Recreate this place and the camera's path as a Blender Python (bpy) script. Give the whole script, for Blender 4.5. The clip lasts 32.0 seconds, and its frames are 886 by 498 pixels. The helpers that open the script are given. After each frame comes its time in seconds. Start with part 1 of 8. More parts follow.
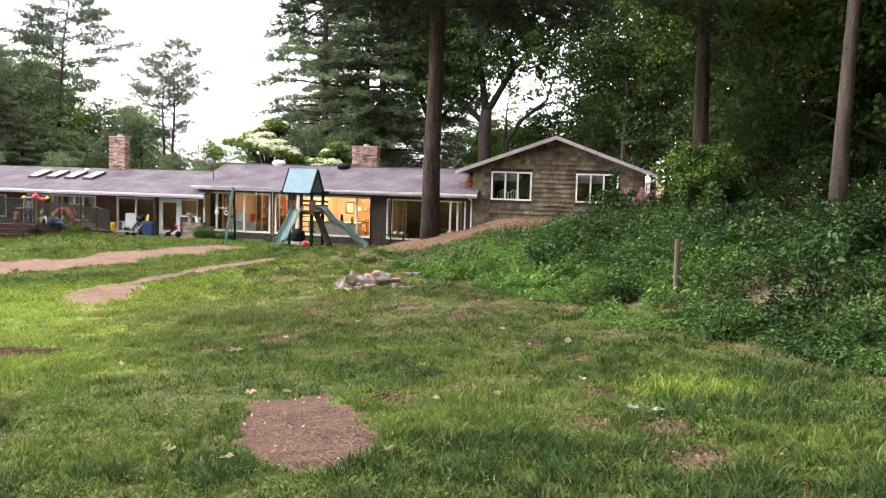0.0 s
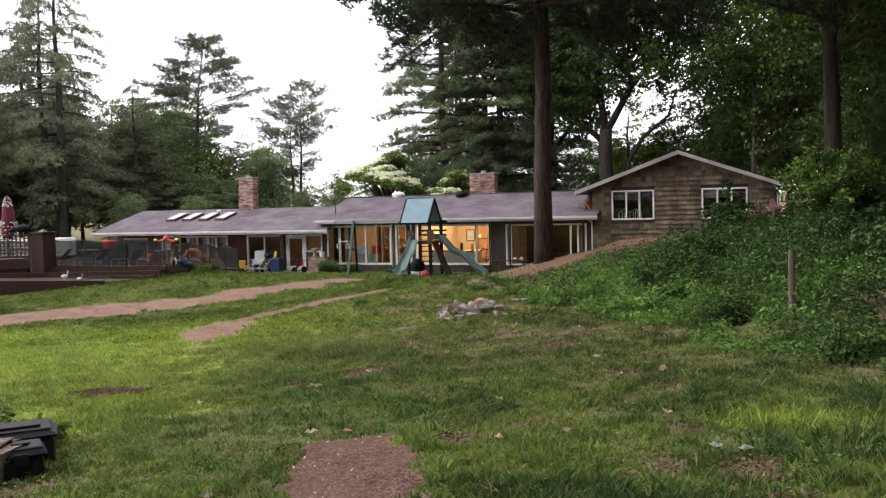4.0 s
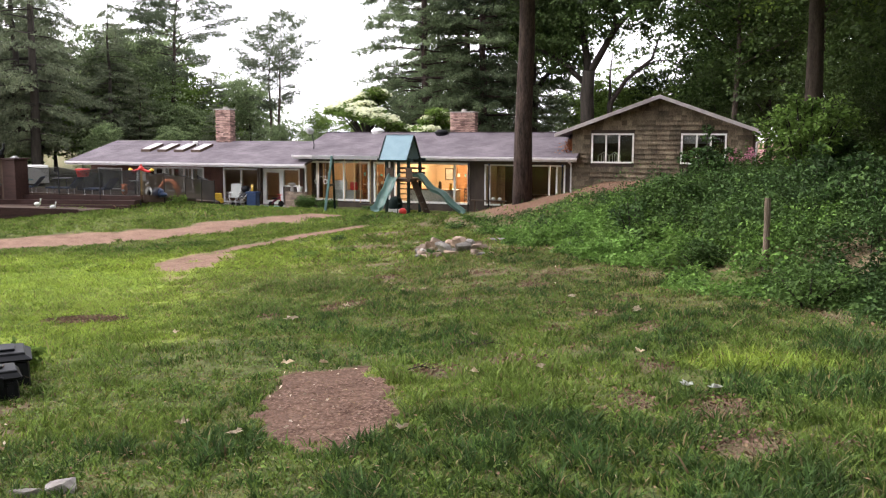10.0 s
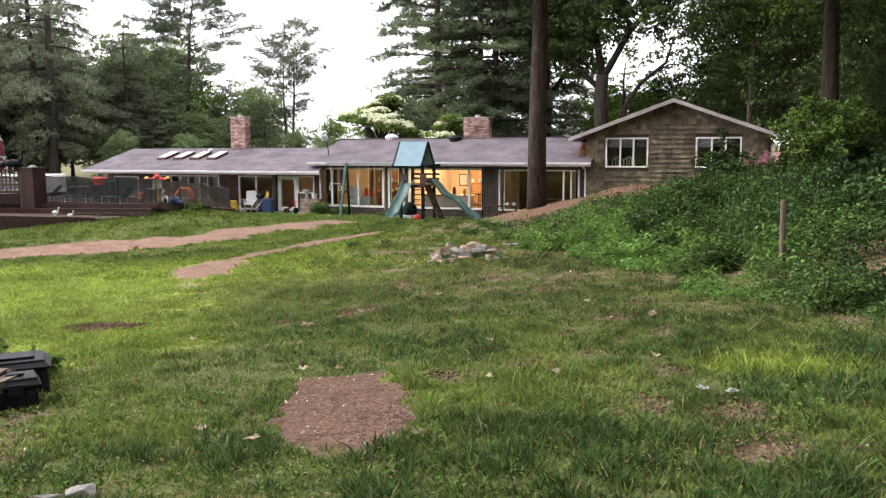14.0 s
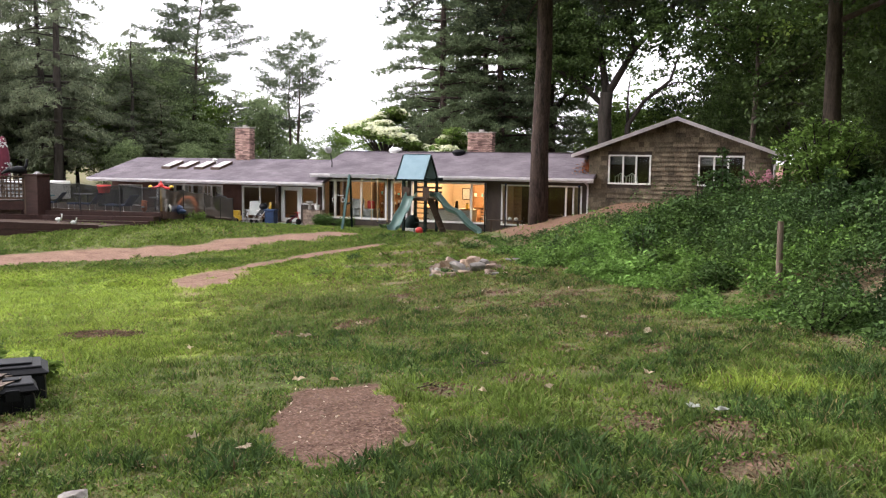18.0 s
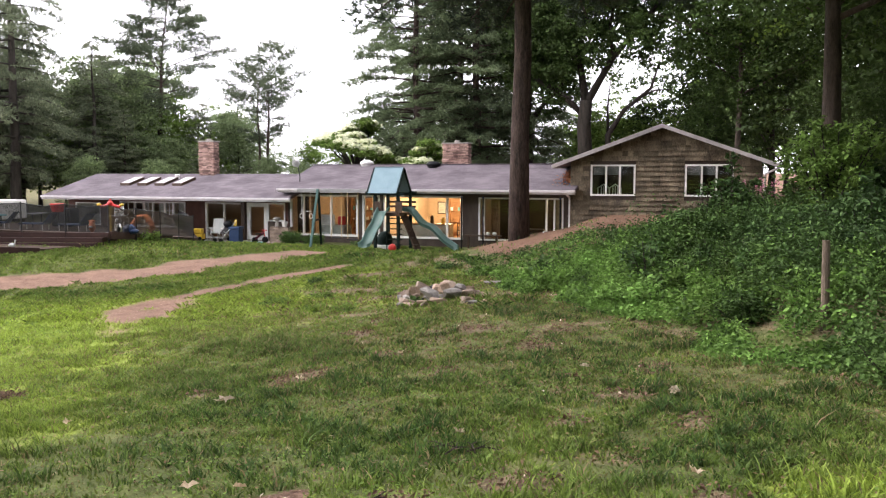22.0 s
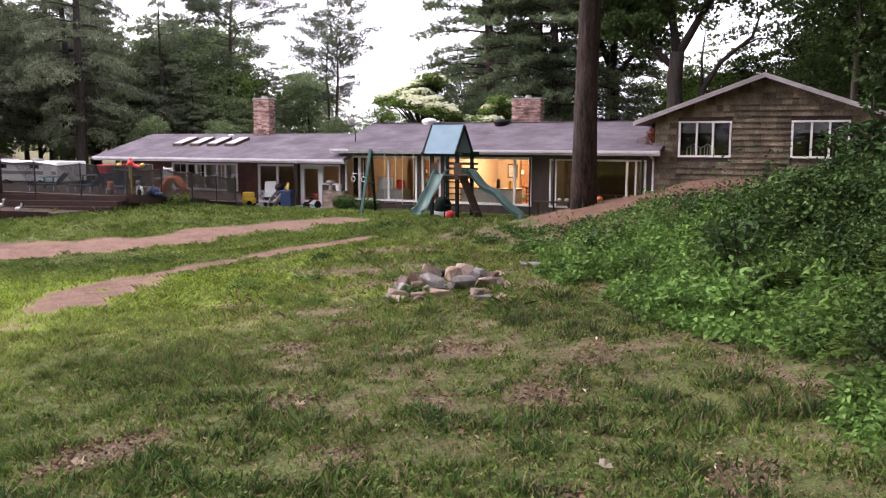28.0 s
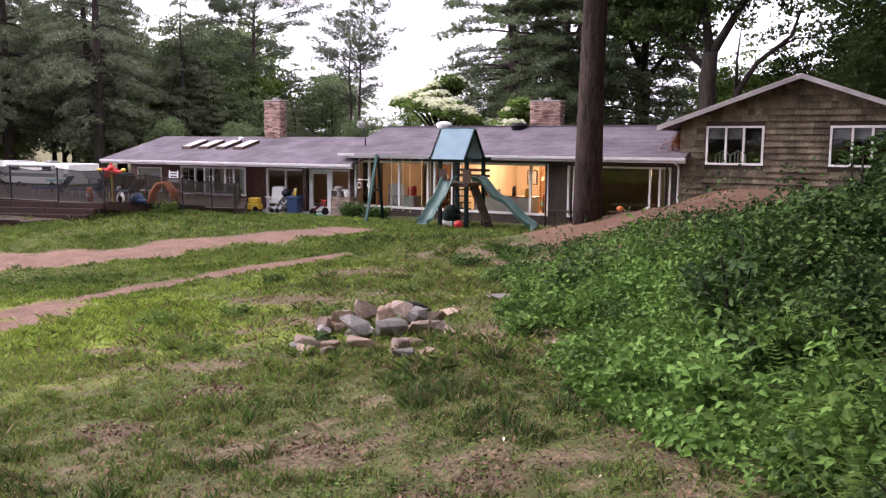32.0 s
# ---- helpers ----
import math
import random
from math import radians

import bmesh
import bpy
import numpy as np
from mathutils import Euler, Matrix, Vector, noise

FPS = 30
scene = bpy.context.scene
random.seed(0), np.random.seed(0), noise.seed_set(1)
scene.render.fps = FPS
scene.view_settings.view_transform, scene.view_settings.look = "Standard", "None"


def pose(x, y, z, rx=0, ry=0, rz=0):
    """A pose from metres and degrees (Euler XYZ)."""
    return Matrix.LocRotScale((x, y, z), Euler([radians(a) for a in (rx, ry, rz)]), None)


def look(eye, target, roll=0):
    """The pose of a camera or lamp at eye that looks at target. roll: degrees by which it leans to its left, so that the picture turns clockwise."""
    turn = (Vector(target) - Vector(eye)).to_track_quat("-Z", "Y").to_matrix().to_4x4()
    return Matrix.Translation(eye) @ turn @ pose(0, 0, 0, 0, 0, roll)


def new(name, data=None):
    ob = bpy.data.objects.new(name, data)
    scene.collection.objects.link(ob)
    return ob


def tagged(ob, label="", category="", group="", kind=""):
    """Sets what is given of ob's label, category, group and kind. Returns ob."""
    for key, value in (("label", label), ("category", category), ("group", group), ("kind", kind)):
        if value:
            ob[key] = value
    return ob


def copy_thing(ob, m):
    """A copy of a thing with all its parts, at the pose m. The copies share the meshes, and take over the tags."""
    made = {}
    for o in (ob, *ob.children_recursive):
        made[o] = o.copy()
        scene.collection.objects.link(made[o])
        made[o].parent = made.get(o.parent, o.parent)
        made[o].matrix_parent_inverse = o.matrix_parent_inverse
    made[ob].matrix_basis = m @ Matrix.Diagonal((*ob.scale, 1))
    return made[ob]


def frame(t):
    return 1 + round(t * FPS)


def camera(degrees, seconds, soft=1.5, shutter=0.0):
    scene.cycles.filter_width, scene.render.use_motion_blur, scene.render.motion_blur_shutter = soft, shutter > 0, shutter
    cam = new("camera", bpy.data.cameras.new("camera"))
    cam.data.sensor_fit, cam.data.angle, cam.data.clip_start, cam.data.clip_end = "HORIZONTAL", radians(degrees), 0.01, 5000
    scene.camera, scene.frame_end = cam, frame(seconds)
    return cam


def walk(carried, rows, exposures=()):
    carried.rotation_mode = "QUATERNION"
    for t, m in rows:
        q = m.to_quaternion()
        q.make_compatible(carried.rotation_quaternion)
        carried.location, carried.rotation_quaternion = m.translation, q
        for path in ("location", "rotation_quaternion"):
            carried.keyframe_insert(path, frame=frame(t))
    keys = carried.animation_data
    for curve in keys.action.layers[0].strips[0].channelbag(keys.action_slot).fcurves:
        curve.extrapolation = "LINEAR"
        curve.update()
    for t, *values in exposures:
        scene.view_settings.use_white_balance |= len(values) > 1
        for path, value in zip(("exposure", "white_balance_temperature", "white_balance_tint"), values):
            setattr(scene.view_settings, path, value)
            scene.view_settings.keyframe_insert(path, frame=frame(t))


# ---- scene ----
cam = camera(54.4, 32.0, 1.2)

PATH = [
    (0, (8.124, -38.912, 3.444), (7.654, -36.976, 3.273), 1.6),
    (0.5, (8.198, -38.608, 3.417), (7.686, -36.683, 3.243), 1.8),
    (1, (8.263, -38.441, 3.436), (7.702, -36.525, 3.303), 1.4),
    (1.5, (8.338, -38.354, 3.449), (7.721, -36.454, 3.353), 1.0),
    (2, (8.406, -38.345, 3.464), (7.747, -36.458, 3.407), 0.6),
    (2.5, (8.453, -38.307, 3.444), (7.757, -36.432, 3.414), -0.1),
    (3, (8.49, -38.296, 3.422), (7.742, -36.442, 3.368), -0.9),
    (3.5, (8.522, -38.283, 3.412), (7.747, -36.441, 3.326), -1.6),
    (4, (8.536, -38.268, 3.401), (7.773, -36.423, 3.291), -1.5),
    (4.5, (8.538, -38.261, 3.4), (7.789, -36.411, 3.274), -1.7),
    (6.5, (8.518, -38.262, 3.384), (7.739, -36.429, 3.206), -0.5),
    (7, (8.512, -38.286, 3.384), (7.722, -36.458, 3.196), -0.3),
    (7.5, (8.516, -38.303, 3.386), (7.718, -36.48, 3.188), -0.3),
    (8, (8.52, -38.302, 3.382), (7.725, -36.478, 3.18), -0.3),
    (8.5, (8.524, -38.276, 3.377), (7.748, -36.444, 3.168), -1.0),
    (9, (8.53, -38.265, 3.378), (7.784, -36.425, 3.142), -1.6),
    (9.5, (8.522, -38.26, 3.372), (7.8, -36.412, 3.121), -1.2),
    (10, (8.517, -38.268, 3.37), (7.806, -36.415, 3.119), 0.2),
    (10.5, (8.513, -38.295, 3.38), (7.795, -36.446, 3.126), 1.5),
    (11, (8.505, -38.299, 3.374), (7.771, -36.454, 3.135), 2.3),
    (11.5, (8.508, -38.308, 3.378), (7.773, -36.461, 3.158), 2.3),
    (12, (8.511, -38.307, 3.381), (7.797, -36.45, 3.182), 2.2),
    (12.5, (8.514, -38.312, 3.381), (7.824, -36.443, 3.202), 2.2),
    (13, (8.518, -38.31, 3.382), (7.836, -36.438, 3.208), 1.3),
    (13.5, (8.52, -38.301, 3.376), (7.818, -36.439, 3.174), 0.1),
    (14, (8.523, -38.286, 3.372), (7.78, -36.444, 3.134), -0.3),
    (14.5, (8.524, -38.299, 3.367), (7.751, -36.471, 3.123), -0.3),
    (15, (8.519, -38.318, 3.37), (7.705, -36.506, 3.137), -0.2),
    (15.5, (8.516, -38.324, 3.37), (7.648, -36.534, 3.166), 0.2),
    (17.5, (8.572, -38.368, 3.393), (7.771, -36.548, 3.181), 1.2),
    (18, (8.594, -38.321, 3.385), (7.844, -36.479, 3.178), 0.7),
    (18.5, (8.571, -38.254, 3.378), (7.859, -36.397, 3.164), 0.3),
    (19, (8.389, -38.035, 3.372), (7.721, -36.16, 3.177), 0.7),
    (19.5, (8.218, -37.814, 3.381), (7.558, -35.932, 3.235), 1.1),
    (20, (8.125, -37.445, 3.355), (7.44, -35.57, 3.233), 1.2),
    (20.5, (8.064, -37.171, 3.339), (7.341, -35.311, 3.201), 0.7),
    (21, (7.96, -36.907, 3.35), (7.263, -35.038, 3.203), 0.6),
    (21.5, (7.903, -36.606, 3.36), (7.217, -34.733, 3.213), -0.6),
    (22, (7.92, -36.28, 3.34), (7.216, -34.417, 3.164), 0.0),
    (22.5, (7.885, -36.026, 3.354), (7.148, -34.176, 3.167), 0.5),
    (23, (7.793, -35.707, 3.326), (7.036, -33.864, 3.154), 0.9),
    (23.5, (7.74, -35.367, 3.304), (6.943, -33.54, 3.142), 0.4),
    (24, (7.696, -35.004, 3.289), (6.839, -33.205, 3.122), 0.9),
    (24.5, (7.624, -34.664, 3.262), (6.762, -32.87, 3.067), 0.5),
    (26.5, (7.47, -33.326, 3.131), (6.581, -31.545, 2.94), -0.3),
    (27, (7.454, -32.957, 3.092), (6.591, -31.169, 2.85), -1.9),
    (27.5, (7.481, -32.655, 3.106), (6.618, -30.871, 2.841), -1.1),
    (28, (7.443, -32.33, 3.084), (6.553, -30.558, 2.828), -0.0),
    (28.5, (7.424, -31.975, 3.099), (6.499, -30.216, 2.87), 0.1),
    (29, (7.491, -31.614, 3.105), (6.545, -29.867, 2.872), 1.2),
    (29.5, (7.507, -31.332, 3.106), (6.576, -29.579, 2.858), 1.6),
    (30, (7.464, -30.979, 3.126), (6.558, -29.216, 2.859), 0.9),
    (30.5, (7.476, -30.666, 3.105), (6.572, -28.906, 2.817), 0.3),
    (31, (7.501, -30.403, 3.128), (6.494, -28.698, 2.847), 0.6),
    (31.5, (7.438, -30.087, 3.114), (6.389, -28.405, 2.852), -0.1),
    (32, (7.487, -30.015, 3.151), (6.517, -28.284, 2.901), 0.3),
]
EXPOSURES = [(0, 1.55, 6500, 15), (1.5, 1.2, 6500, 16), (3, 0.7, 6500, 17), (5, 0.8, 6500, 17), (9, 1.12, 6500, 16), (11, 1.3, 6500, 16), (13, 1.28, 6500, 16), (15, 1.22, 6500, 16), (20, 1.2, 6500, 17), (24, 1.14, 6500, 19), (28, 1.04, 6300, 28), (32, 1.06, 6250, 30)]
walk(cam, [(t, look(eye, target, roll)) for t, eye, target, roll in PATH], EXPOSURES)

# ---- world, sun, exposure ----
world = bpy.data.worlds.new("overcast_evening")
scene.world = world
world.use_nodes = True
wn = world.node_tree
sky = wn.nodes.new("ShaderNodeTexSky")
sky.sky_type = "NISHITA"
sky.sun_disc = False
sky.sun_elevation = radians(38)
sky.sun_rotation = radians(-110)
sky.air_density, sky.dust_density, sky.ozone_density = 1.0, 4.0, 1.0
soft_sky = wn.nodes.new("ShaderNodeHueSaturation")
soft_sky.inputs["Saturation"].default_value = 0.22
soft_sky.inputs["Value"].default_value = 2.0
bg = wn.nodes["Background"]
bg.inputs[1].default_value = 0.15
cloud = wn.nodes.new("ShaderNodeMixRGB")
cloud.inputs[0].default_value = 0.7
cloud.inputs[2].default_value = (8.8, 9.0, 9.3, 1)
wn.links.new(sky.outputs[0], soft_sky.inputs["Color"])
wn.links.new(soft_sky.outputs[0], cloud.inputs[1])
wn.links.new(cloud.outputs[0], bg.inputs[0])
sun = new("sun", bpy.data.lights.new("sun", "SUN"))
sun.data.energy, sun.data.angle, sun.data.color = 0.6, radians(25), (1.0, 0.96, 0.9)
sun.matrix_world = pose(0, 0, 30, 52, 0, -70)



# ---- materials ----
def mat(name, a, b, rough=0.8, scale=4.0, fine=60.0, bump=0.3, depth=0.01, metal=0.0, spec=0.3, stretch=(1, 1, 1), rnd=0.0, hue=None, objspace=True):
    """Two colours mixed by broad and fine noise, with relief; rnd lets each object differ in value."""
    m = bpy.data.materials.new(name)
    m.use_nodes = True
    nt = m.node_tree
    N, L = nt.nodes.new, nt.links.new
    p = nt.nodes["Principled BSDF"]
    tc = N("ShaderNodeTexCoord")
    mp = N("ShaderNodeMapping")
    mp.inputs["Scale"].default_value = stretch
    if objspace:
        L(tc.outputs["Object"], mp.inputs[0])
    else:
        geo = N("ShaderNodeNewGeometry")
        L(geo.outputs["Position"], mp.inputs[0])
    n1, n2 = N("ShaderNodeTexNoise"), N("ShaderNodeTexNoise")
    n1.inputs["Scale"].default_value, n2.inputs["Scale"].default_value = scale, fine
    n1.inputs["Detail"].default_value, n2.inputs["Detail"].default_value = 6, 4
    for n in (n1, n2):
        L(mp.outputs[0], n.inputs[0])
    add = N("ShaderNodeMath")
    add.operation = "MULTIPLY_ADD"
    L(n1.outputs[0], add.inputs[0])
    add.inputs[1].default_value = 0.6
    half = N("ShaderNodeMath")
    half.operation = "MULTIPLY"
    half.inputs[1].default_value = 0.4
    L(n2.outputs[0], half.inputs[0])
    L(half.outputs[0], add.inputs[2])
    ramp = N("ShaderNodeValToRGB")
    ramp.color_ramp.elements[0].position, ramp.color_ramp.elements[1].position = 0.36, 0.64
    ramp.color_ramp.elements[0].color, ramp.color_ramp.elements[1].color = (*a, 1), (*b, 1)
    L(add.outputs[0], ramp.inputs[0])
    out = ramp.outputs[0]
    if rnd:
        info = N("ShaderNodeObjectInfo")
        geo2 = N("ShaderNodeNewGeometry")
        sm = N("ShaderNodeMath")
        sm.operation = "ADD"
        L(info.outputs["Random"], sm.inputs[0])
        L(geo2.outputs["Random Per Island"], sm.inputs[1])
        fr = N("ShaderNodeMath")
        fr.operation = "FRACT"
        L(sm.outputs[0], fr.inputs[0])
        mr = N("ShaderNodeMapRange")
        L(fr.outputs[0], mr.inputs[0])
        mr.inputs[3].default_value, mr.inputs[4].default_value = 1 - rnd, 1 + rnd
        hs = N("ShaderNodeHueSaturation")
        L(mr.outputs[0], hs.inputs["Value"])
        L(out, hs.inputs["Color"])
        if hue:
            mh = N("ShaderNodeMapRange")
            L(n1.outputs[0], mh.inputs[0])
            mh.inputs[3].default_value, mh.inputs[4].default_value = 0.5 - hue, 0.5 + hue
            L(mh.outputs[0], hs.inputs["Hue"])
        out = hs.outputs[0]
    L(out, p.inputs["Base Color"])
    p.inputs["Roughness"].default_value = rough
    p.inputs["Metallic"].default_value = metal
    p.inputs["Specular IOR Level"].default_value = spec
    if bump:
        bp = N("ShaderNodeBump")
        bp.inputs["Strength"].default_value, bp.inputs["Distance"].default_value = bump, depth
        L(add.outputs[0], bp.inputs["Height"])
        L(bp.outputs[0], p.inputs["Normal"])
    return m


def leafmat(name, a, b, trans=0.35, scale=0.5, rnd=0.35):
    """Leaves: light and dark patches, each leaf with its own value, some light through."""
    m = mat(name, a, b, rough=0.6, scale=scale, fine=3.0, bump=0, spec=0.13, rnd=rnd, hue=0.02, objspace=False)
    nt = m.node_tree
    p = nt.nodes["Principled BSDF"]
    src = p.inputs["Base Color"].links[0].from_socket
    tr = nt.nodes.new("ShaderNodeBsdfTranslucent")
    mx = nt.nodes.new("ShaderNodeMixShader")
    mx.inputs[0].default_value = trans
    nt.links.new(src, tr.inputs[0])
    nt.links.new(p.outputs[0], mx.inputs[1])
    nt.links.new(tr.outputs[0], mx.inputs[2])
    nt.links.new(mx.outputs[0], nt.nodes["Material Output"].inputs[0])
    return m


def glassmat():
    m = bpy.data.materials.new("window_glass")
    m.use_nodes = True
    nt = m.node_tree
    nt.nodes.clear()
    o = nt.nodes.new("ShaderNodeOutputMaterial")
    mx = nt.nodes.new("ShaderNodeMixShader")
    fr = nt.nodes.new("ShaderNodeFresnel")
    fr.inputs[0].default_value = 1.3
    t = nt.nodes.new("ShaderNodeBsdfTransparent")
    t.inputs[0].default_value = (0.86, 0.88, 0.87, 1)
    g = nt.nodes.new("ShaderNodeBsdfGlossy")
    g.inputs["Roughness"].default_value = 0.02
    nt.links.new(fr.outputs[0], mx.inputs[0])
    nt.links.new(t.outputs[0], mx.inputs[1])
    nt.links.new(g.outputs[0], mx.inputs[2])
    nt.links.new(mx.outputs[0], o.inputs[0])
    return m


def ground_material():
    """Lawn soil: green turf, yellow moss with painted brightness, brown bare dirt by broad shapes, pine needles on the
    mound.
    """
    m = mat("lawn", (0.055, 0.068, 0.025), (0.13, 0.148, 0.05), rough=0.95, scale=3.2, fine=42, bump=0.9, depth=0.06, spec=0.1, objspace=False)
    nt = m.node_tree
    N, L = nt.nodes.new, nt.links.new
    p = nt.nodes["Principled BSDF"]
    green = p.inputs["Base Color"].links[0].from_socket

    def vcol(name):
        n = N("ShaderNodeAttribute")
        n.attribute_name = name
        return n.outputs["Fac"]
    geo = N("ShaderNodeNewGeometry")
    nz = N("ShaderNodeTexNoise")
    nz.inputs["Scale"].default_value = 2.3
    nz.inputs["Detail"].default_value = 8
    nz.inputs["Roughness"].default_value = 0.7
    L(geo.outputs["Position"], nz.inputs[0])
    nf = N("ShaderNodeTexNoise")
    nf.inputs["Scale"].default_value = 34
    nf.inputs["Detail"].default_value = 6
    L(geo.outputs["Position"], nf.inputs[0])
    cur = green
    for attr, ca, cb, edge in (("moss", (0.15, 0.2, 0.03), (0.26, 0.32, 0.055), 0.45), ("bare", (0.082, 0.063, 0.038), (0.23, 0.18, 0.11), 0.45),
                               ("dirt", (0.125, 0.072, 0.052), (0.29, 0.185, 0.135), 0.42), ("soil", (0.07, 0.039, 0.028), (0.19, 0.118, 0.085), 0.3), ("needles", (0.12, 0.068, 0.045), (0.24, 0.145, 0.1), 0.3)):
        r = N("ShaderNodeValToRGB")
        r.color_ramp.elements[0].color, r.color_ramp.elements[1].color = (*ca, 1), (*cb, 1)
        r.color_ramp.elements[0].position, r.color_ramp.elements[1].position = 0.38, 0.62
        both = N("ShaderNodeMixRGB")
        both.inputs[0].default_value = 0.45
        L(nf.outputs[0], both.inputs[1])
        L(nz.outputs[0], both.inputs[2])
        L(both.outputs[0], r.inputs[0])
        k = N("ShaderNodeMath")
        k.operation = "MULTIPLY_ADD"
        L(nz.outputs[0], k.inputs[0])
        k.inputs[1].default_value = edge * 2
        k.inputs[2].default_value = -edge
        s = N("ShaderNodeMath")
        s.operation = "ADD"
        L(vcol(attr), s.inputs[0])
        L(k.outputs[0], s.inputs[1])
        mr = N("ShaderNodeMapRange")
        L(s.outputs[0], mr.inputs[0])
        mr.inputs[1].default_value, mr.inputs[2].default_value = 0.35, 0.65
        mx = N("ShaderNodeMixRGB")
        L(mr.outputs[0], mx.inputs[0])
        L(cur, mx.inputs[1])
        L(r.outputs[0], mx.inputs[2])
        cur = mx.outputs[0]
    L(cur, p.inputs["Base Color"])
    return m


def grass_material():
    """Blades: straw where the turf is thin, yellow-green between, dark blue-green in the tall tufts."""
    m = leafmat("grass_blades", (0.66, 0.66, 0.66), (1.05, 1.05, 1.05), 0.3, 2.0, 0.5)
    nt = m.node_tree
    N, L = nt.nodes.new, nt.links.new
    p = nt.nodes["Principled BSDF"]
    src = p.inputs["Base Color"].links[0].from_socket
    geo = N("ShaderNodeNewGeometry")
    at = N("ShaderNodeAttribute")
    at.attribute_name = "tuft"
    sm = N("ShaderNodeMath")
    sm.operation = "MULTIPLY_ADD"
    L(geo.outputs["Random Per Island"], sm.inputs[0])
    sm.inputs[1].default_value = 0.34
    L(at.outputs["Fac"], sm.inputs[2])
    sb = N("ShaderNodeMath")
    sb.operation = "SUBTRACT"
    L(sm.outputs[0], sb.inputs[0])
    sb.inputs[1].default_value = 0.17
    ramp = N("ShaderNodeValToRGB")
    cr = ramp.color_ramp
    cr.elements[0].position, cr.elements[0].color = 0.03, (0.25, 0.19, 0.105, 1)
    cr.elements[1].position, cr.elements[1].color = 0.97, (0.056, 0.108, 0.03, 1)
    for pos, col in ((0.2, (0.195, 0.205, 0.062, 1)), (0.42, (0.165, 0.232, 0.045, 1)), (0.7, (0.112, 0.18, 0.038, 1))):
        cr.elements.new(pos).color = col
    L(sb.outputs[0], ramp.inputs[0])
    am = N("ShaderNodeAttribute")
    am.attribute_name = "moss"
    my = N("ShaderNodeMixRGB")
    my.inputs[2].default_value = (0.31, 0.41, 0.07, 1)
    L(am.outputs["Fac"], my.inputs[0])
    L(ramp.outputs[0], my.inputs[1])
    mul = N("ShaderNodeMixRGB")
    mul.blend_type = "MULTIPLY"
    mul.inputs[0].default_value = 1
    L(my.outputs[0], mul.inputs[1])
    L(src, mul.inputs[2])
    for node in nt.nodes:
        if node.bl_idname in ("ShaderNodeBsdfPrincipled", "ShaderNodeBsdfTranslucent"):
            L(mul.outputs[0], node.inputs[0])
    return m


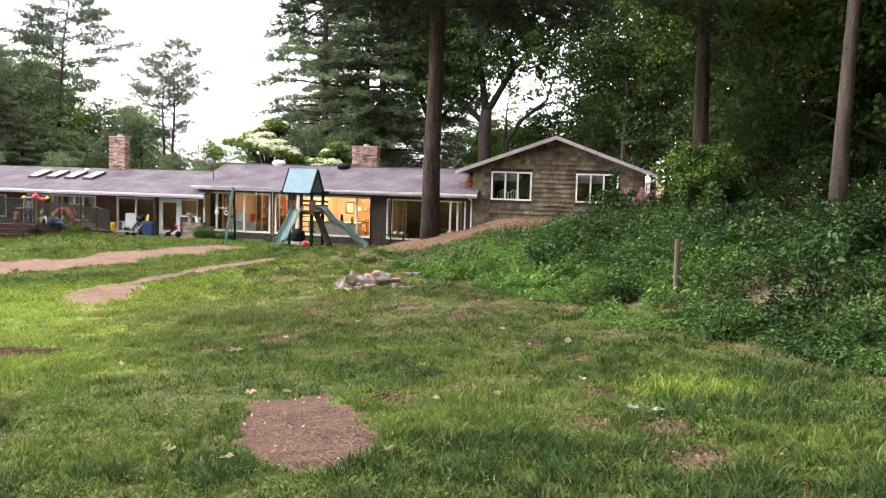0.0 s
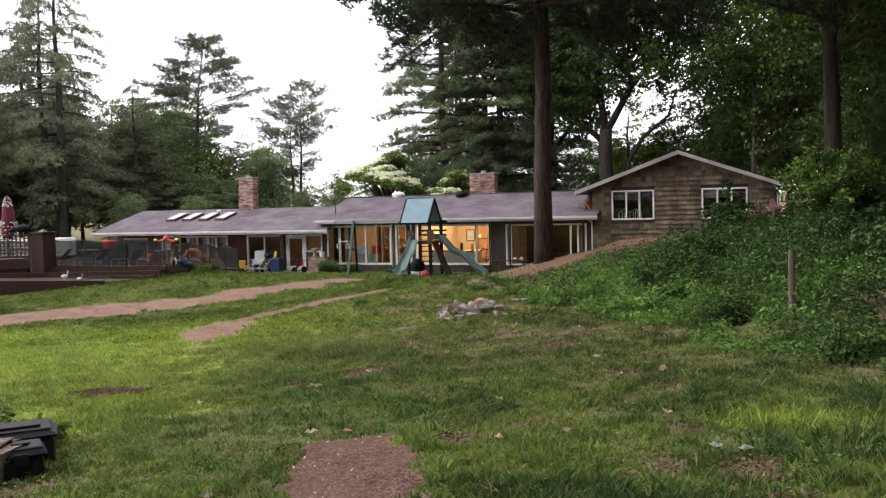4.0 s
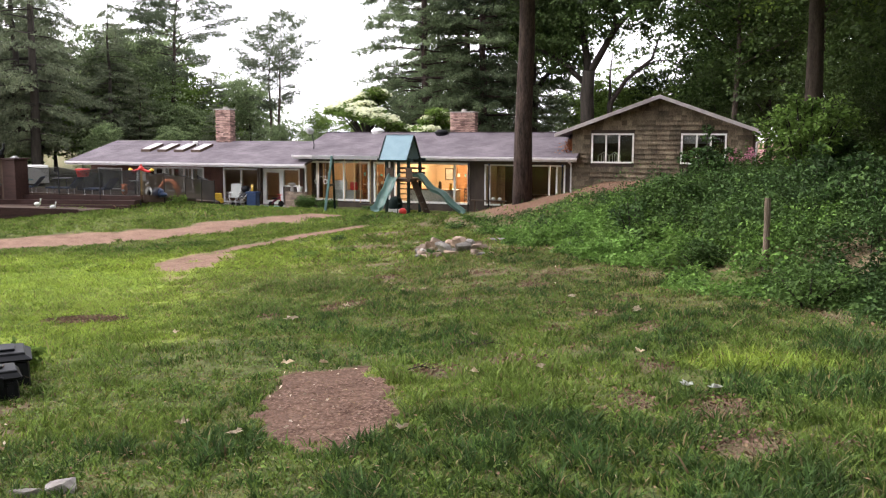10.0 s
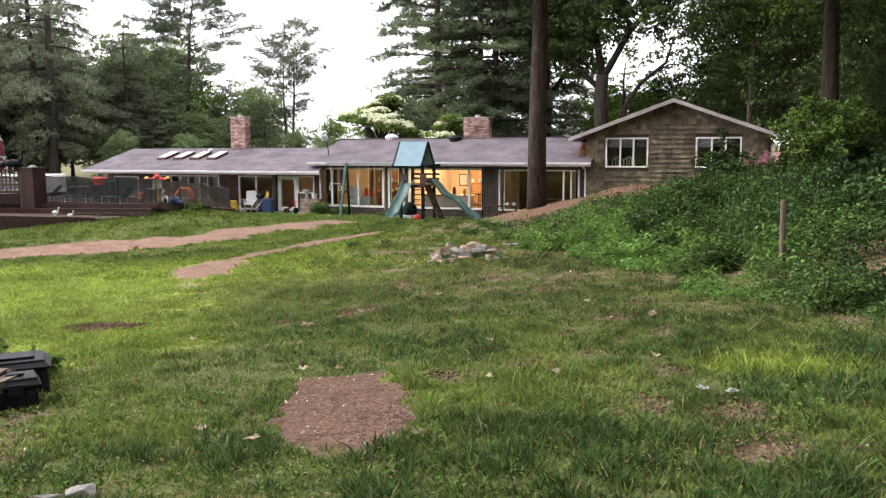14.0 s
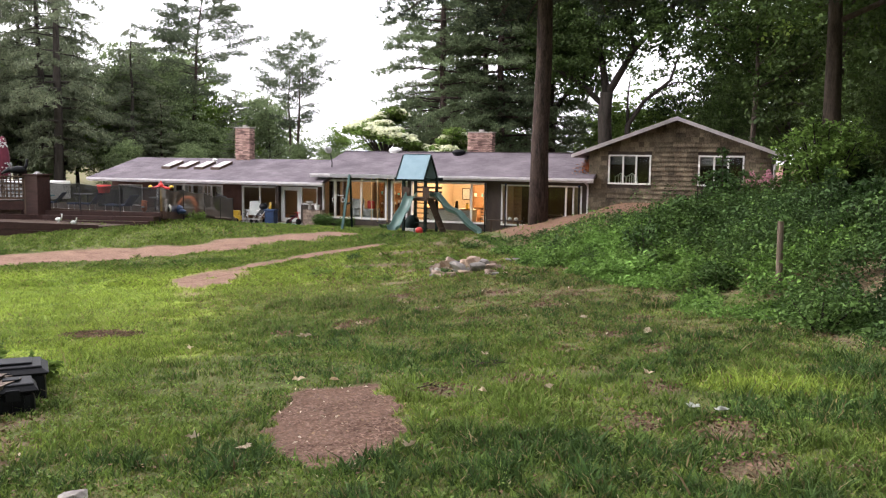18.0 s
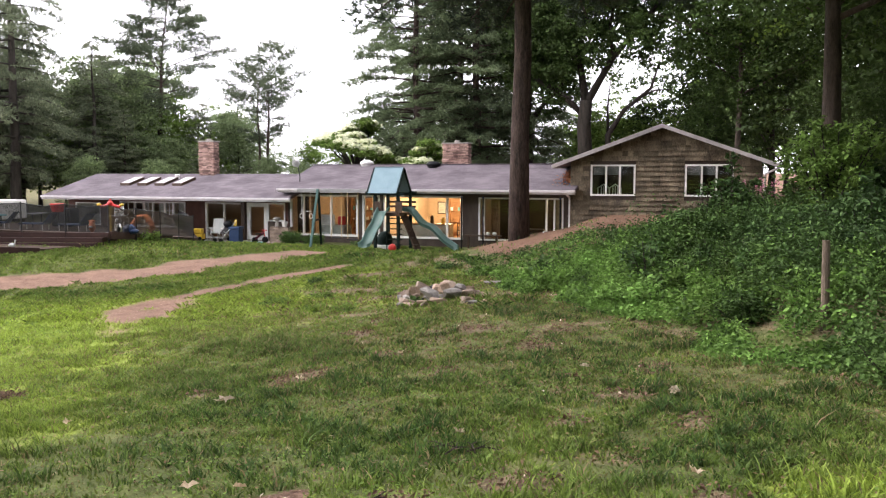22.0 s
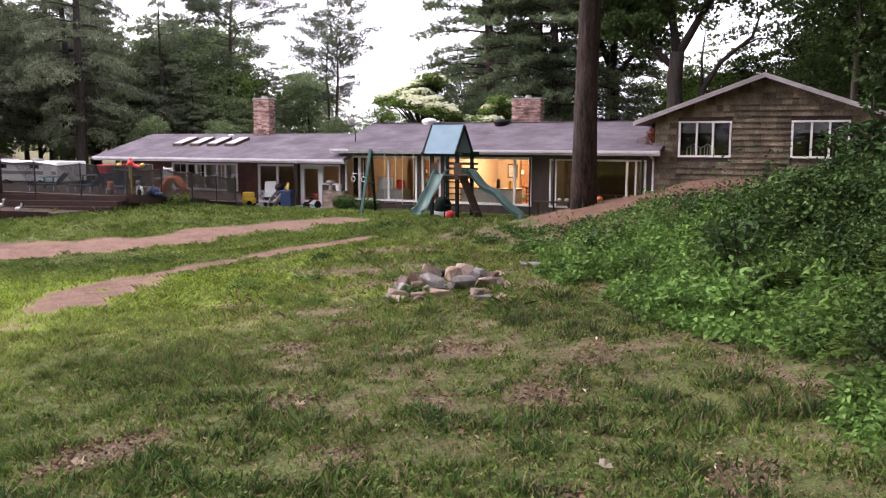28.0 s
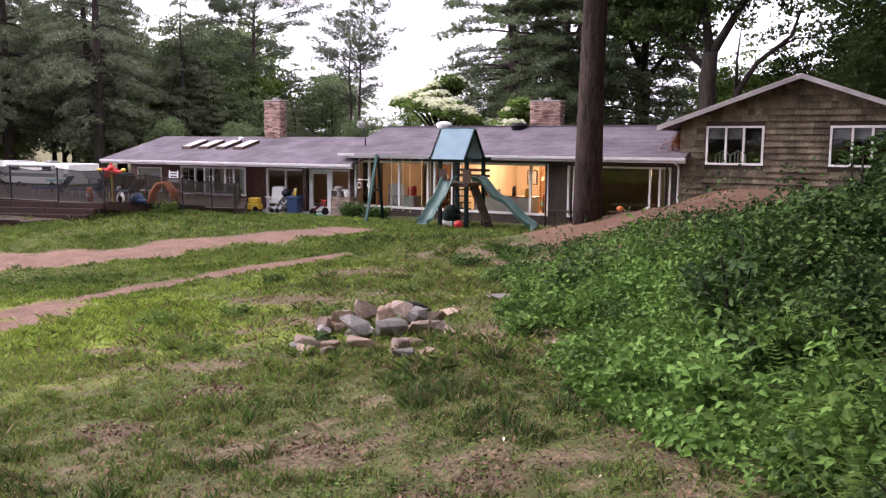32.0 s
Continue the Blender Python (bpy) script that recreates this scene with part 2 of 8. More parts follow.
M = dict(
    shingle_wall=mat("weathered_shingle", (0.05, 0.04, 0.026), (0.205, 0.165, 0.115), 0.9, 1.4, 22, 0.5, 0.008, stretch=(1, 1, 0.45), rnd=0.42, hue=0.02, objspace=False),
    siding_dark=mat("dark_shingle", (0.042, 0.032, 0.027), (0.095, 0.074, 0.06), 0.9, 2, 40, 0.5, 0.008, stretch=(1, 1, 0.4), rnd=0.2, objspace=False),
    red_siding=mat("red_brown_siding", (0.085, 0.038, 0.03), (0.13, 0.062, 0.048), 0.85, 3, 50, 0.3, 0.006, objspace=False),
    roof=mat("asphalt_shingle", (0.078, 0.065, 0.075), (0.165, 0.139, 0.156), 0.95, 0.9, 70, 0.5, 0.01, rnd=0.10, objspace=False),
    white=mat("white_paint", (0.66, 0.65, 0.63), (0.78, 0.77, 0.75), 0.5, 3, 30, 0.1, 0.003, objspace=False),
    trim=mat("grey_white_trim", (0.4, 0.375, 0.38), (0.56, 0.53, 0.535), 0.6, 3, 30, 0.1, 0.003, objspace=False),
    glass=glassmat(),
    brick=mat("chimney_stone", (0.19, 0.11, 0.095), (0.46, 0.31, 0.26), 0.9, 3, 40, 0.5, 0.01, rnd=0.6, objspace=False),
    mortar=mat("mortar", (0.045, 0.036, 0.032), (0.09, 0.075, 0.066), 0.95, 5, 60, 0.4, 0.01, objspace=False),
    old_post=mat("weathered_post", (0.07, 0.052, 0.038), (0.17, 0.13, 0.098), 0.95, 3, 40, 0.8, 0.02, stretch=(3, 3, 0.5), objspace=False),
    stone_tan=mat("tan_stone", (0.205, 0.140, 0.098), (0.408, 0.306, 0.230), 0.9, 3, 35, 0.7, 0.03, rnd=0.25, objspace=False),
    stone_grey=mat("grey_stone", (0.110, 0.100, 0.090), (0.281, 0.255, 0.235), 0.9, 3, 35, 0.7, 0.03, rnd=0.25, objspace=False),
    stone=mat("field_stone", (0.128, 0.093, 0.075), (0.340, 0.260, 0.205), 0.9, 3, 35, 0.6, 0.02, rnd=0.3, objspace=False),
    bark=mat("pine_bark", (0.02, 0.014, 0.012), (0.085, 0.058, 0.049), 0.95, 4.0, 16, 1.0, 0.08, stretch=(2.5, 2.5, 0.55), objspace=False),
    bark_maple=mat("maple_bark", (0.035, 0.027, 0.022), (0.11, 0.086, 0.07), 0.95, 2.5, 18, 1.0, 0.05, stretch=(2.5, 2.5, 0.5), objspace=False),
    bark_grey=mat("grey_bark", (0.02, 0.0165, 0.014), (0.056, 0.046, 0.038), 0.95, 2.5, 18, 1.0, 0.04, stretch=(2.5, 2.5, 0.5), objspace=False),
    needle=leafmat("pine_needles_green", (0.059, 0.085, 0.047), (0.178, 0.225, 0.114), 0.35, 0.25, 0.4),
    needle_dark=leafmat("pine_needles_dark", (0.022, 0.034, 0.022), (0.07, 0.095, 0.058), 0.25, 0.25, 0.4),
    needle_mid=leafmat("pine_needles_grey", (0.052, 0.072, 0.044), (0.138, 0.17, 0.098), 0.3, 0.25, 0.4),
    # far needles: distance haze mixed into a paler green
    needle_far=leafmat("pine_needles_haze", (0.09, 0.113, 0.072), (0.236, 0.268, 0.163), 0.4, 0.35, 0.45),
    leaf_wood=leafmat("wood_leaves", (0.03, 0.052, 0.017), (0.095, 0.148, 0.042), 0.3, 0.3, 0.4),
    # one maple green twice: darkened for woodland shade, brightened where lit
    leaf_maple_shaded=leafmat("maple_leaves_shaded", (0.02, 0.04, 0.011), (0.084, 0.136, 0.03), 0.3, 0.35, 0.45),
    leaf_maple_lit=leafmat("maple_leaves_lit", (0.052, 0.097, 0.018), (0.2, 0.29, 0.054), 0.5, 0.35, 0.45),
    leaf_cane=leafmat("sapling_leaves", (0.06, 0.118, 0.023), (0.185, 0.29, 0.064), 0.35, 0.9, 0.4),
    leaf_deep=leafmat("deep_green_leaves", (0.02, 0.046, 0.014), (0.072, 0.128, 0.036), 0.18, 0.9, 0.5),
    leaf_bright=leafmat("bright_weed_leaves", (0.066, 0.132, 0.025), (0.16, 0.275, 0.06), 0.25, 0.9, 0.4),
    leaf_light=leafmat("light_leaves", (0.085, 0.14, 0.03), (0.18, 0.27, 0.06), 0.45, 0.4, 0.35),
    leaf_bank=leafmat("bank_leaves", (0.025, 0.057, 0.015), (0.105, 0.178, 0.044), 0.2, 0.9, 0.5),
    blade=grass_material(),
    # far leaves likewise, haze put into the base colour
    leaf_far=leafmat("haze_tint_leaves", (0.095, 0.135, 0.066), (0.24, 0.305, 0.142), 0.5, 0.35, 0.45),
    flower=leafmat("cream_blossom", (0.74, 0.75, 0.54), (0.87, 0.88, 0.70), 0.5, 0.5, 0.1),
    pink=leafmat("pink_blossom", (0.45, 0.16, 0.24), (0.62, 0.3, 0.38), 0.3, 2, 0.2),
    deck=mat("red_brown_stain", (0.021, 0.0085, 0.007), (0.048, 0.02, 0.0155), 0.7, 2, 40, 0.3, 0.004, stretch=(1, 6, 6), objspace=False),
    deck_old=mat("weathered_deck_wood", (0.036, 0.022, 0.015), (0.078, 0.05, 0.034), 0.85, 2, 40, 0.3, 0.004, objspace=False),
    mesh=mat("black_mesh_post", (0.012, 0.012, 0.013), (0.025, 0.025, 0.027), 0.6, 5, 50, 0, objspace=False),
    slide=mat("green_plastic", (0.10, 0.19, 0.17), (0.14, 0.25, 0.22), 0.35, 2, 20, 0.05, 0.002, spec=0.5, objspace=False),
    faded_green=mat("faded_green_wood", (0.045, 0.085, 0.08), (0.075, 0.13, 0.12), 0.8, 4, 30, 0.2, 0.003, spec=0.1, objspace=False),
    dark_green=mat("dark_green_wood", (0.006, 0.013, 0.012), (0.014, 0.025, 0.022), 0.8, 4, 30, 0.2, 0.003, spec=0.1, objspace=False),
    tarp=mat("green_canopy", (0.135, 0.215, 0.255), (0.175, 0.27, 0.31), 0.6, 2, 30, 0.2, 0.004, objspace=False),
    rope=mat("tan_rope", (0.4, 0.3, 0.16), (0.55, 0.42, 0.25), 0.9, 10, 80, 0, objspace=False),
    red=mat("red_plastic", (0.55, 0.03, 0.03), (0.65, 0.06, 0.05), 0.4, 3, 20, 0, objspace=False),
    orange=mat("orange_plastic", (0.62, 0.16, 0.05), (0.72, 0.22, 0.08), 0.45, 3, 20, 0, objspace=False),
    yellow=mat("yellow_plastic", (0.68, 0.44, 0.04), (0.78, 0.54, 0.08), 0.4, 3, 20, 0, objspace=False),
    blue=mat("blue_plastic", (0.018, 0.036, 0.085), (0.03, 0.055, 0.12), 0.45, 3, 20, 0, objspace=False),
    teal=mat("teal_plastic", (0.08, 0.34, 0.38), (0.14, 0.44, 0.46), 0.5, 3, 20, 0, objspace=False),
    black=mat("black_plastic", (0.005, 0.0055, 0.0065), (0.013, 0.0135, 0.016), 0.5, 4, 60, 0.15, 0.003, spec=0.12, objspace=False),
    grey=mat("grey_plastic", (0.18, 0.18, 0.18), (0.27, 0.27, 0.27), 0.6, 4, 30, 0.1, 0.003, objspace=False),
    metal=mat("aluminium", (0.5, 0.5, 0.5), (0.62, 0.62, 0.62), 0.4, 4, 30, 0, metal=0.8, objspace=False),
    maroon=mat("maroon_canvas", (0.09, 0.015, 0.028), (0.15, 0.03, 0.05), 0.9, 5, 60, 0.2, 0.004, objspace=False),
    inside=mat("tan_plaster", (0.44, 0.35, 0.24), (0.55, 0.44, 0.31), 0.9, 2, 20, 0.1, 0.003, objspace=False),
    wood=mat("warm_wood", (0.20, 0.10, 0.045), (0.34, 0.19, 0.09), 0.55, 3, 30, 0.2, 0.003, stretch=(1, 1, 5), objspace=False),
    dark_wood=mat("dark_wood", (0.035, 0.02, 0.013), (0.075, 0.045, 0.028), 0.5, 3, 30, 0.2, 0.003, objspace=False),
    cloth=mat("pale_cloth", (0.42, 0.44, 0.42), (0.55, 0.56, 0.53), 0.95, 4, 60, 0.2, 0.004, objspace=False),
    curtain=mat("curtain_cloth", (0.55, 0.54, 0.5), (0.66, 0.65, 0.62), 0.95, 4, 60, 0.2, 0.01, objspace=False),
    concrete=mat("concrete", (0.26, 0.24, 0.22), (0.38, 0.36, 0.33), 0.95, 1.5, 40, 0.3, 0.005, objspace=False),
    dead=mat("dry_leaf", (0.48, 0.39, 0.29), (0.64, 0.54, 0.43), 0.9, 6, 40, 0.2, 0.004, rnd=0.25, objspace=False),
    straw=mat("dry_straw", (0.24, 0.19, 0.12), (0.4, 0.33, 0.22), 0.95, 6, 40, 0.2, 0.004, rnd=0.3, objspace=False),
    litter=mat("leaf_litter", (0.10, 0.06, 0.035), (0.24, 0.16, 0.09), 0.95, 6, 40, 0.2, 0.004, rnd=0.35, objspace=False),
    rust=mat("rust_needles", (0.30, 0.10, 0.04), (0.48, 0.19, 0.08), 0.95, 6, 40, 0.2, 0.004, rnd=0.3, objspace=False),
    slab=mat("rough_brown_slab", (0.085, 0.064, 0.05), (0.25, 0.195, 0.16), 0.95, 2.2, 24, 0.8, 0.02, objspace=False),
    soil=mat("soil_crumb", (0.105, 0.06, 0.045), (0.23, 0.148, 0.11), 0.95, 6, 60, 0.3, 0.005, rnd=0.25, objspace=False),
    clod=mat("pale_clod", (0.18, 0.115, 0.085), (0.32, 0.22, 0.165), 0.95, 6, 60, 0.3, 0.005, rnd=0.2, objspace=False),
    red_litter=mat("red_leaf_litter", (0.1, 0.058, 0.043), (0.25, 0.155, 0.115), 0.95, 6, 40, 0.2, 0.004, rnd=0.4, objspace=False),
    needle_litter=mat("dry_needles", (0.16, 0.09, 0.058), (0.3, 0.185, 0.125), 0.95, 3, 40, 0.2, 0.004, rnd=0.3, objspace=False),
)
lampglow = bpy.data.materials.new("warm_lamp_glow")
lampglow.use_nodes = True
lampglow.node_tree.nodes["Principled BSDF"].inputs["Base Color"].default_value = (0.9, 0.75, 0.5, 1)
lampglow.node_tree.nodes["Principled BSDF"].inputs["Emission Color"].default_value = (1.0, 0.62, 0.26, 1)
lampglow.node_tree.nodes["Principled BSDF"].inputs["Emission Strength"].default_value = 4.0


# ---- mesh helpers ----
def done(name, bm, material, parent=None, label="", smooth=False):
    me = bpy.data.meshes.new(name)
    bmesh.ops.recalc_face_normals(bm, faces=bm.faces)
    bm.to_mesh(me)
    bm.free()
    if smooth:
        me.polygons.foreach_set("use_smooth", [True] * len(me.polygons))
    me.materials.append(material)
    ob = new(name, me)
    if parent is not None:
        ob.parent = parent
    if label:
        ob["label"] = label
    return ob


def part(name, bm, material, parent, label="", smooth=False):
    return done(name, bm, material, parent, label, smooth)


def thing(name, label, category, at=(0, 0, 0), group="", kind="", rz=0):
    ob = new(name)
    ob.matrix_world = pose(*at, 0, 0, rz)
    return tagged(ob, label, category, group, kind)


def B():
    return bmesh.new()


def box(bm, x0, x1, y0, y1, z0, z1, bev=0.0):
    r = bmesh.ops.create_cube(bm, size=1, matrix=Matrix.LocRotScale(((x0 + x1) / 2, (y0 + y1) / 2, (z0 + z1) / 2), None, (abs(x1 - x0), abs(y1 - y0), abs(z1 - z0))))
    if bev:
        es = list({e for v in r["verts"] for e in v.link_edges})
        bmesh.ops.bevel(bm, geom=es, offset=bev, segments=2, affect="EDGES", profile=0.6)
    return bm


def rod(bm, p, q, r, r2=None, n=8):
    p, q = Vector(p), Vector(q)
    d = q - p
    m = Matrix.Translation((p + q) / 2) @ d.to_track_quat("Z", "Y").to_matrix().to_4x4()
    bmesh.ops.create_cone(bm, cap_ends=True, segments=n, radius1=r, radius2=r if r2 is None else r2, depth=d.length, matrix=m)
    return bm


def beam(bm, p, q, w, h):
    p, q = Vector(p), Vector(q)
    d = q - p
    m = Matrix.Translation((p + q) / 2) @ d.to_track_quat("Z", "Y").to_matrix().to_4x4() @ Matrix.Diagonal((w, h, d.length, 1))
    bmesh.ops.create_cube(bm, size=1, matrix=m)
    return bm


def ball(bm, c, r, sx=1, sy=1, sz=1, sub=2):
    bmesh.ops.create_icosphere(bm, subdivisions=sub, radius=r, matrix=Matrix.Translation(c) @ Matrix.Diagonal((sx, sy, sz, 1)))
    return bm


def poly(bm, pts, depth=None):
    """A face, or a slab if given a depth vector."""
    f = bm.faces.new([bm.verts.new(p) for p in pts])
    if depth is not None:
        g = bmesh.ops.extrude_face_region(bm, geom=[f])
        bmesh.ops.translate(bm, verts=[v for v in g["geom"] if isinstance(v, bmesh.types.BMVert)], vec=depth)
    return bm


def tube(bm, pts, radii, n=7):
    """A bent tapering limb through the points."""
    rings = []
    for i, p in enumerate(pts):
        p = Vector(p)
        d = (Vector(pts[min(i + 1, len(pts) - 1)]) - Vector(pts[max(i - 1, 0)])).normalized()
        a = d.orthogonal().normalized()
        b = d.cross(a)
        rings.append([bm.verts.new(p + (a * math.cos(2 * math.pi * k / n) + b * math.sin(2 * math.pi * k / n)) * radii[i]) for k in range(n)])
    for u, v in zip(rings, rings[1:]):
        off = min(range(n), key=lambda o: sum((u[k].co - v[(k + o) % n].co).length for k in range(n)))
        for k in range(n):
            bm.faces.new((u[k], u[(k + 1) % n], v[(k + 1 + off) % n], v[(k + off) % n]))
    bm.faces.new(rings[0][::-1])
    bm.faces.new(rings[-1])
    return bm


def fast_mesh(name, V, F, material):
    """A mesh from arrays: V (n, 3), F (m, k)."""
    me = bpy.data.meshes.new(name)
    n, (m, k) = len(V), F.shape
    me.vertices.add(n)
    me.vertices.foreach_set("co", np.asarray(V, np.float32).ravel())
    me.loops.add(m * k)
    me.loops.foreach_set("vertex_index", F.astype(np.int32).ravel())
    me.polygons.add(m)
    me.polygons.foreach_set("loop_start", np.arange(0, m * k, k, dtype=np.int32))
    me.update(calc_edges=True)
    me.materials.append(material)
    return me


rng = np.random.default_rng(7)


def unit(n):
    v = rng.normal(size=(n, 3))
    return v / np.linalg.norm(v, axis=1)[:, None]


def leaf_quads(C, size, up=0.5, aspect=0.55, axis=None, fold=0.18):
    """Leaves (kite of two triangles, folded along the rib) at the points C. Returns V, F."""
    n = len(C)
    size = np.broadcast_to(np.asarray(size, float), (n,))[:, None]
    a = unit(n) if axis is None else axis
    nrm = unit(n) * (1 - up) + np.array([0, 0, up])
    a = a - nrm * (np.sum(a * nrm, 1) / np.sum(nrm * nrm, 1))[:, None]
    a /= np.linalg.norm(a, axis=1)[:, None] + 1e-9
    b = np.cross(nrm, a)
    b /= np.linalg.norm(b, axis=1)[:, None] + 1e-9
    nn = np.cross(a, b)
    V = np.stack([C - a * size * 0.5, C + b * size * aspect * 0.5 + nn * size * fold, C + a * size * 0.5, C - b * size * aspect * 0.5 + nn * size * fold], 1).reshape(-1, 3)
    k = np.arange(n)[:, None] * 4
    F = np.concatenate([k + [0, 1, 2], k + [0, 2, 3]])
    return V, F


def broad_leaves(C, size, up, aspect, axis):
    """Leaves with a rounded outline of six points, folded along the rib and drooping at the tip."""
    n = len(C)
    size = np.asarray(size, float)[:, None]
    nrm = unit(n) * (1 - up) + np.array([0, 0, up])
    a = axis - nrm * (np.sum(axis * nrm, 1) / np.sum(nrm * nrm, 1))[:, None]
    a /= np.linalg.norm(a, axis=1)[:, None] + 1e-9
    b = np.cross(nrm, a)
    b /= np.linalg.norm(b, axis=1)[:, None] + 1e-9
    nn = np.cross(a, b)
    P = [C - a * size * 0.5]
    for u, w, z in ((-0.22, 0.5, 0.13), (0.18, 0.38, 0.08), (0.56, 0.0, -0.12), (0.18, -0.38, 0.08), (-0.22, -0.5, 0.13)):
        P.append(C + a * size * u + b * size * aspect * w * 1.1 + nn * size * z)
    V = np.stack(P, 1).reshape(-1, 3)
    k = np.arange(n)[:, None] * 6
    F = np.concatenate([k + [0, 1, 2], k + [0, 2, 3], k + [0, 3, 4], k + [0, 4, 5]])
    return V, F


# ---- ground ----
EDGE_Y = (-36, -33, -30.3, -28.2, -26.5, -25, -22, -18, -16, -12, -8, 0)
EDGE_X = (12.6, 11.2, 9.6, 8.05, 6.9, 5.8, 3.9, 1.8, 0.6, -1.8, -2.5, -3)


def bank_edge(y):
    return np.interp(y, EDGE_Y, EDGE_X)


def sstep(t):
    t = np.clip(t, 0, 1)
    return t * t * (3 - 2 * t)


def height(x, y):
    """Height of the ground: the lawn climbs away from the house, the bank lies to the east."""
    x, y = np.asarray(x, float), np.asarray(y, float)
    z = 1.12 * (0.55 * sstep((-y - 0.5) / 21.5) + 0.45 * np.clip((-y - 0.3) / 22, 0, 1)) + 0.022 * np.clip(-y - 24, 0, 16)
    z = z + 0.07 * (np.clip(x, -9, 10) - 2) * sstep((-y - 8) / 16)
    hgt, wid = np.interp(-y, (0, 8, 12, 16, 20, 24, 28), (1.6, 1.4, 1.15, 0.92, 0.74, 0.7, 0.95)), np.interp(-y, (0, 8, 12, 16, 24), (5.0, 6.0, 6.0, 5.0, 4.2))
    z = z + hgt * sstep((x - bank_edge(y)) / wid)
    z = z + 0.5 * sstep((x - 7) / 4) * sstep((y + 18) / 5)
    z = z + 0.62 * np.exp(-(((x + 14.5) / 5.5) ** 2 + ((y + 13.5) / 5) ** 2))
    z = z + 0.12 * np.exp(-(((x - 4.6) / 2.5) ** 2 + ((y + 23.8) / 2.8) ** 2)) + 0.45 * np.exp(-((x / 4.5) ** 2 + ((y + 14.3) / 3.8) ** 2))
    return z + 0.025 * np.sin(x * 1.3 + 0.7 * y) * np.sin(y * 1.1 - 0.4 * x)


def gz(x, y):
    return float(height(x, y))


def vnoise(x, y, size, seed=0):
    """Smooth value noise, 0 to 1, with cells of the given size."""
    x, y = np.asarray(x, float) / size + 31.7 * seed, np.asarray(y, float) / size - 17.3 * seed
    i, j = np.floor(x), np.floor(y)
    u, v = sstep(x - i), sstep(y - j)

    def h(a, b):
        q = np.sin(a * 127.1 + b * 311.7) * 43758.5453
        return q - np.floor(q)
    return (h(i, j) * (1 - u) + h(i + 1, j) * u) * (1 - v) + (h(i, j + 1) * (1 - u) + h(i + 1, j + 1) * u) * v


def near_line(x, y, pts):
    """Distance to a polyline."""
    best = np.full(np.shape(x), 1e9)
    for (x0, y0), (x1, y1) in zip(pts, pts[1:]):
        dx, dy = x1 - x0, y1 - y0
        t = np.clip(((x - x0) * dx + (y - y0) * dy) / (dx * dx + dy * dy), 0, 1)
        best = np.minimum(best, np.hypot(x - x0 - t * dx, y - y0 - t * dy))
    return best


def blob(x, y, cx, cy, rx, ry, rot=0.0):
    c, s = math.cos(radians(rot)), math.sin(radians(rot))
    u, v = (x - cx) * c + (y - cy) * s, -(x - cx) * s + (y - cy) * c
    return np.clip(1.5 - np.sqrt((u / rx) ** 2 + (v / ry) ** 2), 0, 1)


def worn_amount(x, y):
    return np.clip((y + 31) / 4, 0, 1) * np.clip((x + 2) / 3, 0, 1)


def tuft_noise(x, y):
    """Thickness of the turf, 0 to 1: tufts of a hand's width, denser sweeps, thinner towards the stone heap, taller and
    shade-darkened under the eastern trees.
    """
    worn = worn_amount(x, y)
    t = 0.45 * vnoise(x, y, 0.12, 1) + 0.33 * vnoise(x, y, 0.34, 2) + 0.22 * vnoise(x, y, 1.0, 3)
    t = 0.5 + (t - 0.5) * (1.4 + 0.6 * worn)
    # east side: thicker growth, with tree shade put into its darker green
    rank_shade = np.clip((x - 5.5) / 3, 0, 1) * np.clip((-29 - y) / 3, 0, 1)
    return np.clip(t - 0.13 * worn + 0.2 * rank_shade + 0.04, 0, 1)


def plot_amount(x, y):
    """The dug square of red soil in the lawn, with a ragged edge."""
    c, s = math.cos(radians(119)), math.sin(radians(119))
    u, v = (x - 5.74) * c + (y + 33.22) * s, -(x - 5.74) * s + (y + 33.22) * c
    d = ((np.abs(u) / 1.0) ** 2.7 + (np.abs(v) / 0.46) ** 2.7) ** (1 / 2.7) + 0.34 * (vnoise(x, y, 0.16, 21) - 0.5) + 0.22 * (vnoise(x, y, 0.45, 22) - 0.5)
    return np.clip((1.12 - d) / 0.2, 0, 1)


def dirt_amount(x, y):
    rag = 0.5 * (vnoise(x, y, 0.35, 51) - 0.5) + 0.5 * (vnoise(x, y, 0.9, 52) - 0.5)
    d = np.clip(1.45 + rag - near_line(x, y, [(-7.75, -8.4), (-7.05, -12.0), (-7.3, -14.5), (-7.7, -16.6), (-8.7, -17.8), (-10.1, -19.3), (-11.8, -21.1), (-16, -24.2)]) / (1.08 - 0.02 * np.clip(-8 - x, 0, 15)), 0, 1)
    d = np.maximum(d, np.clip(1.3 + rag - near_line(x, y, [(-2.3, -16.6), (-2.6, -17.6), (-3.35, -18.7), (-3.5, -19.9), (-3.4, -21.4)]) / 0.5, 0, 1) * (0.6 + 0.5 * vnoise(x, y, 1.1, 4)))
    d = np.maximum(d, np.clip(blob(x, y, -2.8, -23.4, 2.1, 0.95, -58) * (1.05 + 1.1 * rag) - 0.12, 0, 1))
    d = np.maximum(d, plot_amount(x, y))
    return np.maximum(d, 0.5 * blob(x, y, -1.5, -25.6, 0.5, 1.4, 30))


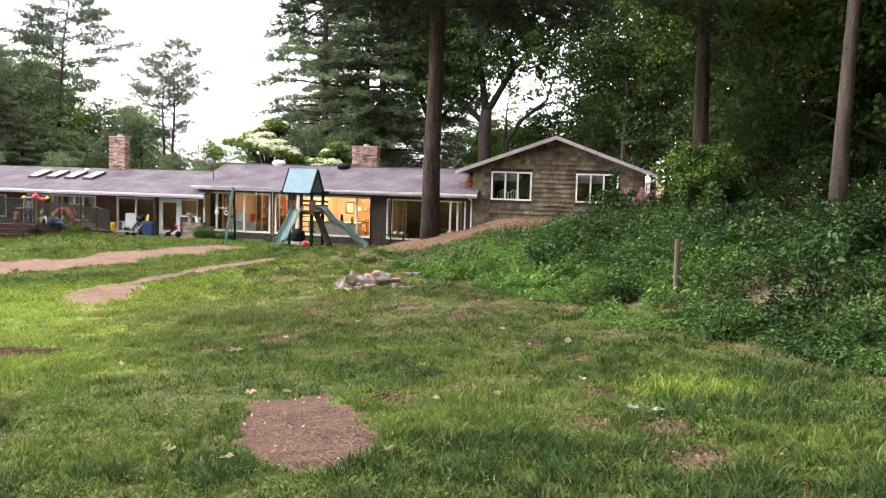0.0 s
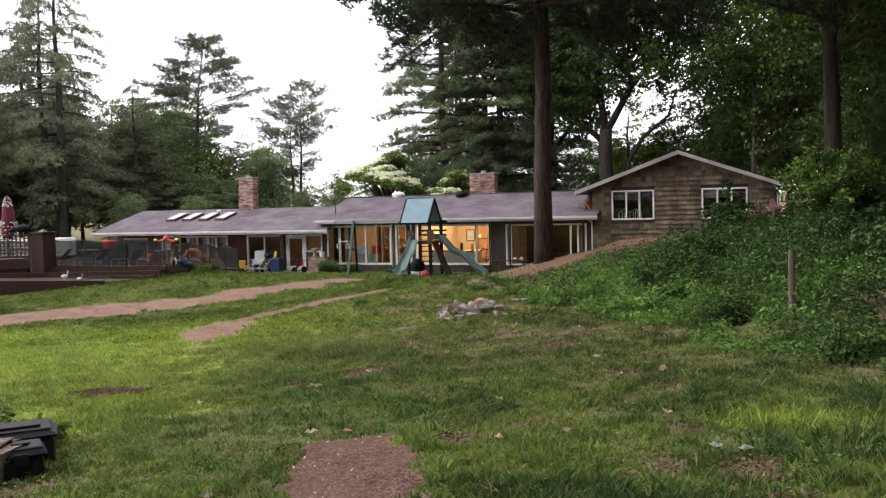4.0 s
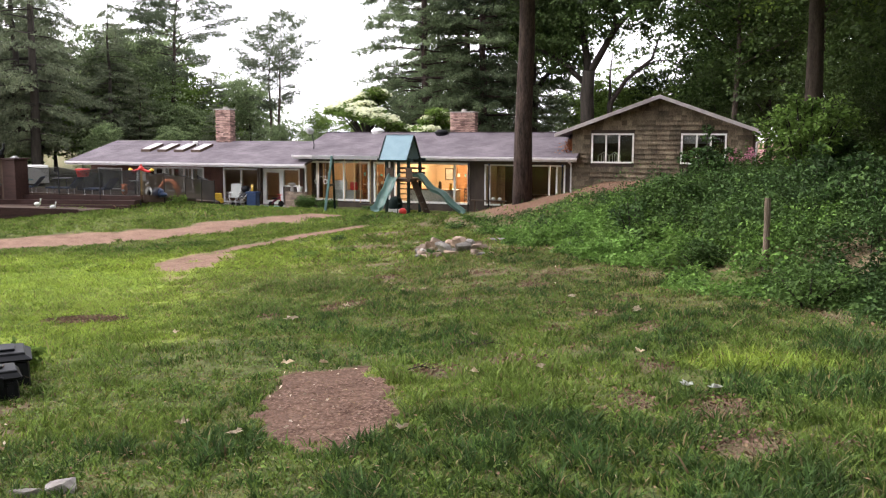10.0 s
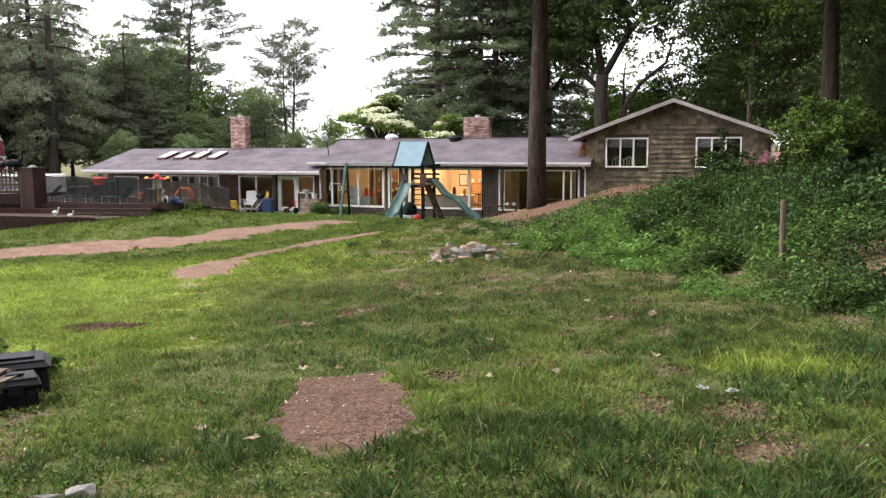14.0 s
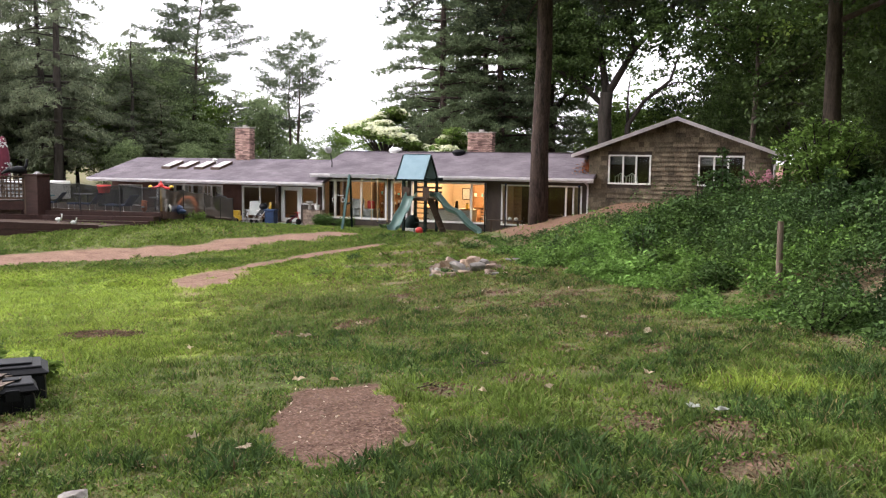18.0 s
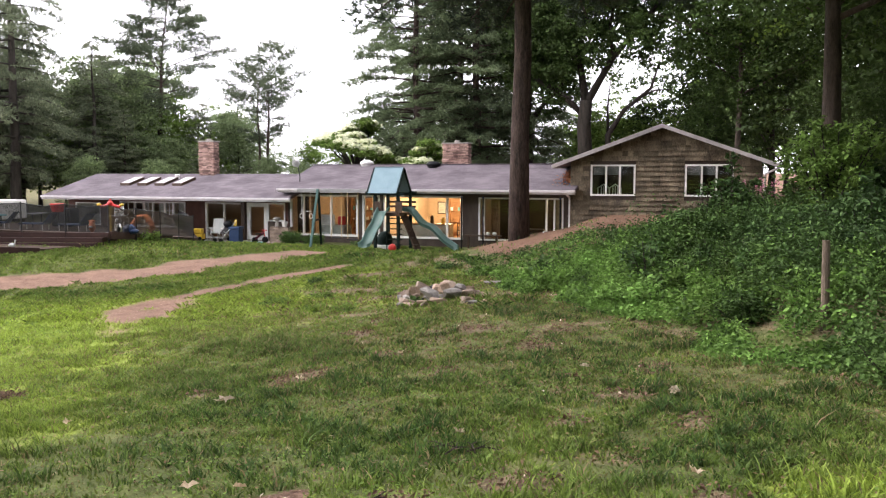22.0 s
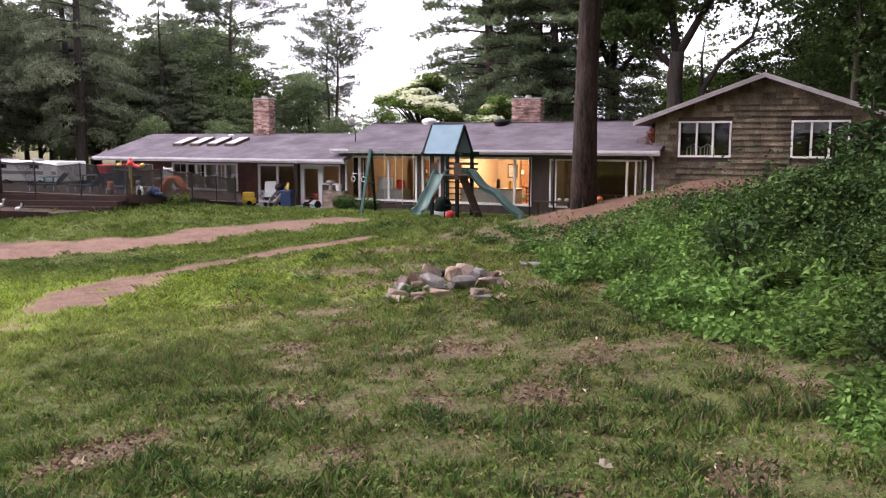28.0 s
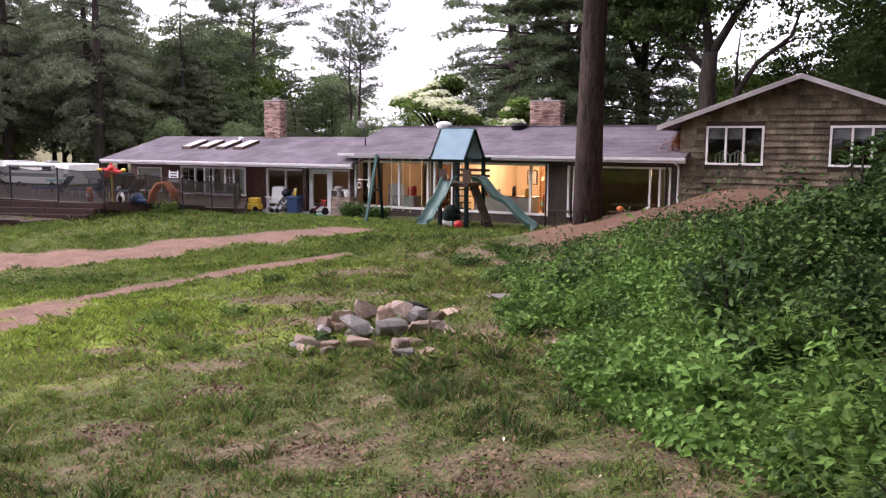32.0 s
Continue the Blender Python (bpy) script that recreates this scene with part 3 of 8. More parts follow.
LITTER_SPOTS = ((7.79, -32.95), (7.74, -31.87), (5.06, -28.79), (3.76, -29.13), (3.11, -29.86), (6.65, -30.43), (8.26, -32.95), (8.46, -33.65), (8.95, -33.54), (5.67, -26.35), (6.17, -32.3), (6.66, -31.79), (-0.05, -27.06), (4.46, -26.28), (4.7, -26.25),
                (5.61, -27.29), (5.01, -27.66), (5.47, -26.66), (2.92, -25.37), (2.98, -26.36), (6.3, -28.9), (7.0, -28.4), (4.2, -28.0), (6.9, -29.6), (7.5, -30.4))


def litter_spots(x, y):
    spots = blob(x, y, 0.88, -30.34, 0.5, 0.24, 10)
    for k, (cx, cy) in enumerate(LITTER_SPOTS):
        spots = np.maximum(spots, np.clip(1.5 - np.hypot(x - cx, (y - cy) * (1 + 0.4 * (k % 3 - 1))) / (0.14 + 0.04 * (k % 4)), 0, 1))
    return spots * (0.7 + 0.4 * vnoise(x, y, 0.12, 40))


def bare_amount(x, y):
    b = litter_spots(x, y)
    for cx, cy, rx, ry, rot in ((0.35, -27.7, 0.6, 0.3, 0), (0.7, -23.9, 0.9, 0.4, 40), (2.15, -24.3, 0.4, 0.25, 0), (0.1, -20.6, 1.2, 0.8, 20), (1.6, -25.2, 0.9, 0.5, 0), (7.9, -33.0, 0.8, 0.5, 20), (6.9, -31.2, 0.7, 0.5, 0), (5.2, -28.0, 1.2, 0.6, -15),
                                (4.0, -27.0, 0.9, 0.6, 0), (6.0, -26.6, 0.8, 0.7, 30), (3.4, -34.4, 0.8, 0.5, 30), (2.6, -33.6, 1.0, 0.6, 0), (1.2, -20.4, 1.6, 0.9, 0), (6.1, -29.4, 0.5, 0.3, 0), (4.9, -25.6, 1.1, 0.5, -20)):
        b = np.maximum(b, (0.12 + 0.5 * vnoise(x, y, 0.25, 44)) * blob(x, y, cx, cy, rx, ry, rot))
    for cx, cy, rx, ry, rot in ((0.35, -24.1, 0.9, 0.22, 20), (0.9, -23.3, 0.9, 0.2, 25), (1.9, -24.7, 0.9, 0.2, 15), (-0.1, -20.9, 0.9, 0.5, 20), (1.4, -22.3, 0.7, 0.4, 20), (-0.5, -18.6, 0.9, 0.5, 30), (0.2, -16.6, 1.3, 0.5, 20), (0.7, -15.6, 0.8, 0.5, 0), (4.0, -22.7, 0.4, 0.6, 0), (4.4, -26.4, 0.7, 0.25, 10), (3.5, -33.85, 0.35, 0.14, 60), (3.85, -34.35, 0.3, 0.12, 45), (4.0, -34.75, 0.4, 0.12, 30), (3.6, -34.5, 0.4, 0.2, 0), (3.3, -34.25, 0.5, 0.14, 10)):
        b = np.maximum(b, (0.5 + 0.75 * vnoise(x, y, 0.22, 46)) * blob(x, y, cx, cy, rx, ry, rot))
    b = np.maximum(b, (0.3 + 0.7 * worn_amount(x, y)) * np.clip((0.21 - tuft_noise(x, y)) * 3.2, 0, 0.8) * np.clip((-17.5 - y) / 2, 0, 1) * np.clip((x + 2.5) / 3, 0.25, 1))
    b = np.maximum(b, 0.5 * np.maximum(np.clip((-29 - x) / 3, 0, 1), np.clip((y - 8) / 3, 0, 1)))
    return np.maximum(b, np.maximum(0.8 * np.clip(1 - np.abs(x - bank_edge(y) - 0.1) / 0.5, 0, 1), np.clip(x - bank_edge(y) - 0.4, 0, 0.9)) * (y < -16.5))


def needles_amount(x, y):
    n = sstep((x - bank_edge(y) - 0.3) / 1.5) * (y > -17) * np.clip((x + 4) / 1.5, 0, 1)
    return n


# real moss, spread wider to paint the open sky's brightness into the turf
def moss_and_light(x, y):
    n = 0.5 + 0.5 * np.sin(x * 0.9 + 1.3 * np.sin(y * 0.7)) * np.cos(y * 0.8 + 0.5 * x)
    spots = 0.5 * np.clip(2.2 * vnoise(x, y, 0.9, 31) - 1.25, 0, 1) * (y < -22)
    spots = spots + 0.75 * blob(x, y, 0.6, -20.5, 4.2, 4.5, 20) * (0.25 + 0.9 * vnoise(x, y, 0.6, 33))
    far = spots + 0.34 * np.clip((y + 21) / 3, 0, 1) * np.clip((-2.5 - x) / 2, 0, 1) * (0.45 + 0.6 * vnoise(x, y, 2.2, 6))
    return np.clip((x + 29) / 3, 0, 1) * (y < 8) * (1 - 0.45 * worn_amount(x, y)) * np.clip(far + np.clip((4.0 - x) / 3.6, 0, 1) * np.clip((-y - 20.5) / 3, 0, 1) * (0.5 + 0.7 * n) + 0.8 * blob(x, y, 8.5, -31.6, 0.55, 0.3), 0, 1)


def build_ground():
    xs = np.concatenate([[-2500, -900, -400, -200], np.arange(-120, -40, 8), np.arange(-40, -14, 0.7), np.arange(-14, 4.3, 0.17), np.arange(4.3, 7.2, 0.06), np.arange(7.2, 15, 0.17), np.arange(15, 40, 1.0), [45, 60, 90, 150, 300, 900, 2500]])
    ys = np.concatenate([[-2500, -900, -300, -120, -80, -60, -50], np.arange(-44, -34.8, 0.17), np.arange(-34.8, -31.6, 0.06), np.arange(-31.6, -18, 0.17), np.arange(-18, 2, 0.3), np.arange(2, 30, 2), [35, 50, 80, 150, 400, 1000, 2500]])
    X, Y = np.meshgrid(xs, ys, indexing="ij")
    Z = height(np.clip(X, -60, 40), np.clip(Y, -42, 40))
    Z = Z - np.where((X < -13.5) & (Y > -1.5), 0.05, 0) + plot_amount(X, Y) * (0.02 * vnoise(X, Y, 0.13, 5) - 0.012)
    V = np.stack([X, Y, Z], -1).reshape(-1, 3)
    nx, ny = len(xs), len(ys)
    i, j = np.meshgrid(np.arange(nx - 1), np.arange(ny - 1), indexing="ij")
    k = (i * ny + j).ravel()
    F = np.stack([k, k + ny, k + ny + 1, k + 1], 1)
    me = fast_mesh("ground", V, F, ground_material())
    me.polygons.foreach_set("use_smooth", [True] * len(me.polygons))
    x, y = V[:, 0], V[:, 1]
    for name, f in (("dirt", dirt_amount), ("soil", plot_amount), ("bare", bare_amount), ("needles", needles_amount), ("moss", moss_and_light)):
        at = me.attributes.new(name, "FLOAT", "POINT")
        at.data.foreach_set("value", np.asarray(f(x, y), np.float32))
    return tagged(new("ground", me), "sloping rough lawn with moss, bare dirt track and pine needles", "lawn", kind="structure")


build_ground()


# ---- house ----
house = thing("house", "long low ranch house with shingle gable wing and asphalt roof", "house")
WALL_Y, WING_Y = 0.3, 0.6


def wall_with_holes(name, x0, x1, y, z0, z1, holes, material, thick=0.16, parent=house, label=""):
    """A wall along x with rectangular openings (xa, xb, za, zb)."""
    bm = B()
    xs = sorted({x0, x1, *[h[0] for h in holes], *[h[1] for h in holes]})
    for a, b in zip(xs, xs[1:]):
        cuts = sorted([(h[2], h[3]) for h in holes if h[0] <= a + 1e-6 and h[1] >= b - 1e-6])
        z = z0
        for lo, hi in cuts:
            if lo > z + 1e-6:
                box(bm, a, b, y, y + thick, z, lo)
            z = max(z, hi)
        if z < z1 - 1e-6:
            box(bm, a, b, y, y + thick, z, z1)
    bmesh.ops.remove_doubles(bm, verts=bm.verts, dist=1e-5)
    return part(name, bm, material, parent, label)


def window(x0, x1, z0, z1, y, splits=(), bar=0.06, grid=None, label="", material="white", name="window"):
    """A framed opening: frame, mullions at the given x, a pane in each light, thin grid bars where asked."""
    bm = B()
    d0, d1 = y - 0.03, y + 0.09
    box(bm, x0, x1, d0, d1, z1 - bar, z1)
    box(bm, x0, x1, d0 - 0.02, d1, z0, z0 + bar)
    box(bm, x0, x0 + bar, d0, d1, z0 + bar, z1 - bar)
    box(bm, x1 - bar, x1, d0, d1, z0 + bar, z1 - bar)
    win = part(name, bm, M[material], house, label or "white framed window")
    edges = [x0 + bar, *splits, x1 - bar]
    for s in splits:
        part("mullion", box(B(), s - bar * 0.5, s + bar * 0.5, d0 + 0.004, d1, z0 + bar, z1 - bar), M[material], win)
    for i, (a, b) in enumerate(zip(edges, edges[1:])):
        pane = part("pane", box(B(), a, b, y + 0.03, y + 0.036, z0 + bar, z1 - bar), M["glass"], win)
        pane.visible_shadow = False
        if grid and i in grid[2]:
            bm = B()
            for k in range(1, grid[0]):
                x = a + (b - a) * k / grid[0]
                box(bm, x - 0.012, x + 0.012, y + 0.01, y + 0.028, z0 + bar, z1 - bar)
            for k in range(1, grid[1]):
                z = z0 + bar + (z1 - z0 - 2 * bar) * k / grid[1]
                box(bm, a, b, y + 0.012, y + 0.026, z - 0.012, z + 0.012)
            part("glazing_bars", bm, M[material], win)
    return win


def roof_slab(name, pts, thick=0.12):
    return part(name, poly(B(), pts, Vector((0, 0, -thick))), M["roof"], house, "faded grey-purple asphalt shingles")


# main block: eave at y -0.6, ridge at y 3.0
EV, RZ, RY = 2.62, 3.74, 3.0
roof_slab("main_roof_front", [(-14.0, -0.6, EV), (0.32, -0.6, EV), (0.32, RY, RZ), (-14.0, RY, RZ)])
roof_slab("main_roof_back", [(0.32, 6.6, EV), (-14.0, 6.6, EV), (-14.0, RY, RZ), (0.32, RY, RZ)])
part("gutter", box(box(B(), -14.0, 0.36, -0.70, -0.605, EV - 0.12, EV - 0.01, 0.015), -14.0, 0.34, -0.604, -0.57, EV - 0.2, EV - 0.125), M["trim"], house, "pale metal gutter and fascia")
part("soffit", box(B(), -14.0, 0.0, -0.57, WALL_Y, EV - 0.16, EV - 0.13), M["dark_wood"], house, "dark soffit boards")
part("ridge_cap", beam(B(), (-14.0, RY, RZ + 0.02), (0.0, RY, RZ + 0.02), 0.25, 0.03), M["roof"], house)
main_holes = [(-13.83, -10.18, 0.33, 2.3), (-9.95, -9.05, 0.33, 2.3), (-8.85, -4.96, 0.33, 2.3), (-4.2, -0.35, 0.33, 2.25)]
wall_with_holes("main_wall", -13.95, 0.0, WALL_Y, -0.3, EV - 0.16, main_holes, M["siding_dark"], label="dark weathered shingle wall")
window(-13.83, -10.18, 0.33, 2.3, WALL_Y, (-13.1, -11.6), 0.09, label="tall white framed glass door and picture window")
window(-9.95, -9.05, 0.33, 2.3, WALL_Y, (), 0.09, label="narrow white framed window")
window(-8.85, -4.96, 0.33, 2.3, WALL_Y, (-5.7,), 0.09, label="lit white framed picture window with warm room behind")
window(-4.2, -0.35, 0.33, 2.25, WALL_Y, (-3.95, -1.1, -0.75), 0.07, label="sunroom window wall with slim white posts")
for x in (-4.75, -3.75, -0.32):
    p = thing("porch_pole", "slim black pole with blue glass knob under the eave", "pole", (x, -0.45, 0), "porch poles")
    part("pole", rod(B(), (0, 0, gz(x, -0.45) - 0.1), (0, 0, 2.22), 0.035), M["black"], p)
    part("knob", ball(B(), (0, 0, 2.26), 0.055), M["blue"], p, "round blue knob")
part("downspout", rod(rod(B(), (-0.06, 0.15, 0.6), (-0.06, 0.15, 2.3), 0.045), (-0.06, 0.15, 2.28), (-0.1, -0.62, 2.52), 0.045), M["white"], house, "white downspout")

# interior of the main block
part("interior_floor", box(B(), -13.9, -0.05, WALL_Y + 0.17, 6.3, -0.02, 0.06), M["wood"], house)
part("interior_back_wall", box(B(), -13.95, 0.0, 6.3, 6.45, -0.3, 2.45), M["inside"], house)
part("interior_ceiling", box(B(), -13.9, -0.05, WALL_Y + 0.17, 6.3, 2.4, 2.45), M["inside"], house)
for nm, x0, x1 in (("end_wall_west", -13.95, -13.8), ("partition", -9.1, -9.0), ("partition", -4.6, -4.5)):
    part(nm, box(B(), x0, x1, WALL_Y + 0.17, 6.3, 0.06, 2.4), M["inside"], house)

# added wall, its dark colour stands for the dim sunroom
part("sunroom_panelling", box(B(), -4.49, -0.06, 4.0, 4.1, 0.07, 2.39), M["dark_wood"], house, "dark wall added to keep the sunroom dim")


def room_lamp(x, y, z, energy, size=0.4, col=(1.0, 0.70, 0.40)):
    l = thing("ceiling_lamp", "round warm ceiling lamp glowing in the room", "lamp", (x, y, z), "room lamps")
    part("shade", rod(B(), (0, 0, 0), (0, 0, 0.09), size * 0.5, size * 0.35, 16), lampglow, l)
    part("canopy", rod(B(), (0, 0, 0.09), (0, 0, 2.4 - z), 0.05), M["metal"], l)
    o = new("room_light", bpy.data.lights.new("room_light", "POINT"))
    o.data.energy, o.data.color, o.data.shadow_soft_size = energy, col, 0.15
    o.location = (x, y, z - 0.15)


room_lamp(-7.0, 3.6, 2.2, 330)
room_lamp(-11.3, 4.6, 2.1, 55)
room_lamp(-0.5, 2.2, 2.1, 26)

# gable wing
GX0, GX1, GA = 0.0, 7.62, 3.8
GE, GP = 3.69, 5.3


def build_gable_wall():
    bm = B()
    slope = (GP - GE) / (GA + 0.68)
    top = lambda x: GP - 0.12 - slope * abs(x - GA)
    holes = [(0.86, 2.72, 2.38, 3.68), (4.70, 6.56, 2.38, 3.68)]
    xs = [GX0, 0.86, 2.72, GA, 4.70, 6.56, GX1]
    for a, b in zip(xs, xs[1:]):
        h = next((h for h in holes if h[0] == a and h[1] == b), None)
        segs = [(None, None)] if not h else [(None, h[2]), (h[3], None)]
        for lo, hi in segs:
            z0 = 0.2 if lo is None else lo
            za, zb = (top(a), top(b)) if hi is None else (hi, hi)
            poly(bm, [(a, 0.03, z0), (b, 0.03, z0), (b, 0.03, zb), (a, 0.03, za)], Vector((0, 0.15, 0)))
    bmesh.ops.remove_doubles(bm, verts=bm.verts, dist=1e-4)
    return part("gable_wall", bm, M["siding_dark"], house, "weathered brown shingle gable wall"), slope, top


gable, gslope, gtop = build_gable_wall()
for y0 in (0.18,):
    bm = B()
    box(bm, 0.0, 0.15, y0, 9, 0.0, 3.6)
    box(bm, GX1 - 0.15, GX1, y0, 9, 0.0, 3.6)
    box(bm, 0.15, GX1 - 0.15, 8.85, 9, 0.0, 3.6)
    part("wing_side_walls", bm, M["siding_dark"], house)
# the unlit room's dimness is put into dark surfaces and an added wall
part("gable_floor", box(B(), 0.15, GX1 - 0.15, 0.2, 8.85, 1.2, 1.3), M["dark_wood"], house)
part("gable_ceiling", box(B(), 0.15, GX1 - 0.15, 0.2, 8.85, 3.72, 3.76), M["dark_wood"], house)
part("gable_panelling", box(B(), 0.16, GX1 - 0.16, 3.6, 3.7, 1.31, 3.7), M["dark_wood"], house, "dark wall added to keep the gable room dim")
for s in (-1, 1):
    xe = GA + s * 4.47
    part("gable_roof", poly(B(), [(xe, -0.42, GE - 0.0), (GA, -0.42, GP), (GA, 9.4, GP), (xe, 9.4, GE)], Vector((0, 0, -0.1))), M["roof"], house, "asphalt shingle roof")
    part("rake_board", beam(B(), (xe, -0.45, GE - 0.09), (GA, -0.45, GP - 0.08), 0.05, 0.12), M["trim"], house, "grey-white rake board")
    part("rake_moulding", beam(B(), (xe, -0.48, GE - 0.02), (GA, -0.48, GP - 0.01), 0.05, 0.04), M["trim"], house)
    part("gable_soffit", poly(B(), [(xe, -0.4, GE - 0.11), (GA, -0.4, GP - 0.11), (GA, 0.02, GP - 0.11), (xe, 0.02, GE - 0.11)], Vector((0, 0, -0.02))), M["dark_wood"], house)
    part("eave_gutter", box(B(), xe - 0.06 * (s < 0), xe + 0.06 * (s > 0), -0.4, 9.3, GE - 0.16, GE - 0.02), M["trim"], house)
part("gable_downspout", rod(rod(B(), (8.2, -0.35, 3.52), (7.75, -0.1, 3.3), 0.04), (7.75, -0.1, 3.3), (7.75, -0.1, 1.5), 0.04), M["trim"], house)
for x0 in (0.86, 4.70):
    w = window(x0, x0 + 1.86, 2.38, 3.68, 0.0, (x0 + 0.65, x0 + 1.22), 0.07, label="white triple casement window")
    for k, (a, b) in enumerate(((0.09, 0.6), (0.68, 1.18))):
        part("blind", box(B(), x0 + a, x0 + b, 0.12, 0.13, 3.25, 3.6), M["grey"], w, "half lowered blind")

# wing to the west
WE, WR, WRY = 2.16, 3.28, 3.2
roof_slab("west_roof_front", [(-28.25, -0.9, WE), (-13.2, -0.9, WE), (-13.2, WRY, WR), (-28.25, WRY, WR)])
roof_slab("west_roof_back", [(-13.2, 7.0, WE), (-28.25, 7.0, WE), (-28.25, WRY, WR), (-13.2, WRY, WR)])
part("west_gutter", box(box(B(), -28.27, -13.1, -1.0, -0.905, WE - 0.12, WE - 0.01, 0.015), -28.25, -13.1, -0.904, -0.87, WE - 0.2, WE - 0.125), M["trim"], house, "white gutter")
part("west_soffit", box(B(), -28.1, -13.96, -0.86, WING_Y, WE - 0.2, WE - 0.17), M["trim"], house)
west_holes = [(-27.4, -25.7, 0.55, 1.75), (-24.4, -20.2, 0.5, 1.85), (-18.97, -16.75, 0.0, 1.85), (-16.5, -14.3, 0.0, 1.86)]
wall_with_holes("west_wall", -27.9, -13.96, WING_Y, -0.3, WE - 0.18, west_holes, M["red_siding"], label="dark red-brown siding")
window(-27.4, -25.7, 0.55, 1.75, WING_Y, (), 0.05, label="wide window with a pale blind drawn down")
part("blind_panel", box(B(), -27.34, -25.76, WING_Y + 0.06, WING_Y + 0.08, 0.6, 1.7), M["grey"], house, "pale drawn blind")
window(-24.4, -20.2, 0.5, 1.85, WING_Y, (-23.44, -22.81, -22.26, -21.5, -20.97), 0.085, (2, 3, (0, 2, 4)), label="row of white casements with glazing bars")
window(-18.97, -16.75, 0.02, 1.85, WING_Y, (-17.85,), 0.09, label="white sliding patio door")
window(-16.5, -15.3, 0.02, 1.86, WING_Y, (), 0.2, label="white glazed house door standing shut", name="door")
window(-15.3, -14.3, 0.95, 1.86, WING_Y, (), 0.07)
part("stone_sill_wall", box(B(), -15.3, -14.3, WING_Y + 0.01, WING_Y + 0.14, 0.0, 0.95), M["siding_dark"], house)
part("porch_post", box(B(), -16.72, -16.54, 0.4, 0.59, -0.1, WE - 0.2), M["dark_wood"], house)
for x in (-22.95, -21.85, -20.6):
    part("curtain", box(B(), x - 0.22, x + 0.22, WING_Y + 0.25, WING_Y + 0.27, 0.55, 1.8), M["curtain"], house, "pale curtain")
part("west_floor", box(B(), -27.8, -13.96, WING_Y + 0.17, 6.6, -0.05, 0.03), M["wood"], house)
part("west_back_wall", box(B(), -27.9, -13.96, 6.6, 6.75, -0.3, 2.0), M["inside"], house)
part("west_ceiling", box(B(), -27.8, -13.96, WING_Y + 0.17, 6.6, 1.93, 1.96), M["inside"], house)
part("west_end_wall", box(B(), -27.9, -27.75, WING_Y + 0.17, 6.6, -0.3, 1.96), M["red_siding"], house)
bm = B()
poly(bm, [(-27.9, -0.5, 1.95), (-27.9, 6.7, 1.95), (-27.9, WRY, WR - 0.14)], Vector((0.1, 0, 0)))
part("west_gable_end", bm, M["red_siding"], house)
# extra lamp, added to lighten the west rooms behind the glass
room_lamp(-17.3, 4.5, 1.75, 10)

# skylights, vents, dish
for k in range(4):
    x = -24.3 + k * 1.12
    z = lambda y: WE + (WR - WE) * (y + 0.9) / (WRY + 0.9)
    bm = B()
    poly(bm, [(x - 0.3, 0.9, z(0.9) + 0.14), (x + 0.3, 0.9, z(0.9) + 0.14), (x + 0.3, 2.1, z(2.1) + 0.14), (x - 0.3, 2.1, z(2.1) + 0.14)], Vector((0, 0, -0.13)))
    sl = part("skylight", bm, M["dark_wood"], house, "roof skylight with dark curb")
    part("skylight_pane", poly(B(), [(x - 0.26, 0.96, z(0.96) + 0.15), (x + 0.26, 0.96, z(0.96) + 0.15), (x + 0.26, 2.06, z(2.06) + 0.15), (x - 0.26, 2.06, z(2.06) + 0.15)], Vector((0, 0, -0.008))), M["trim"], sl, "pale skylight dome")
bm = B()
rod(bm, (-21.9, 2.2, 2.9), (-21.9, 2.2, 3.2), 0.14, 0.1, 12)
ball(bm, (-21.9, 2.2, 3.2), 0.15, 1, 1, 0.5)
part("roof_vent", bm, M["white"], house, "small white roof vent")
for x, y, z, m in ((-11.0, 3.0, 3.74, "white"), (-7.3, 2.7, 3.66, "black")):
    bm = B()
    rod(bm, (x, y, z - 0.1), (x, y, z + 0.08), 0.3, 0.3, 16)
    ball(bm, (x, y, z + 0.08), 0.36, 1, 1, 0.45)
    part("dome_vent", bm, M[m], house, "round roof vent dome", True)
dish = thing("satellite_dish", "small grey satellite dish on a leaning mast", "satellite dish", (-13.3, 0.3, 2.9))
part("mast", tube(B(), [(0, 0, -0.1), (0, 0.05, 0.25), (-0.25, 0.3, 0.75)], [0.025, 0.025, 0.025]), M["black"], dish)
bm = B()
bmesh.ops.create_uvsphere(bm, u_segments=18, v_segments=16, radius=0.5)
bmesh.ops.delete(bm, geom=[v for v in bm.verts if v.co.z > -0.42], context="VERTS")
bmesh.ops.transform(bm, matrix=Matrix.Translation((-0.25, 0.1, 0.9)) @ pose(0, 0, 0, -62, 0, 28) @ Matrix.Translation((0, 0, 0.45)), verts=bm.verts)
bmesh.ops.solidify(bm, geom=bm.faces[:], thickness=0.012)
part("reflector", bm, M["cloth"], dish, "", True)
part("feed_arm", rod(B(), (-0.25, 0.1, 0.8), (-0.15, -0.35, 1.05), 0.015), M["grey"], dish)


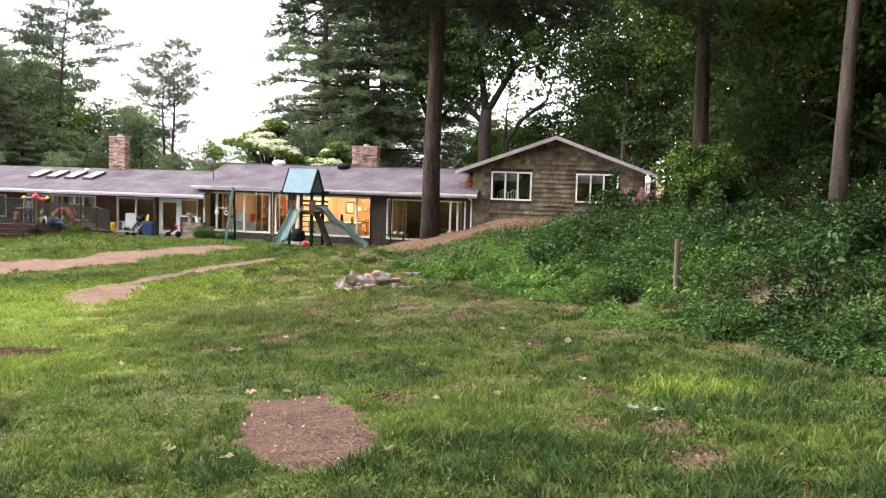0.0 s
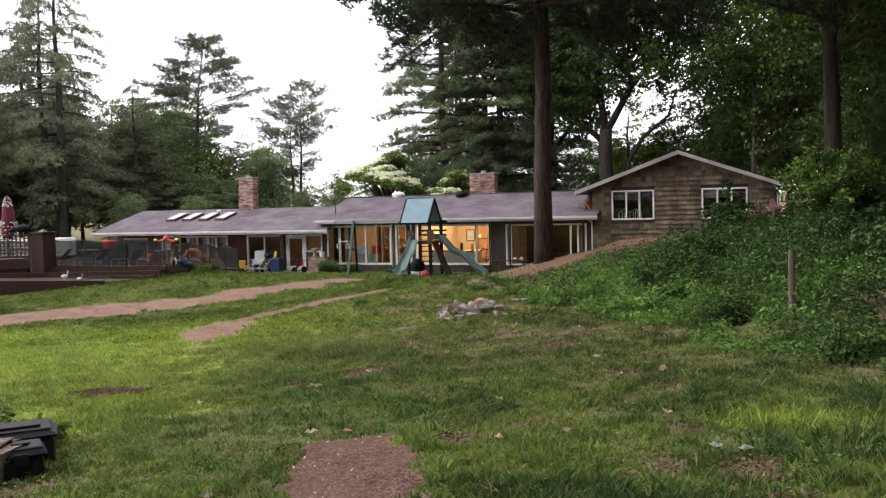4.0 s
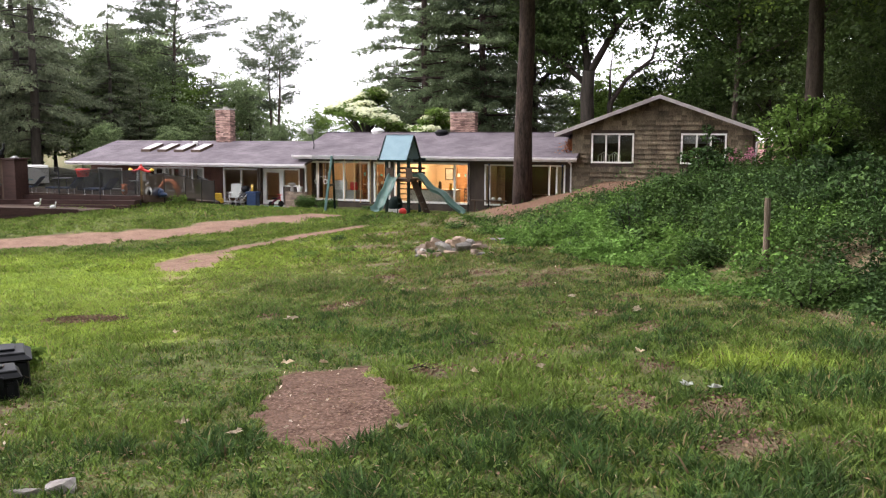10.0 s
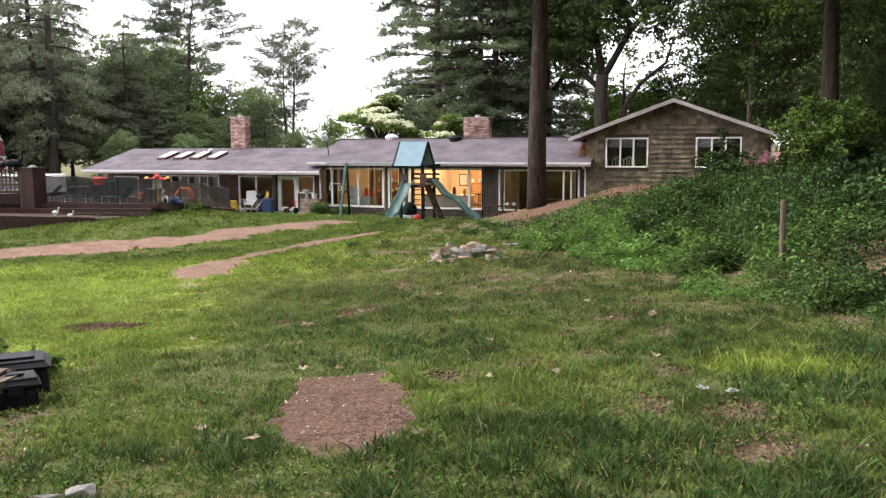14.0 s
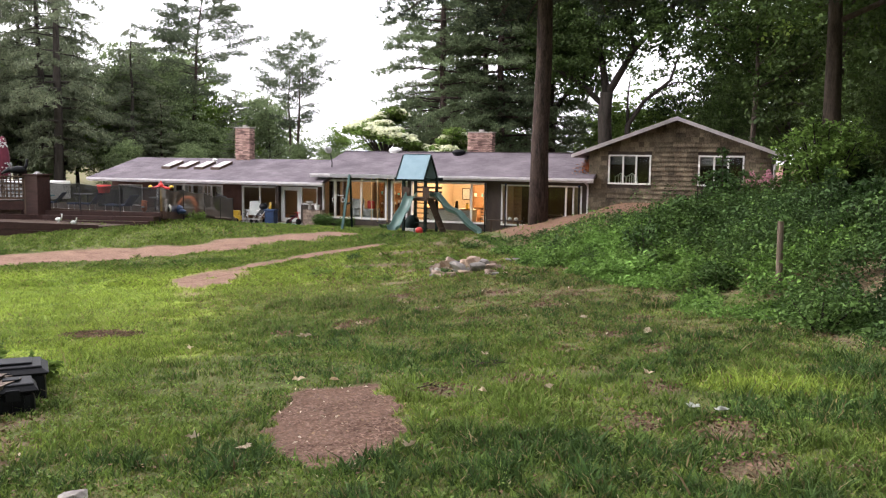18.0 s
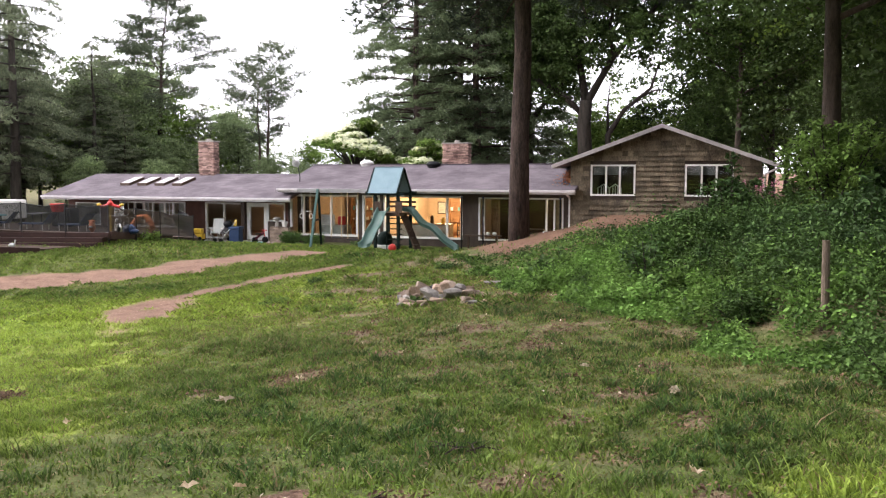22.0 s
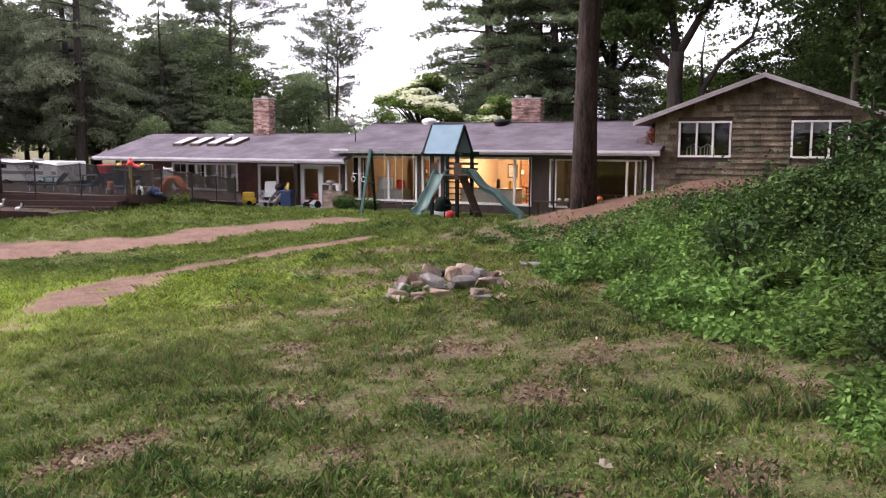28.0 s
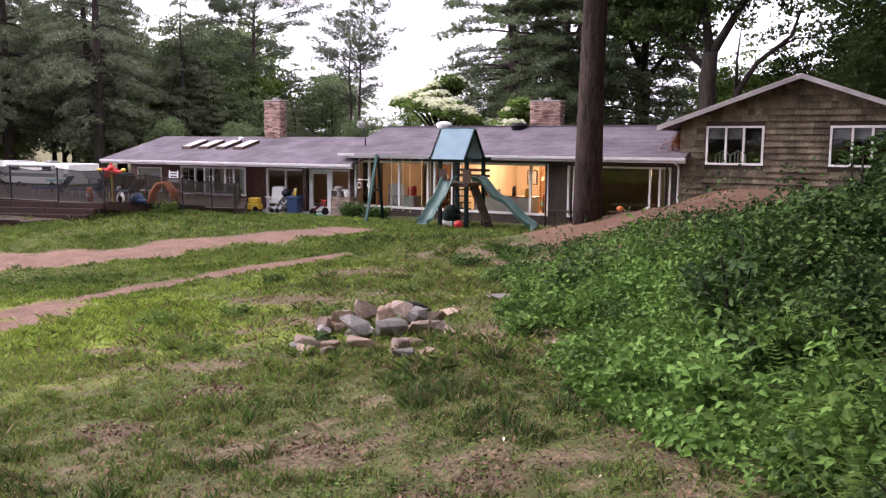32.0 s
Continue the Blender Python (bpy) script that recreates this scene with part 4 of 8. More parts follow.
def chimney(x0, x1, y0, y1, z0, z1, course, cap):
    ch = part("chimney", box(B(), x0 + 0.03, x1 - 0.03, y0 + 0.03, y1 - 0.03, z0, z1), M["mortar"], house, "rough stone chimney stack")
    r = random.Random(x0)
    z = z0
    count = 0
    while z < z1 - 0.03:
        h = min(course * r.uniform(0.7, 1.3), z1 - z)
        for side in range(1):
            x = x0 - r.uniform(0, 0.05)
            while x < x1 - 0.02:
                w = min(r.uniform(0.12, 0.38), x1 + r.uniform(0, 0.04) - x)
                if w > 0.05:
                    yy = y0 if side == 0 else y1
                    d = r.uniform(0.0, 0.055)
                    ob = part("stone", box(B(), x + 0.006, x + w - 0.006, yy - (d if side == 0 else 0.06), yy + (0.06 if side == 0 else d), z + 0.006, z + h - 0.006), M["brick"], ch)
                    count += 1
                x += w
        for side in range(2):
            y = y0 + 0.06
            while y < y1 - 0.08:
                w = min(r.uniform(0.14, 0.42), y1 - 0.06 - y)
                xx = x0 if side == 0 else x1
                d = r.uniform(0.0, 0.03)
                if w > 0.05:
                    part("stone", box(B(), xx - (d if side == 0 else 0.05), xx + (0.05 if side == 0 else d), y + 0.006, y + w - 0.006, z + 0.006, z + h - 0.006), M["brick"], ch)
                y += w
        z += h
    part("cap", box(B(), x0 - 0.04, x1 + 0.04, y0 - 0.04, y1 + 0.04, z1 + 0.0, z1 + cap), M["concrete"], ch)
    part("flue", rod(B(), ((x0 + x1) / 2, (y0 + y1) / 2, z1 + cap), ((x0 + x1) / 2, (y0 + y1) / 2, z1 + cap + 0.12), 0.15, 0.13, 12), M["concrete"], ch)


chimney(-20.98, -20.05, 2.9, 3.45, 2.9, 5.0, 0.075, 0.06)
chimney(-7.0, -5.72, 3.2, 3.75, 3.5, 4.75, 0.065, 0.05)


# ---- trees ----
def pine_meshes(h, clear, r, dia, material, bark, seed=1, step=0.75, per=(3, 5), gaps=0.12, rise=0.3, bend=0.25, flat=0.07, size=0.2, tufts=6, needles=6, lean=(0.0, 0.0), peak=0.3, hang=0.0):
    """Pine: tapering trunk, whorls of bending limbs, a flat fan of twigs on each, needle tufts along the twigs; hang lets the twigs droop."""
    g = np.random.default_rng(seed)
    rr = random.Random(seed)
    n = 10
    pts = [(lean[0] * (i / n) ** 1.5 + 0.1 * math.sin(i * 1.3 + seed), lean[1] * (i / n) ** 1.5 + 0.1 * math.cos(i * 1.7 + seed), h * i / n) for i in range(n + 1)]
    pts[0] = (0, 0, -0.3)
    rad = [dia / 2 * (1.15 if i == 0 else 1.0) * (1 - 0.94 * (i / n) ** 1.2) for i in range(n + 1)]
    tb = tube(B(), pts, rad, 12)
    limbs = B()
    C, A = [], []
    z = clear
    while z < h - 0.15:
        f = (z - clear) / (h - clear)
        prof = (0.3 + 0.7 * (f / peak) ** 0.7) if f < peak else ((1 - f) / (1 - peak)) ** 0.7
        turn = rr.uniform(0, 6.283)
        m_ = rr.randint(*per)
        for k in range(m_):
            if rr.random() < gaps:
                continue
            ang = turn + 6.283 * k / m_ + rr.uniform(-0.5, 0.5)
            L = r * max(0.1, prof) * rr.uniform(0.6, 1.1) + 0.2
            up = rise * (0.75 + 0.7 * f) + rr.uniform(-0.12, 0.12)
            i = min(n - 1, int(z / h * n))
            base = Vector(pts[i]).lerp(Vector(pts[i + 1]), z / h * n - i)
            base.z = z + rr.uniform(-0.15, 0.15)
            d = Vector((math.cos(ang), math.sin(ang), 0))
            sd = Vector((-d.y, d.x, 0))
            along = lambda u: base + d * (L * u) + sd * (0.05 * L * math.sin(3 * u + seed)) + Vector((0, 0, L * (up * u - bend * u * u)))
            br = max(0.014, rad[i] * 0.2 * (1 - 0.5 * f) + 0.006 * L)
            tube(limbs, [along(u) for u in (0, 0.35, 0.7, 1.0)], [br, br * 0.75, br * 0.45, br * 0.15], 5)
            nt = int(4 + 2.3 * L)
            for q in range(nt):
                u = 0.28 + 0.72 * (q + rr.random()) / nt
                s0 = along(u)
                side = sd * (1 if q % 2 else -1)
                tl = 0.34 * L * (1.12 - u) + rr.uniform(0.2, 0.45)
                td = (d * rr.uniform(0.45, 0.8) + side * rr.uniform(0.5, 0.9)).normalized()
                e = s0 + td * tl + Vector((0, 0, rr.uniform(-0.02, 0.12) * tl - hang * rr.uniform(0.5, 1.3)))
                mm = int(tufts * rr.uniform(0.8, 1.3) * (0.6 + 0.5 * tl))
                w = np.sqrt(g.random(mm)) if not hang else g.random(mm)
                P = np.array(s0) + (np.array(e) - np.array(s0)) * w[:, None] + g.normal(size=(mm, 3)) * [0.09, 0.09, flat]
                C.append(P)
                A.append(np.tile(np.array(td) * (0.8 if not hang else 0.3) + [0, 0, 0.35 if not hang else -0.9], (mm, 1)))
        z += step * rr.uniform(0.6, 1.4)
    C, A = np.concatenate(C), np.concatenate(A)
    C3 = np.repeat(C, needles, 0) + g.normal(size=(len(C) * needles, 3)) * [0.075, 0.075, 0.05]
    A3 = np.repeat(A, needles, 0) + g.normal(size=(len(C) * needles, 3)) * 0.55
    V, F = leaf_quads(C3, g.uniform(0.6, 1.3, len(C3)) * size, up=0.3, aspect=0.2, axis=A3 / np.linalg.norm(A3, axis=1)[:, None], fold=0.05)
    return tb, limbs, fast_mesh("crown", V, F, material), bark


def plant_tree(name, meshes, label, category="tree", at=(0, 0), group="", rz=0.0):
    tb, limbs, me, bark = meshes
    t = thing(name, label, category, (at[0], at[1], gz(*at)), group, rz=rz)
    part("trunk", tb, bark, t, "", True)
    part("branchwork", limbs, bark, t, "", True)["kind"] = "stuff"
    ob = new("crown", me)
    ob.parent = t
    return t


def again(tree, x, y, s=1.0, rz=0.0, z=None):
    """Another tree of the same growth, scaled and turned."""
    o = copy_thing(tree, pose(x, y, gz(x, y) if z is None else z, 0, 0, rz))
    o.scale = (s, s, s)
    return o


def leafy_meshes(h, clear, r, dia, material, bark, leaves=9000, size=0.22, seed=3, limbs_n=11, spread=0.8, fork=0.5, up=0.45):
    """Broadleaf tree: trunk, forked limbs and twigs, leaves in clumps round the twig ends."""
    g = np.random.default_rng(seed)
    rr = random.Random(seed)
    tb = B()
    n = 7
    pts = [(0.18 * math.sin(i * 0.9 + seed) * i / n, 0.18 * math.cos(i * 1.3 + seed) * i / n, h * 0.8 * i / n) for i in range(n + 1)]
    pts[0] = (0, 0, -0.3)
    rad = [dia / 2 * (1.3 if i == 0 else 1) * (1 - 0.85 * i / n) for i in range(n + 1)]
    tube(tb, pts, rad, 12)
    lb = B()
    ends = []
    for k in range(limbs_n):
        f = (k + 0.5) / limbs_n
        z = clear + (h * 0.78 - clear) * f
        i = min(n - 1, int(z / (h * 0.8) * n))
        base = Vector(pts[i]).lerp(Vector(pts[i + 1]), z / (h * 0.8) * n - i)
        ang = k * 2.4 + rr.uniform(-0.5, 0.5)
        L = r * rr.uniform(0.6, 1.0) * (1 - 0.5 * f)
        d = Vector((math.cos(ang), math.sin(ang), rr.uniform(0.1, 0.8)))
        mid = base + d * L * 0.5 + Vector((0, 0, 0.1 * L))
        end = base + d * L + Vector((rr.uniform(-.3, .3), rr.uniform(-.3, .3), 0.15 * L))
        br = max(0.03, rad[i] * 0.4)
        tube(lb, [base, mid, end], [br, br * 0.65, br * 0.2], 6)
        ends += [(end, 1.0), (mid, 0.6)]
        for j in range(3):
            s = base.lerp(end, rr.uniform(0.35, 0.9))
            e = s + Vector((rr.uniform(-1, 1), rr.uniform(-1, 1), rr.uniform(-0.2, 0.9))) * L * 0.45
            tube(lb, [s, s.lerp(e, 0.5) + Vector((0, 0, 0.08)), e], [br * 0.4, br * 0.28, br * 0.1], 5)
            ends.append((e, 0.9))
    ends.append((Vector(pts[-1]) + Vector((0, 0, h * 0.08)), 1.0))
    C = []
    sprays = 7
    per = max(20, leaves // len(ends))
    for e, w in ends:
        out = np.array([e.x, e.y, 0]) / (math.hypot(e.x, e.y) + 0.3)
        for q in range(sprays):
            c = np.array(e) + g.normal(size=3) * r * 0.17
            m = int(per * w / sprays)
            v = unit_of(g, m) * (g.random(m) ** 0.5)[:, None] * r * 0.2 * spread * rr.uniform(0.6, 1.35)
            along = v @ out
            v[:, 2] = v[:, 2] * 0.3 - 0.3 * along - 0.12 * np.abs(along)
            C.append(c + v)
    C = np.concatenate(C)
    V, F = leaf_quads(C, g.uniform(0.6, 1.3, len(C)) * size, up=up, aspect=0.7)
    return tb, lb, fast_mesh("crown", V, F, material), bark


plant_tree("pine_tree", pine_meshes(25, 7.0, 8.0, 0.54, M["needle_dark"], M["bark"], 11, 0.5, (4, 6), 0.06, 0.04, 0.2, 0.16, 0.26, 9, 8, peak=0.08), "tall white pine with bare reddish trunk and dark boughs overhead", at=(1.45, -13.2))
dense_pine = plant_tree("pine_tree", pine_meshes(23, 2.0, 5.2, 0.6, M["needle"], M["bark"], 5, 0.55, (3, 5), 0.06, 0.2, 0.28, 0.1, 0.24, 9, 7, peak=0.15), "dense dark pine behind the house", at=(-12.9, 14.2), group="pines behind the house")
for x, y, s, rz in ((-9.4, 15.5, 1.0, 120), (-12.5, 21, 1.05, 200), (-16.2, 25, 0.8, 20), (-9.0, 26, 1.0, 310)):
    again(dense_pine, x, y, s, rz)
plant_tree("pine_tree", pine_meshes(18.2, 8.6, 6.2, 0.46, M["needle_mid"], M["bark"], 9, 0.5, (3, 5), 0.22, 0.42, 0.2, 0.15, 0.21, 12, 7, (1.4, 0.0), 0.3), "leaning white pine with wide flat boughs against the sky", at=(-40.0, 23), group="pines behind the house")
twin = plant_tree("pine_tree", pine_meshes(13.0, 6.2, 3.6, 0.30, M["needle_mid"], M["bark"], 14, 0.55, (2, 4), 0.25, 0.7, 0.3, 0.15, 0.2, 8, 7, (0.5, 0.0), 0.4), "thin white pine with steep limbs and sparse flat boughs", at=(-28.8, 22), group="pines behind the house")
again(twin, -29.6, 22.4, 0.94, 150)
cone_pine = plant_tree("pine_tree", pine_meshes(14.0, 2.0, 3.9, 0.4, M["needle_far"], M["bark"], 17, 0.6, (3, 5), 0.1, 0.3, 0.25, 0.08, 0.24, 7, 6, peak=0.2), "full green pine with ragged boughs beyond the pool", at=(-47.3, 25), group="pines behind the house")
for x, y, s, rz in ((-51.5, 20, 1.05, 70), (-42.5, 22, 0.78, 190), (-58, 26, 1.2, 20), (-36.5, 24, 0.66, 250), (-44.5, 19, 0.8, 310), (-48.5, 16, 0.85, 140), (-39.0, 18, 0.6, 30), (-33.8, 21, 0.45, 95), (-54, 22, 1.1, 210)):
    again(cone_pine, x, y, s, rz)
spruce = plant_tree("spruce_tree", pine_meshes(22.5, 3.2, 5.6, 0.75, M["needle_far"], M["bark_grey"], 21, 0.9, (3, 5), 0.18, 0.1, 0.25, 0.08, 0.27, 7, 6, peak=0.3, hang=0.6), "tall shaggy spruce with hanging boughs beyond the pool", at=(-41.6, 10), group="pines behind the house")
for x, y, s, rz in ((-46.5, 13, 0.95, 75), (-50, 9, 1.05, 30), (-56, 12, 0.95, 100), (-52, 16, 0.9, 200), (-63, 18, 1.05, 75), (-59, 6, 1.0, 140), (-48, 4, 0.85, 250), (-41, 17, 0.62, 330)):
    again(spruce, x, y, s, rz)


def oak_meshes():
    """Open oak: stout trunk, three long crooked limbs, side twigs, loose leaf clumps with sky between."""
    g = np.random.default_rng(4)
    rr = random.Random(4)
    tb = tube(B(), [(0, 0, -0.3), (0.05, 0, 3), (-0.1, 0, 6.0), (0, 0, 7.4)], [0.55, 0.44, 0.4, 0.36], 12)
    lb = B()
    ends = []
    limbs = (([(0, 0, 7.2), (1.5, 0, 9.8), (3.9, 0.2, 12.6), (5.4, 0.6, 15.4)], 0.24), ([(-0.05, 0, 6.5), (-1.3, 0, 7.7), (-3.2, 0.3, 8.9), (-4.7, 0, 10.6)], 0.2),
             ([(0, 0, 7.2), (-0.4, 0.2, 9.5), (-1.0, 0, 11.6), (-0.8, 0.5, 15.8)], 0.26), ([(1.5, 0, 9.8), (1.4, -0.5, 11.5), (2.0, -1.0, 14.5)], 0.12), ([(-0.5, 0.2, 9.6), (-2.2, 1.0, 11.6), (-3.4, 1.2, 14.4)], 0.13))
    for pts, r in limbs:
        n = len(pts)
        tube(lb, pts, [r * (1 - 0.75 * k / (n - 1)) for k in range(n)], 8)
        for q in range(9):
            u = 0.3 + 0.7 * (q + rr.random()) / 9
            k = min(n - 2, int(u * (n - 1)))
            s = Vector(pts[k]).lerp(Vector(pts[k + 1]), u * (n - 1) - k)
            e = s + Vector((rr.uniform(-1, 1), rr.uniform(-1, 1), rr.uniform(-0.25, 0.9))) * rr.uniform(0.9, 2.0)
            tube(lb, [s, s.lerp(e, 0.5) + Vector((0, 0, 0.12)), e], [0.05, 0.035, 0.012], 5)
            if e.z > 8.6 or e.x < -2.0:
                ends += [e, s.lerp(e, 0.6)]
    C = []
    for e in ends:
        for q in range(9 if e.z > 11 else 5):
            m = 50
            c = np.array(e) + g.normal(size=3) * (1.1 if e.z > 11 else 0.6)
            C.append(c + unit_of(g, m) * (g.random(m) ** 0.4)[:, None] * [0.6, 0.6, 0.36] * g.uniform(0.7, 1.3))
    C = np.concatenate(C)
    V, F = leaf_quads(C, g.uniform(0.6, 1.3, len(C)) * 0.23, up=0.4, aspect=0.7)
    return tb, lb, fast_mesh("crown", V, F, M["leaf_wood"]), M["bark_grey"]


def unit_of(g, n):
    v = g.normal(size=(n, 3))
    return v / np.linalg.norm(v, axis=1)[:, None]


oak = plant_tree("oak_tree", oak_meshes(), "dark oak with long crooked limbs behind the roof", at=(-2.2, 14), group="broadleaf trees")
again(oak, -7.6, 21, 1.0, 150)
snag = thing("bare_tree", "leaning half bare tree behind the gable roof", "tree", (-1.0, 14.6, gz(-1, 14.6)))
part("trunk", tube(B(), [(0, 0, -0.2), (0, 0, 5.0), (0.9, 0, 6.4), (2.4, 0, 7.6), (2.9, 0, 9.2)], [0.2, 0.17, 0.13, 0.09, 0.03], 8), M["bark_grey"], snag, "", True)
part("limb", tube(B(), [(0, 0, 5.0), (-0.05, 0, 6.6), (0.1, 0, 8.2)], [0.1, 0.06, 0.02], 7), M["bark_grey"], snag, "", True)
part("limb", tube(B(), [(1.6, 0, 7.0), (2.6, 0.2, 7.5), (3.6, 0, 7.5)], [0.08, 0.05, 0.02], 7), M["bark_grey"], snag, "", True)
maple = plant_tree("maple_tree", leafy_meshes(19, 5.2, 6.0, 0.62, M["leaf_maple_lit"], M["bark_maple"], 52000, 0.17, 8, 15, 1.0), "tall maple over the bank, its lit leaves coloured brighter", at=(9.5, -9.2), group="broadleaf trees")
wood = plant_tree("woodland_tree", leafy_meshes(12, 1.2, 4.6, 0.35, M["leaf_wood"], M["bark_grey"], 18000, 0.23, 15, 13, 1.0), "leafy green woodland tree with full crown", at=(15, -12), group="broadleaf trees")
far_wood = plant_tree("woodland_tree", leafy_meshes(12, 1.0, 4.8, 0.35, M["leaf_far"], M["bark_grey"], 18000, 0.25, 25, 13, 1.0), "green woodland tree beyond the pool, haze in its leaf colour", at=(-42, 20), group="broadleaf trees")
pale = plant_tree("woodland_tree", leafy_meshes(9, 0.8, 4.0, 0.3, M["leaf_light"], M["bark_grey"], 11000, 0.24, 17, 11, 1.0), "pale green young woodland tree beyond the house", at=(-38.5, 24), group="broadleaf trees")
shade_maple = plant_tree("maple_tree", leafy_meshes(19, 5.6, 6.2, 0.36, M["leaf_maple_shaded"], M["bark_maple"], 30000, 0.22, 18, 15, 1.0), "tall maple in the woods, shade darkened into its leaves", at=(11.9, -19.2), group="broadleaf trees")
# maples out of view to the east, added to shade bank and lawn
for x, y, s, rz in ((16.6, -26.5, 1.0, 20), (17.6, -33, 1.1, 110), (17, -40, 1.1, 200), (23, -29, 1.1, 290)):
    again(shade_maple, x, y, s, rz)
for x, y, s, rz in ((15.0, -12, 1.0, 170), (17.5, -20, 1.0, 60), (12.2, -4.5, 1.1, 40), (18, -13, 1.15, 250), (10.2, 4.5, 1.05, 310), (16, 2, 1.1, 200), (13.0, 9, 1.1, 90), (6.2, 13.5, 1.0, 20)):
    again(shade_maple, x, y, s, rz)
for x, y, s, rz in ((12.2, -5.5, 0.42, 0), (14.5, -8.5, 0.5, 70), (17.2, -10, 0.55, 140), (20, -12, 0.6, 210), (12, 0.5, 0.5, 280), (16, -2, 0.6, 350), (23, -14, 0.7, 60), (19, -6, 1.1, 80), (14, -2, 1.05, 160), (22, 2, 1.2, 220), (12, 8, 1.1, 300), (17, 10, 1.2, 30), (8, 18, 1.15, 100), (26, -8, 1.2, 15), (4, 24, 1.1, 60), (18, -17, 0.9, 200), (22, -22, 1.0, 260)):
    again(wood, x, y, s, rz)
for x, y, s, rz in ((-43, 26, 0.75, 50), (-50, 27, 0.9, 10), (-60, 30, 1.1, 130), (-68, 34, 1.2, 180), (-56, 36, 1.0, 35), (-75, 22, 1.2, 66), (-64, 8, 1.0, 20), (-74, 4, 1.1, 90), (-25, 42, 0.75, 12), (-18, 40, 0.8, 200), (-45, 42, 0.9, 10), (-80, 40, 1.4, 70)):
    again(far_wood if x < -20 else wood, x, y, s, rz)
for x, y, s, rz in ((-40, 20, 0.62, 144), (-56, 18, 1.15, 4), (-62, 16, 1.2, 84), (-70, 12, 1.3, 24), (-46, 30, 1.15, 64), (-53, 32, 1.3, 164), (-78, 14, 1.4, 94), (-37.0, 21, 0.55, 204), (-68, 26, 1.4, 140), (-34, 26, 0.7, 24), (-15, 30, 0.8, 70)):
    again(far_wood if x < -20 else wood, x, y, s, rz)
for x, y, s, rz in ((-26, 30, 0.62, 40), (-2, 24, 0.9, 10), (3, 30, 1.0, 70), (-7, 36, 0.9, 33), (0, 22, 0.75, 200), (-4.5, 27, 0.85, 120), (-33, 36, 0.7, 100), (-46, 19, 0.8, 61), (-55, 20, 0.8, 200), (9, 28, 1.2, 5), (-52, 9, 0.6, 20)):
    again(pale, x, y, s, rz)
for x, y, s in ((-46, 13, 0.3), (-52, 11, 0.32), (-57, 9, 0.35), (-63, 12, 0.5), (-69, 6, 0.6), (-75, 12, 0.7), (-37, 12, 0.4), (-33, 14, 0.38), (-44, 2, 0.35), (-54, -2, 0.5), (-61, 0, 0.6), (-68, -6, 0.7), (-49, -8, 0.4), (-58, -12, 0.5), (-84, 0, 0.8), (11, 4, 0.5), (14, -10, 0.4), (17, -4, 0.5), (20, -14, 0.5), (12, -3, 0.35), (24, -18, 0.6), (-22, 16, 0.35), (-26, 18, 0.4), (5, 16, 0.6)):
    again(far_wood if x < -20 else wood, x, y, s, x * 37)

# unseen woods behind the walker, added to darken the window reflections
back_wood = plant_tree("woodland_tree", leafy_meshes(16, 1.4, 6.2, 0.45, M["leaf_wood"], M["bark_grey"], 5000, 0.6, 35, 13, 1.1), "unseen leafy tree behind the walker, for dark window reflections", at=(-40, -52), group="broadleaf trees")
for x, y, s, rz in [(-34.8 + 5.2 * k, -59 + 7 * (k % 2) - 2 * (k % 3), 1.05 + 0.08 * (k % 4), 67 * k) for k in range(15)] + [(30, -42, 1.1, 240), (34, -30, 1.1, 310)]:
    again(back_wood, x, y, s, rz)


def blossom(x, y, z, seed, r, n):
    g = np.random.default_rng(seed)
    t = thing("flowering_tree", "small tree covered in flat cream blossom sprays behind the roof", "tree", (x, y, gz(x, y)), "flowering trees")
    part("trunk", tube(B(), [(0, 0, -0.2), (0.1, 0, 1.8), (0, 0.1, z - 2.0)], [0.14, 0.11, 0.06], 8), M["bark_grey"], t, "", True)
    C, D = [], []
    for k in range(n):
        a = k * 2.4
        q = math.sqrt((k + 0.5) / n)
        e = Vector((math.cos(a) * r * q, math.sin(a) * r * 0.8 * q, z - 0.1 - 2.4 * ((k * 0.37) % 1) * (0.3 + 0.7 * q) - 0.7 * q * q))
        part("branch", tube(B(), [(0, 0, z * 0.45), (e.x * 0.5, e.y * 0.5, e.z * 0.8), tuple(e)], [0.06, 0.045, 0.02], 5), M["bark_grey"], t, "", True)
        m = 360 if k % 4 else 0
        P = np.array(e) + unit_of(g, m) * (g.random(m) ** 0.5)[:, None] * [0.62, 0.62, 0.2] * g.uniform(0.6, 1.3)
        C.append(P)
        D.append(np.array(e) + unit_of(g, 260) * (g.random(260) ** 0.5)[:, None] * [0.75, 0.75, 0.3] - [0, 0, 0.22])
    for nm, pts, m, s in (("blossom", np.concatenate(C), M["flower"], 0.17), ("leaves", np.concatenate(D), M["leaf_light"], 0.2)):
        V, F = leaf_quads(pts, g.uniform(0.6, 1.3, len(pts)) * s, up=0.6, aspect=0.75)
        ob = new(nm, fast_mesh(nm, V, F, m))
        ob.parent = t


blossom(-14.2, 8.5, 6.5, 31, 2.2, 34)
blossom(-10.1, 8.5, 5.3, 33, 1.35, 14)


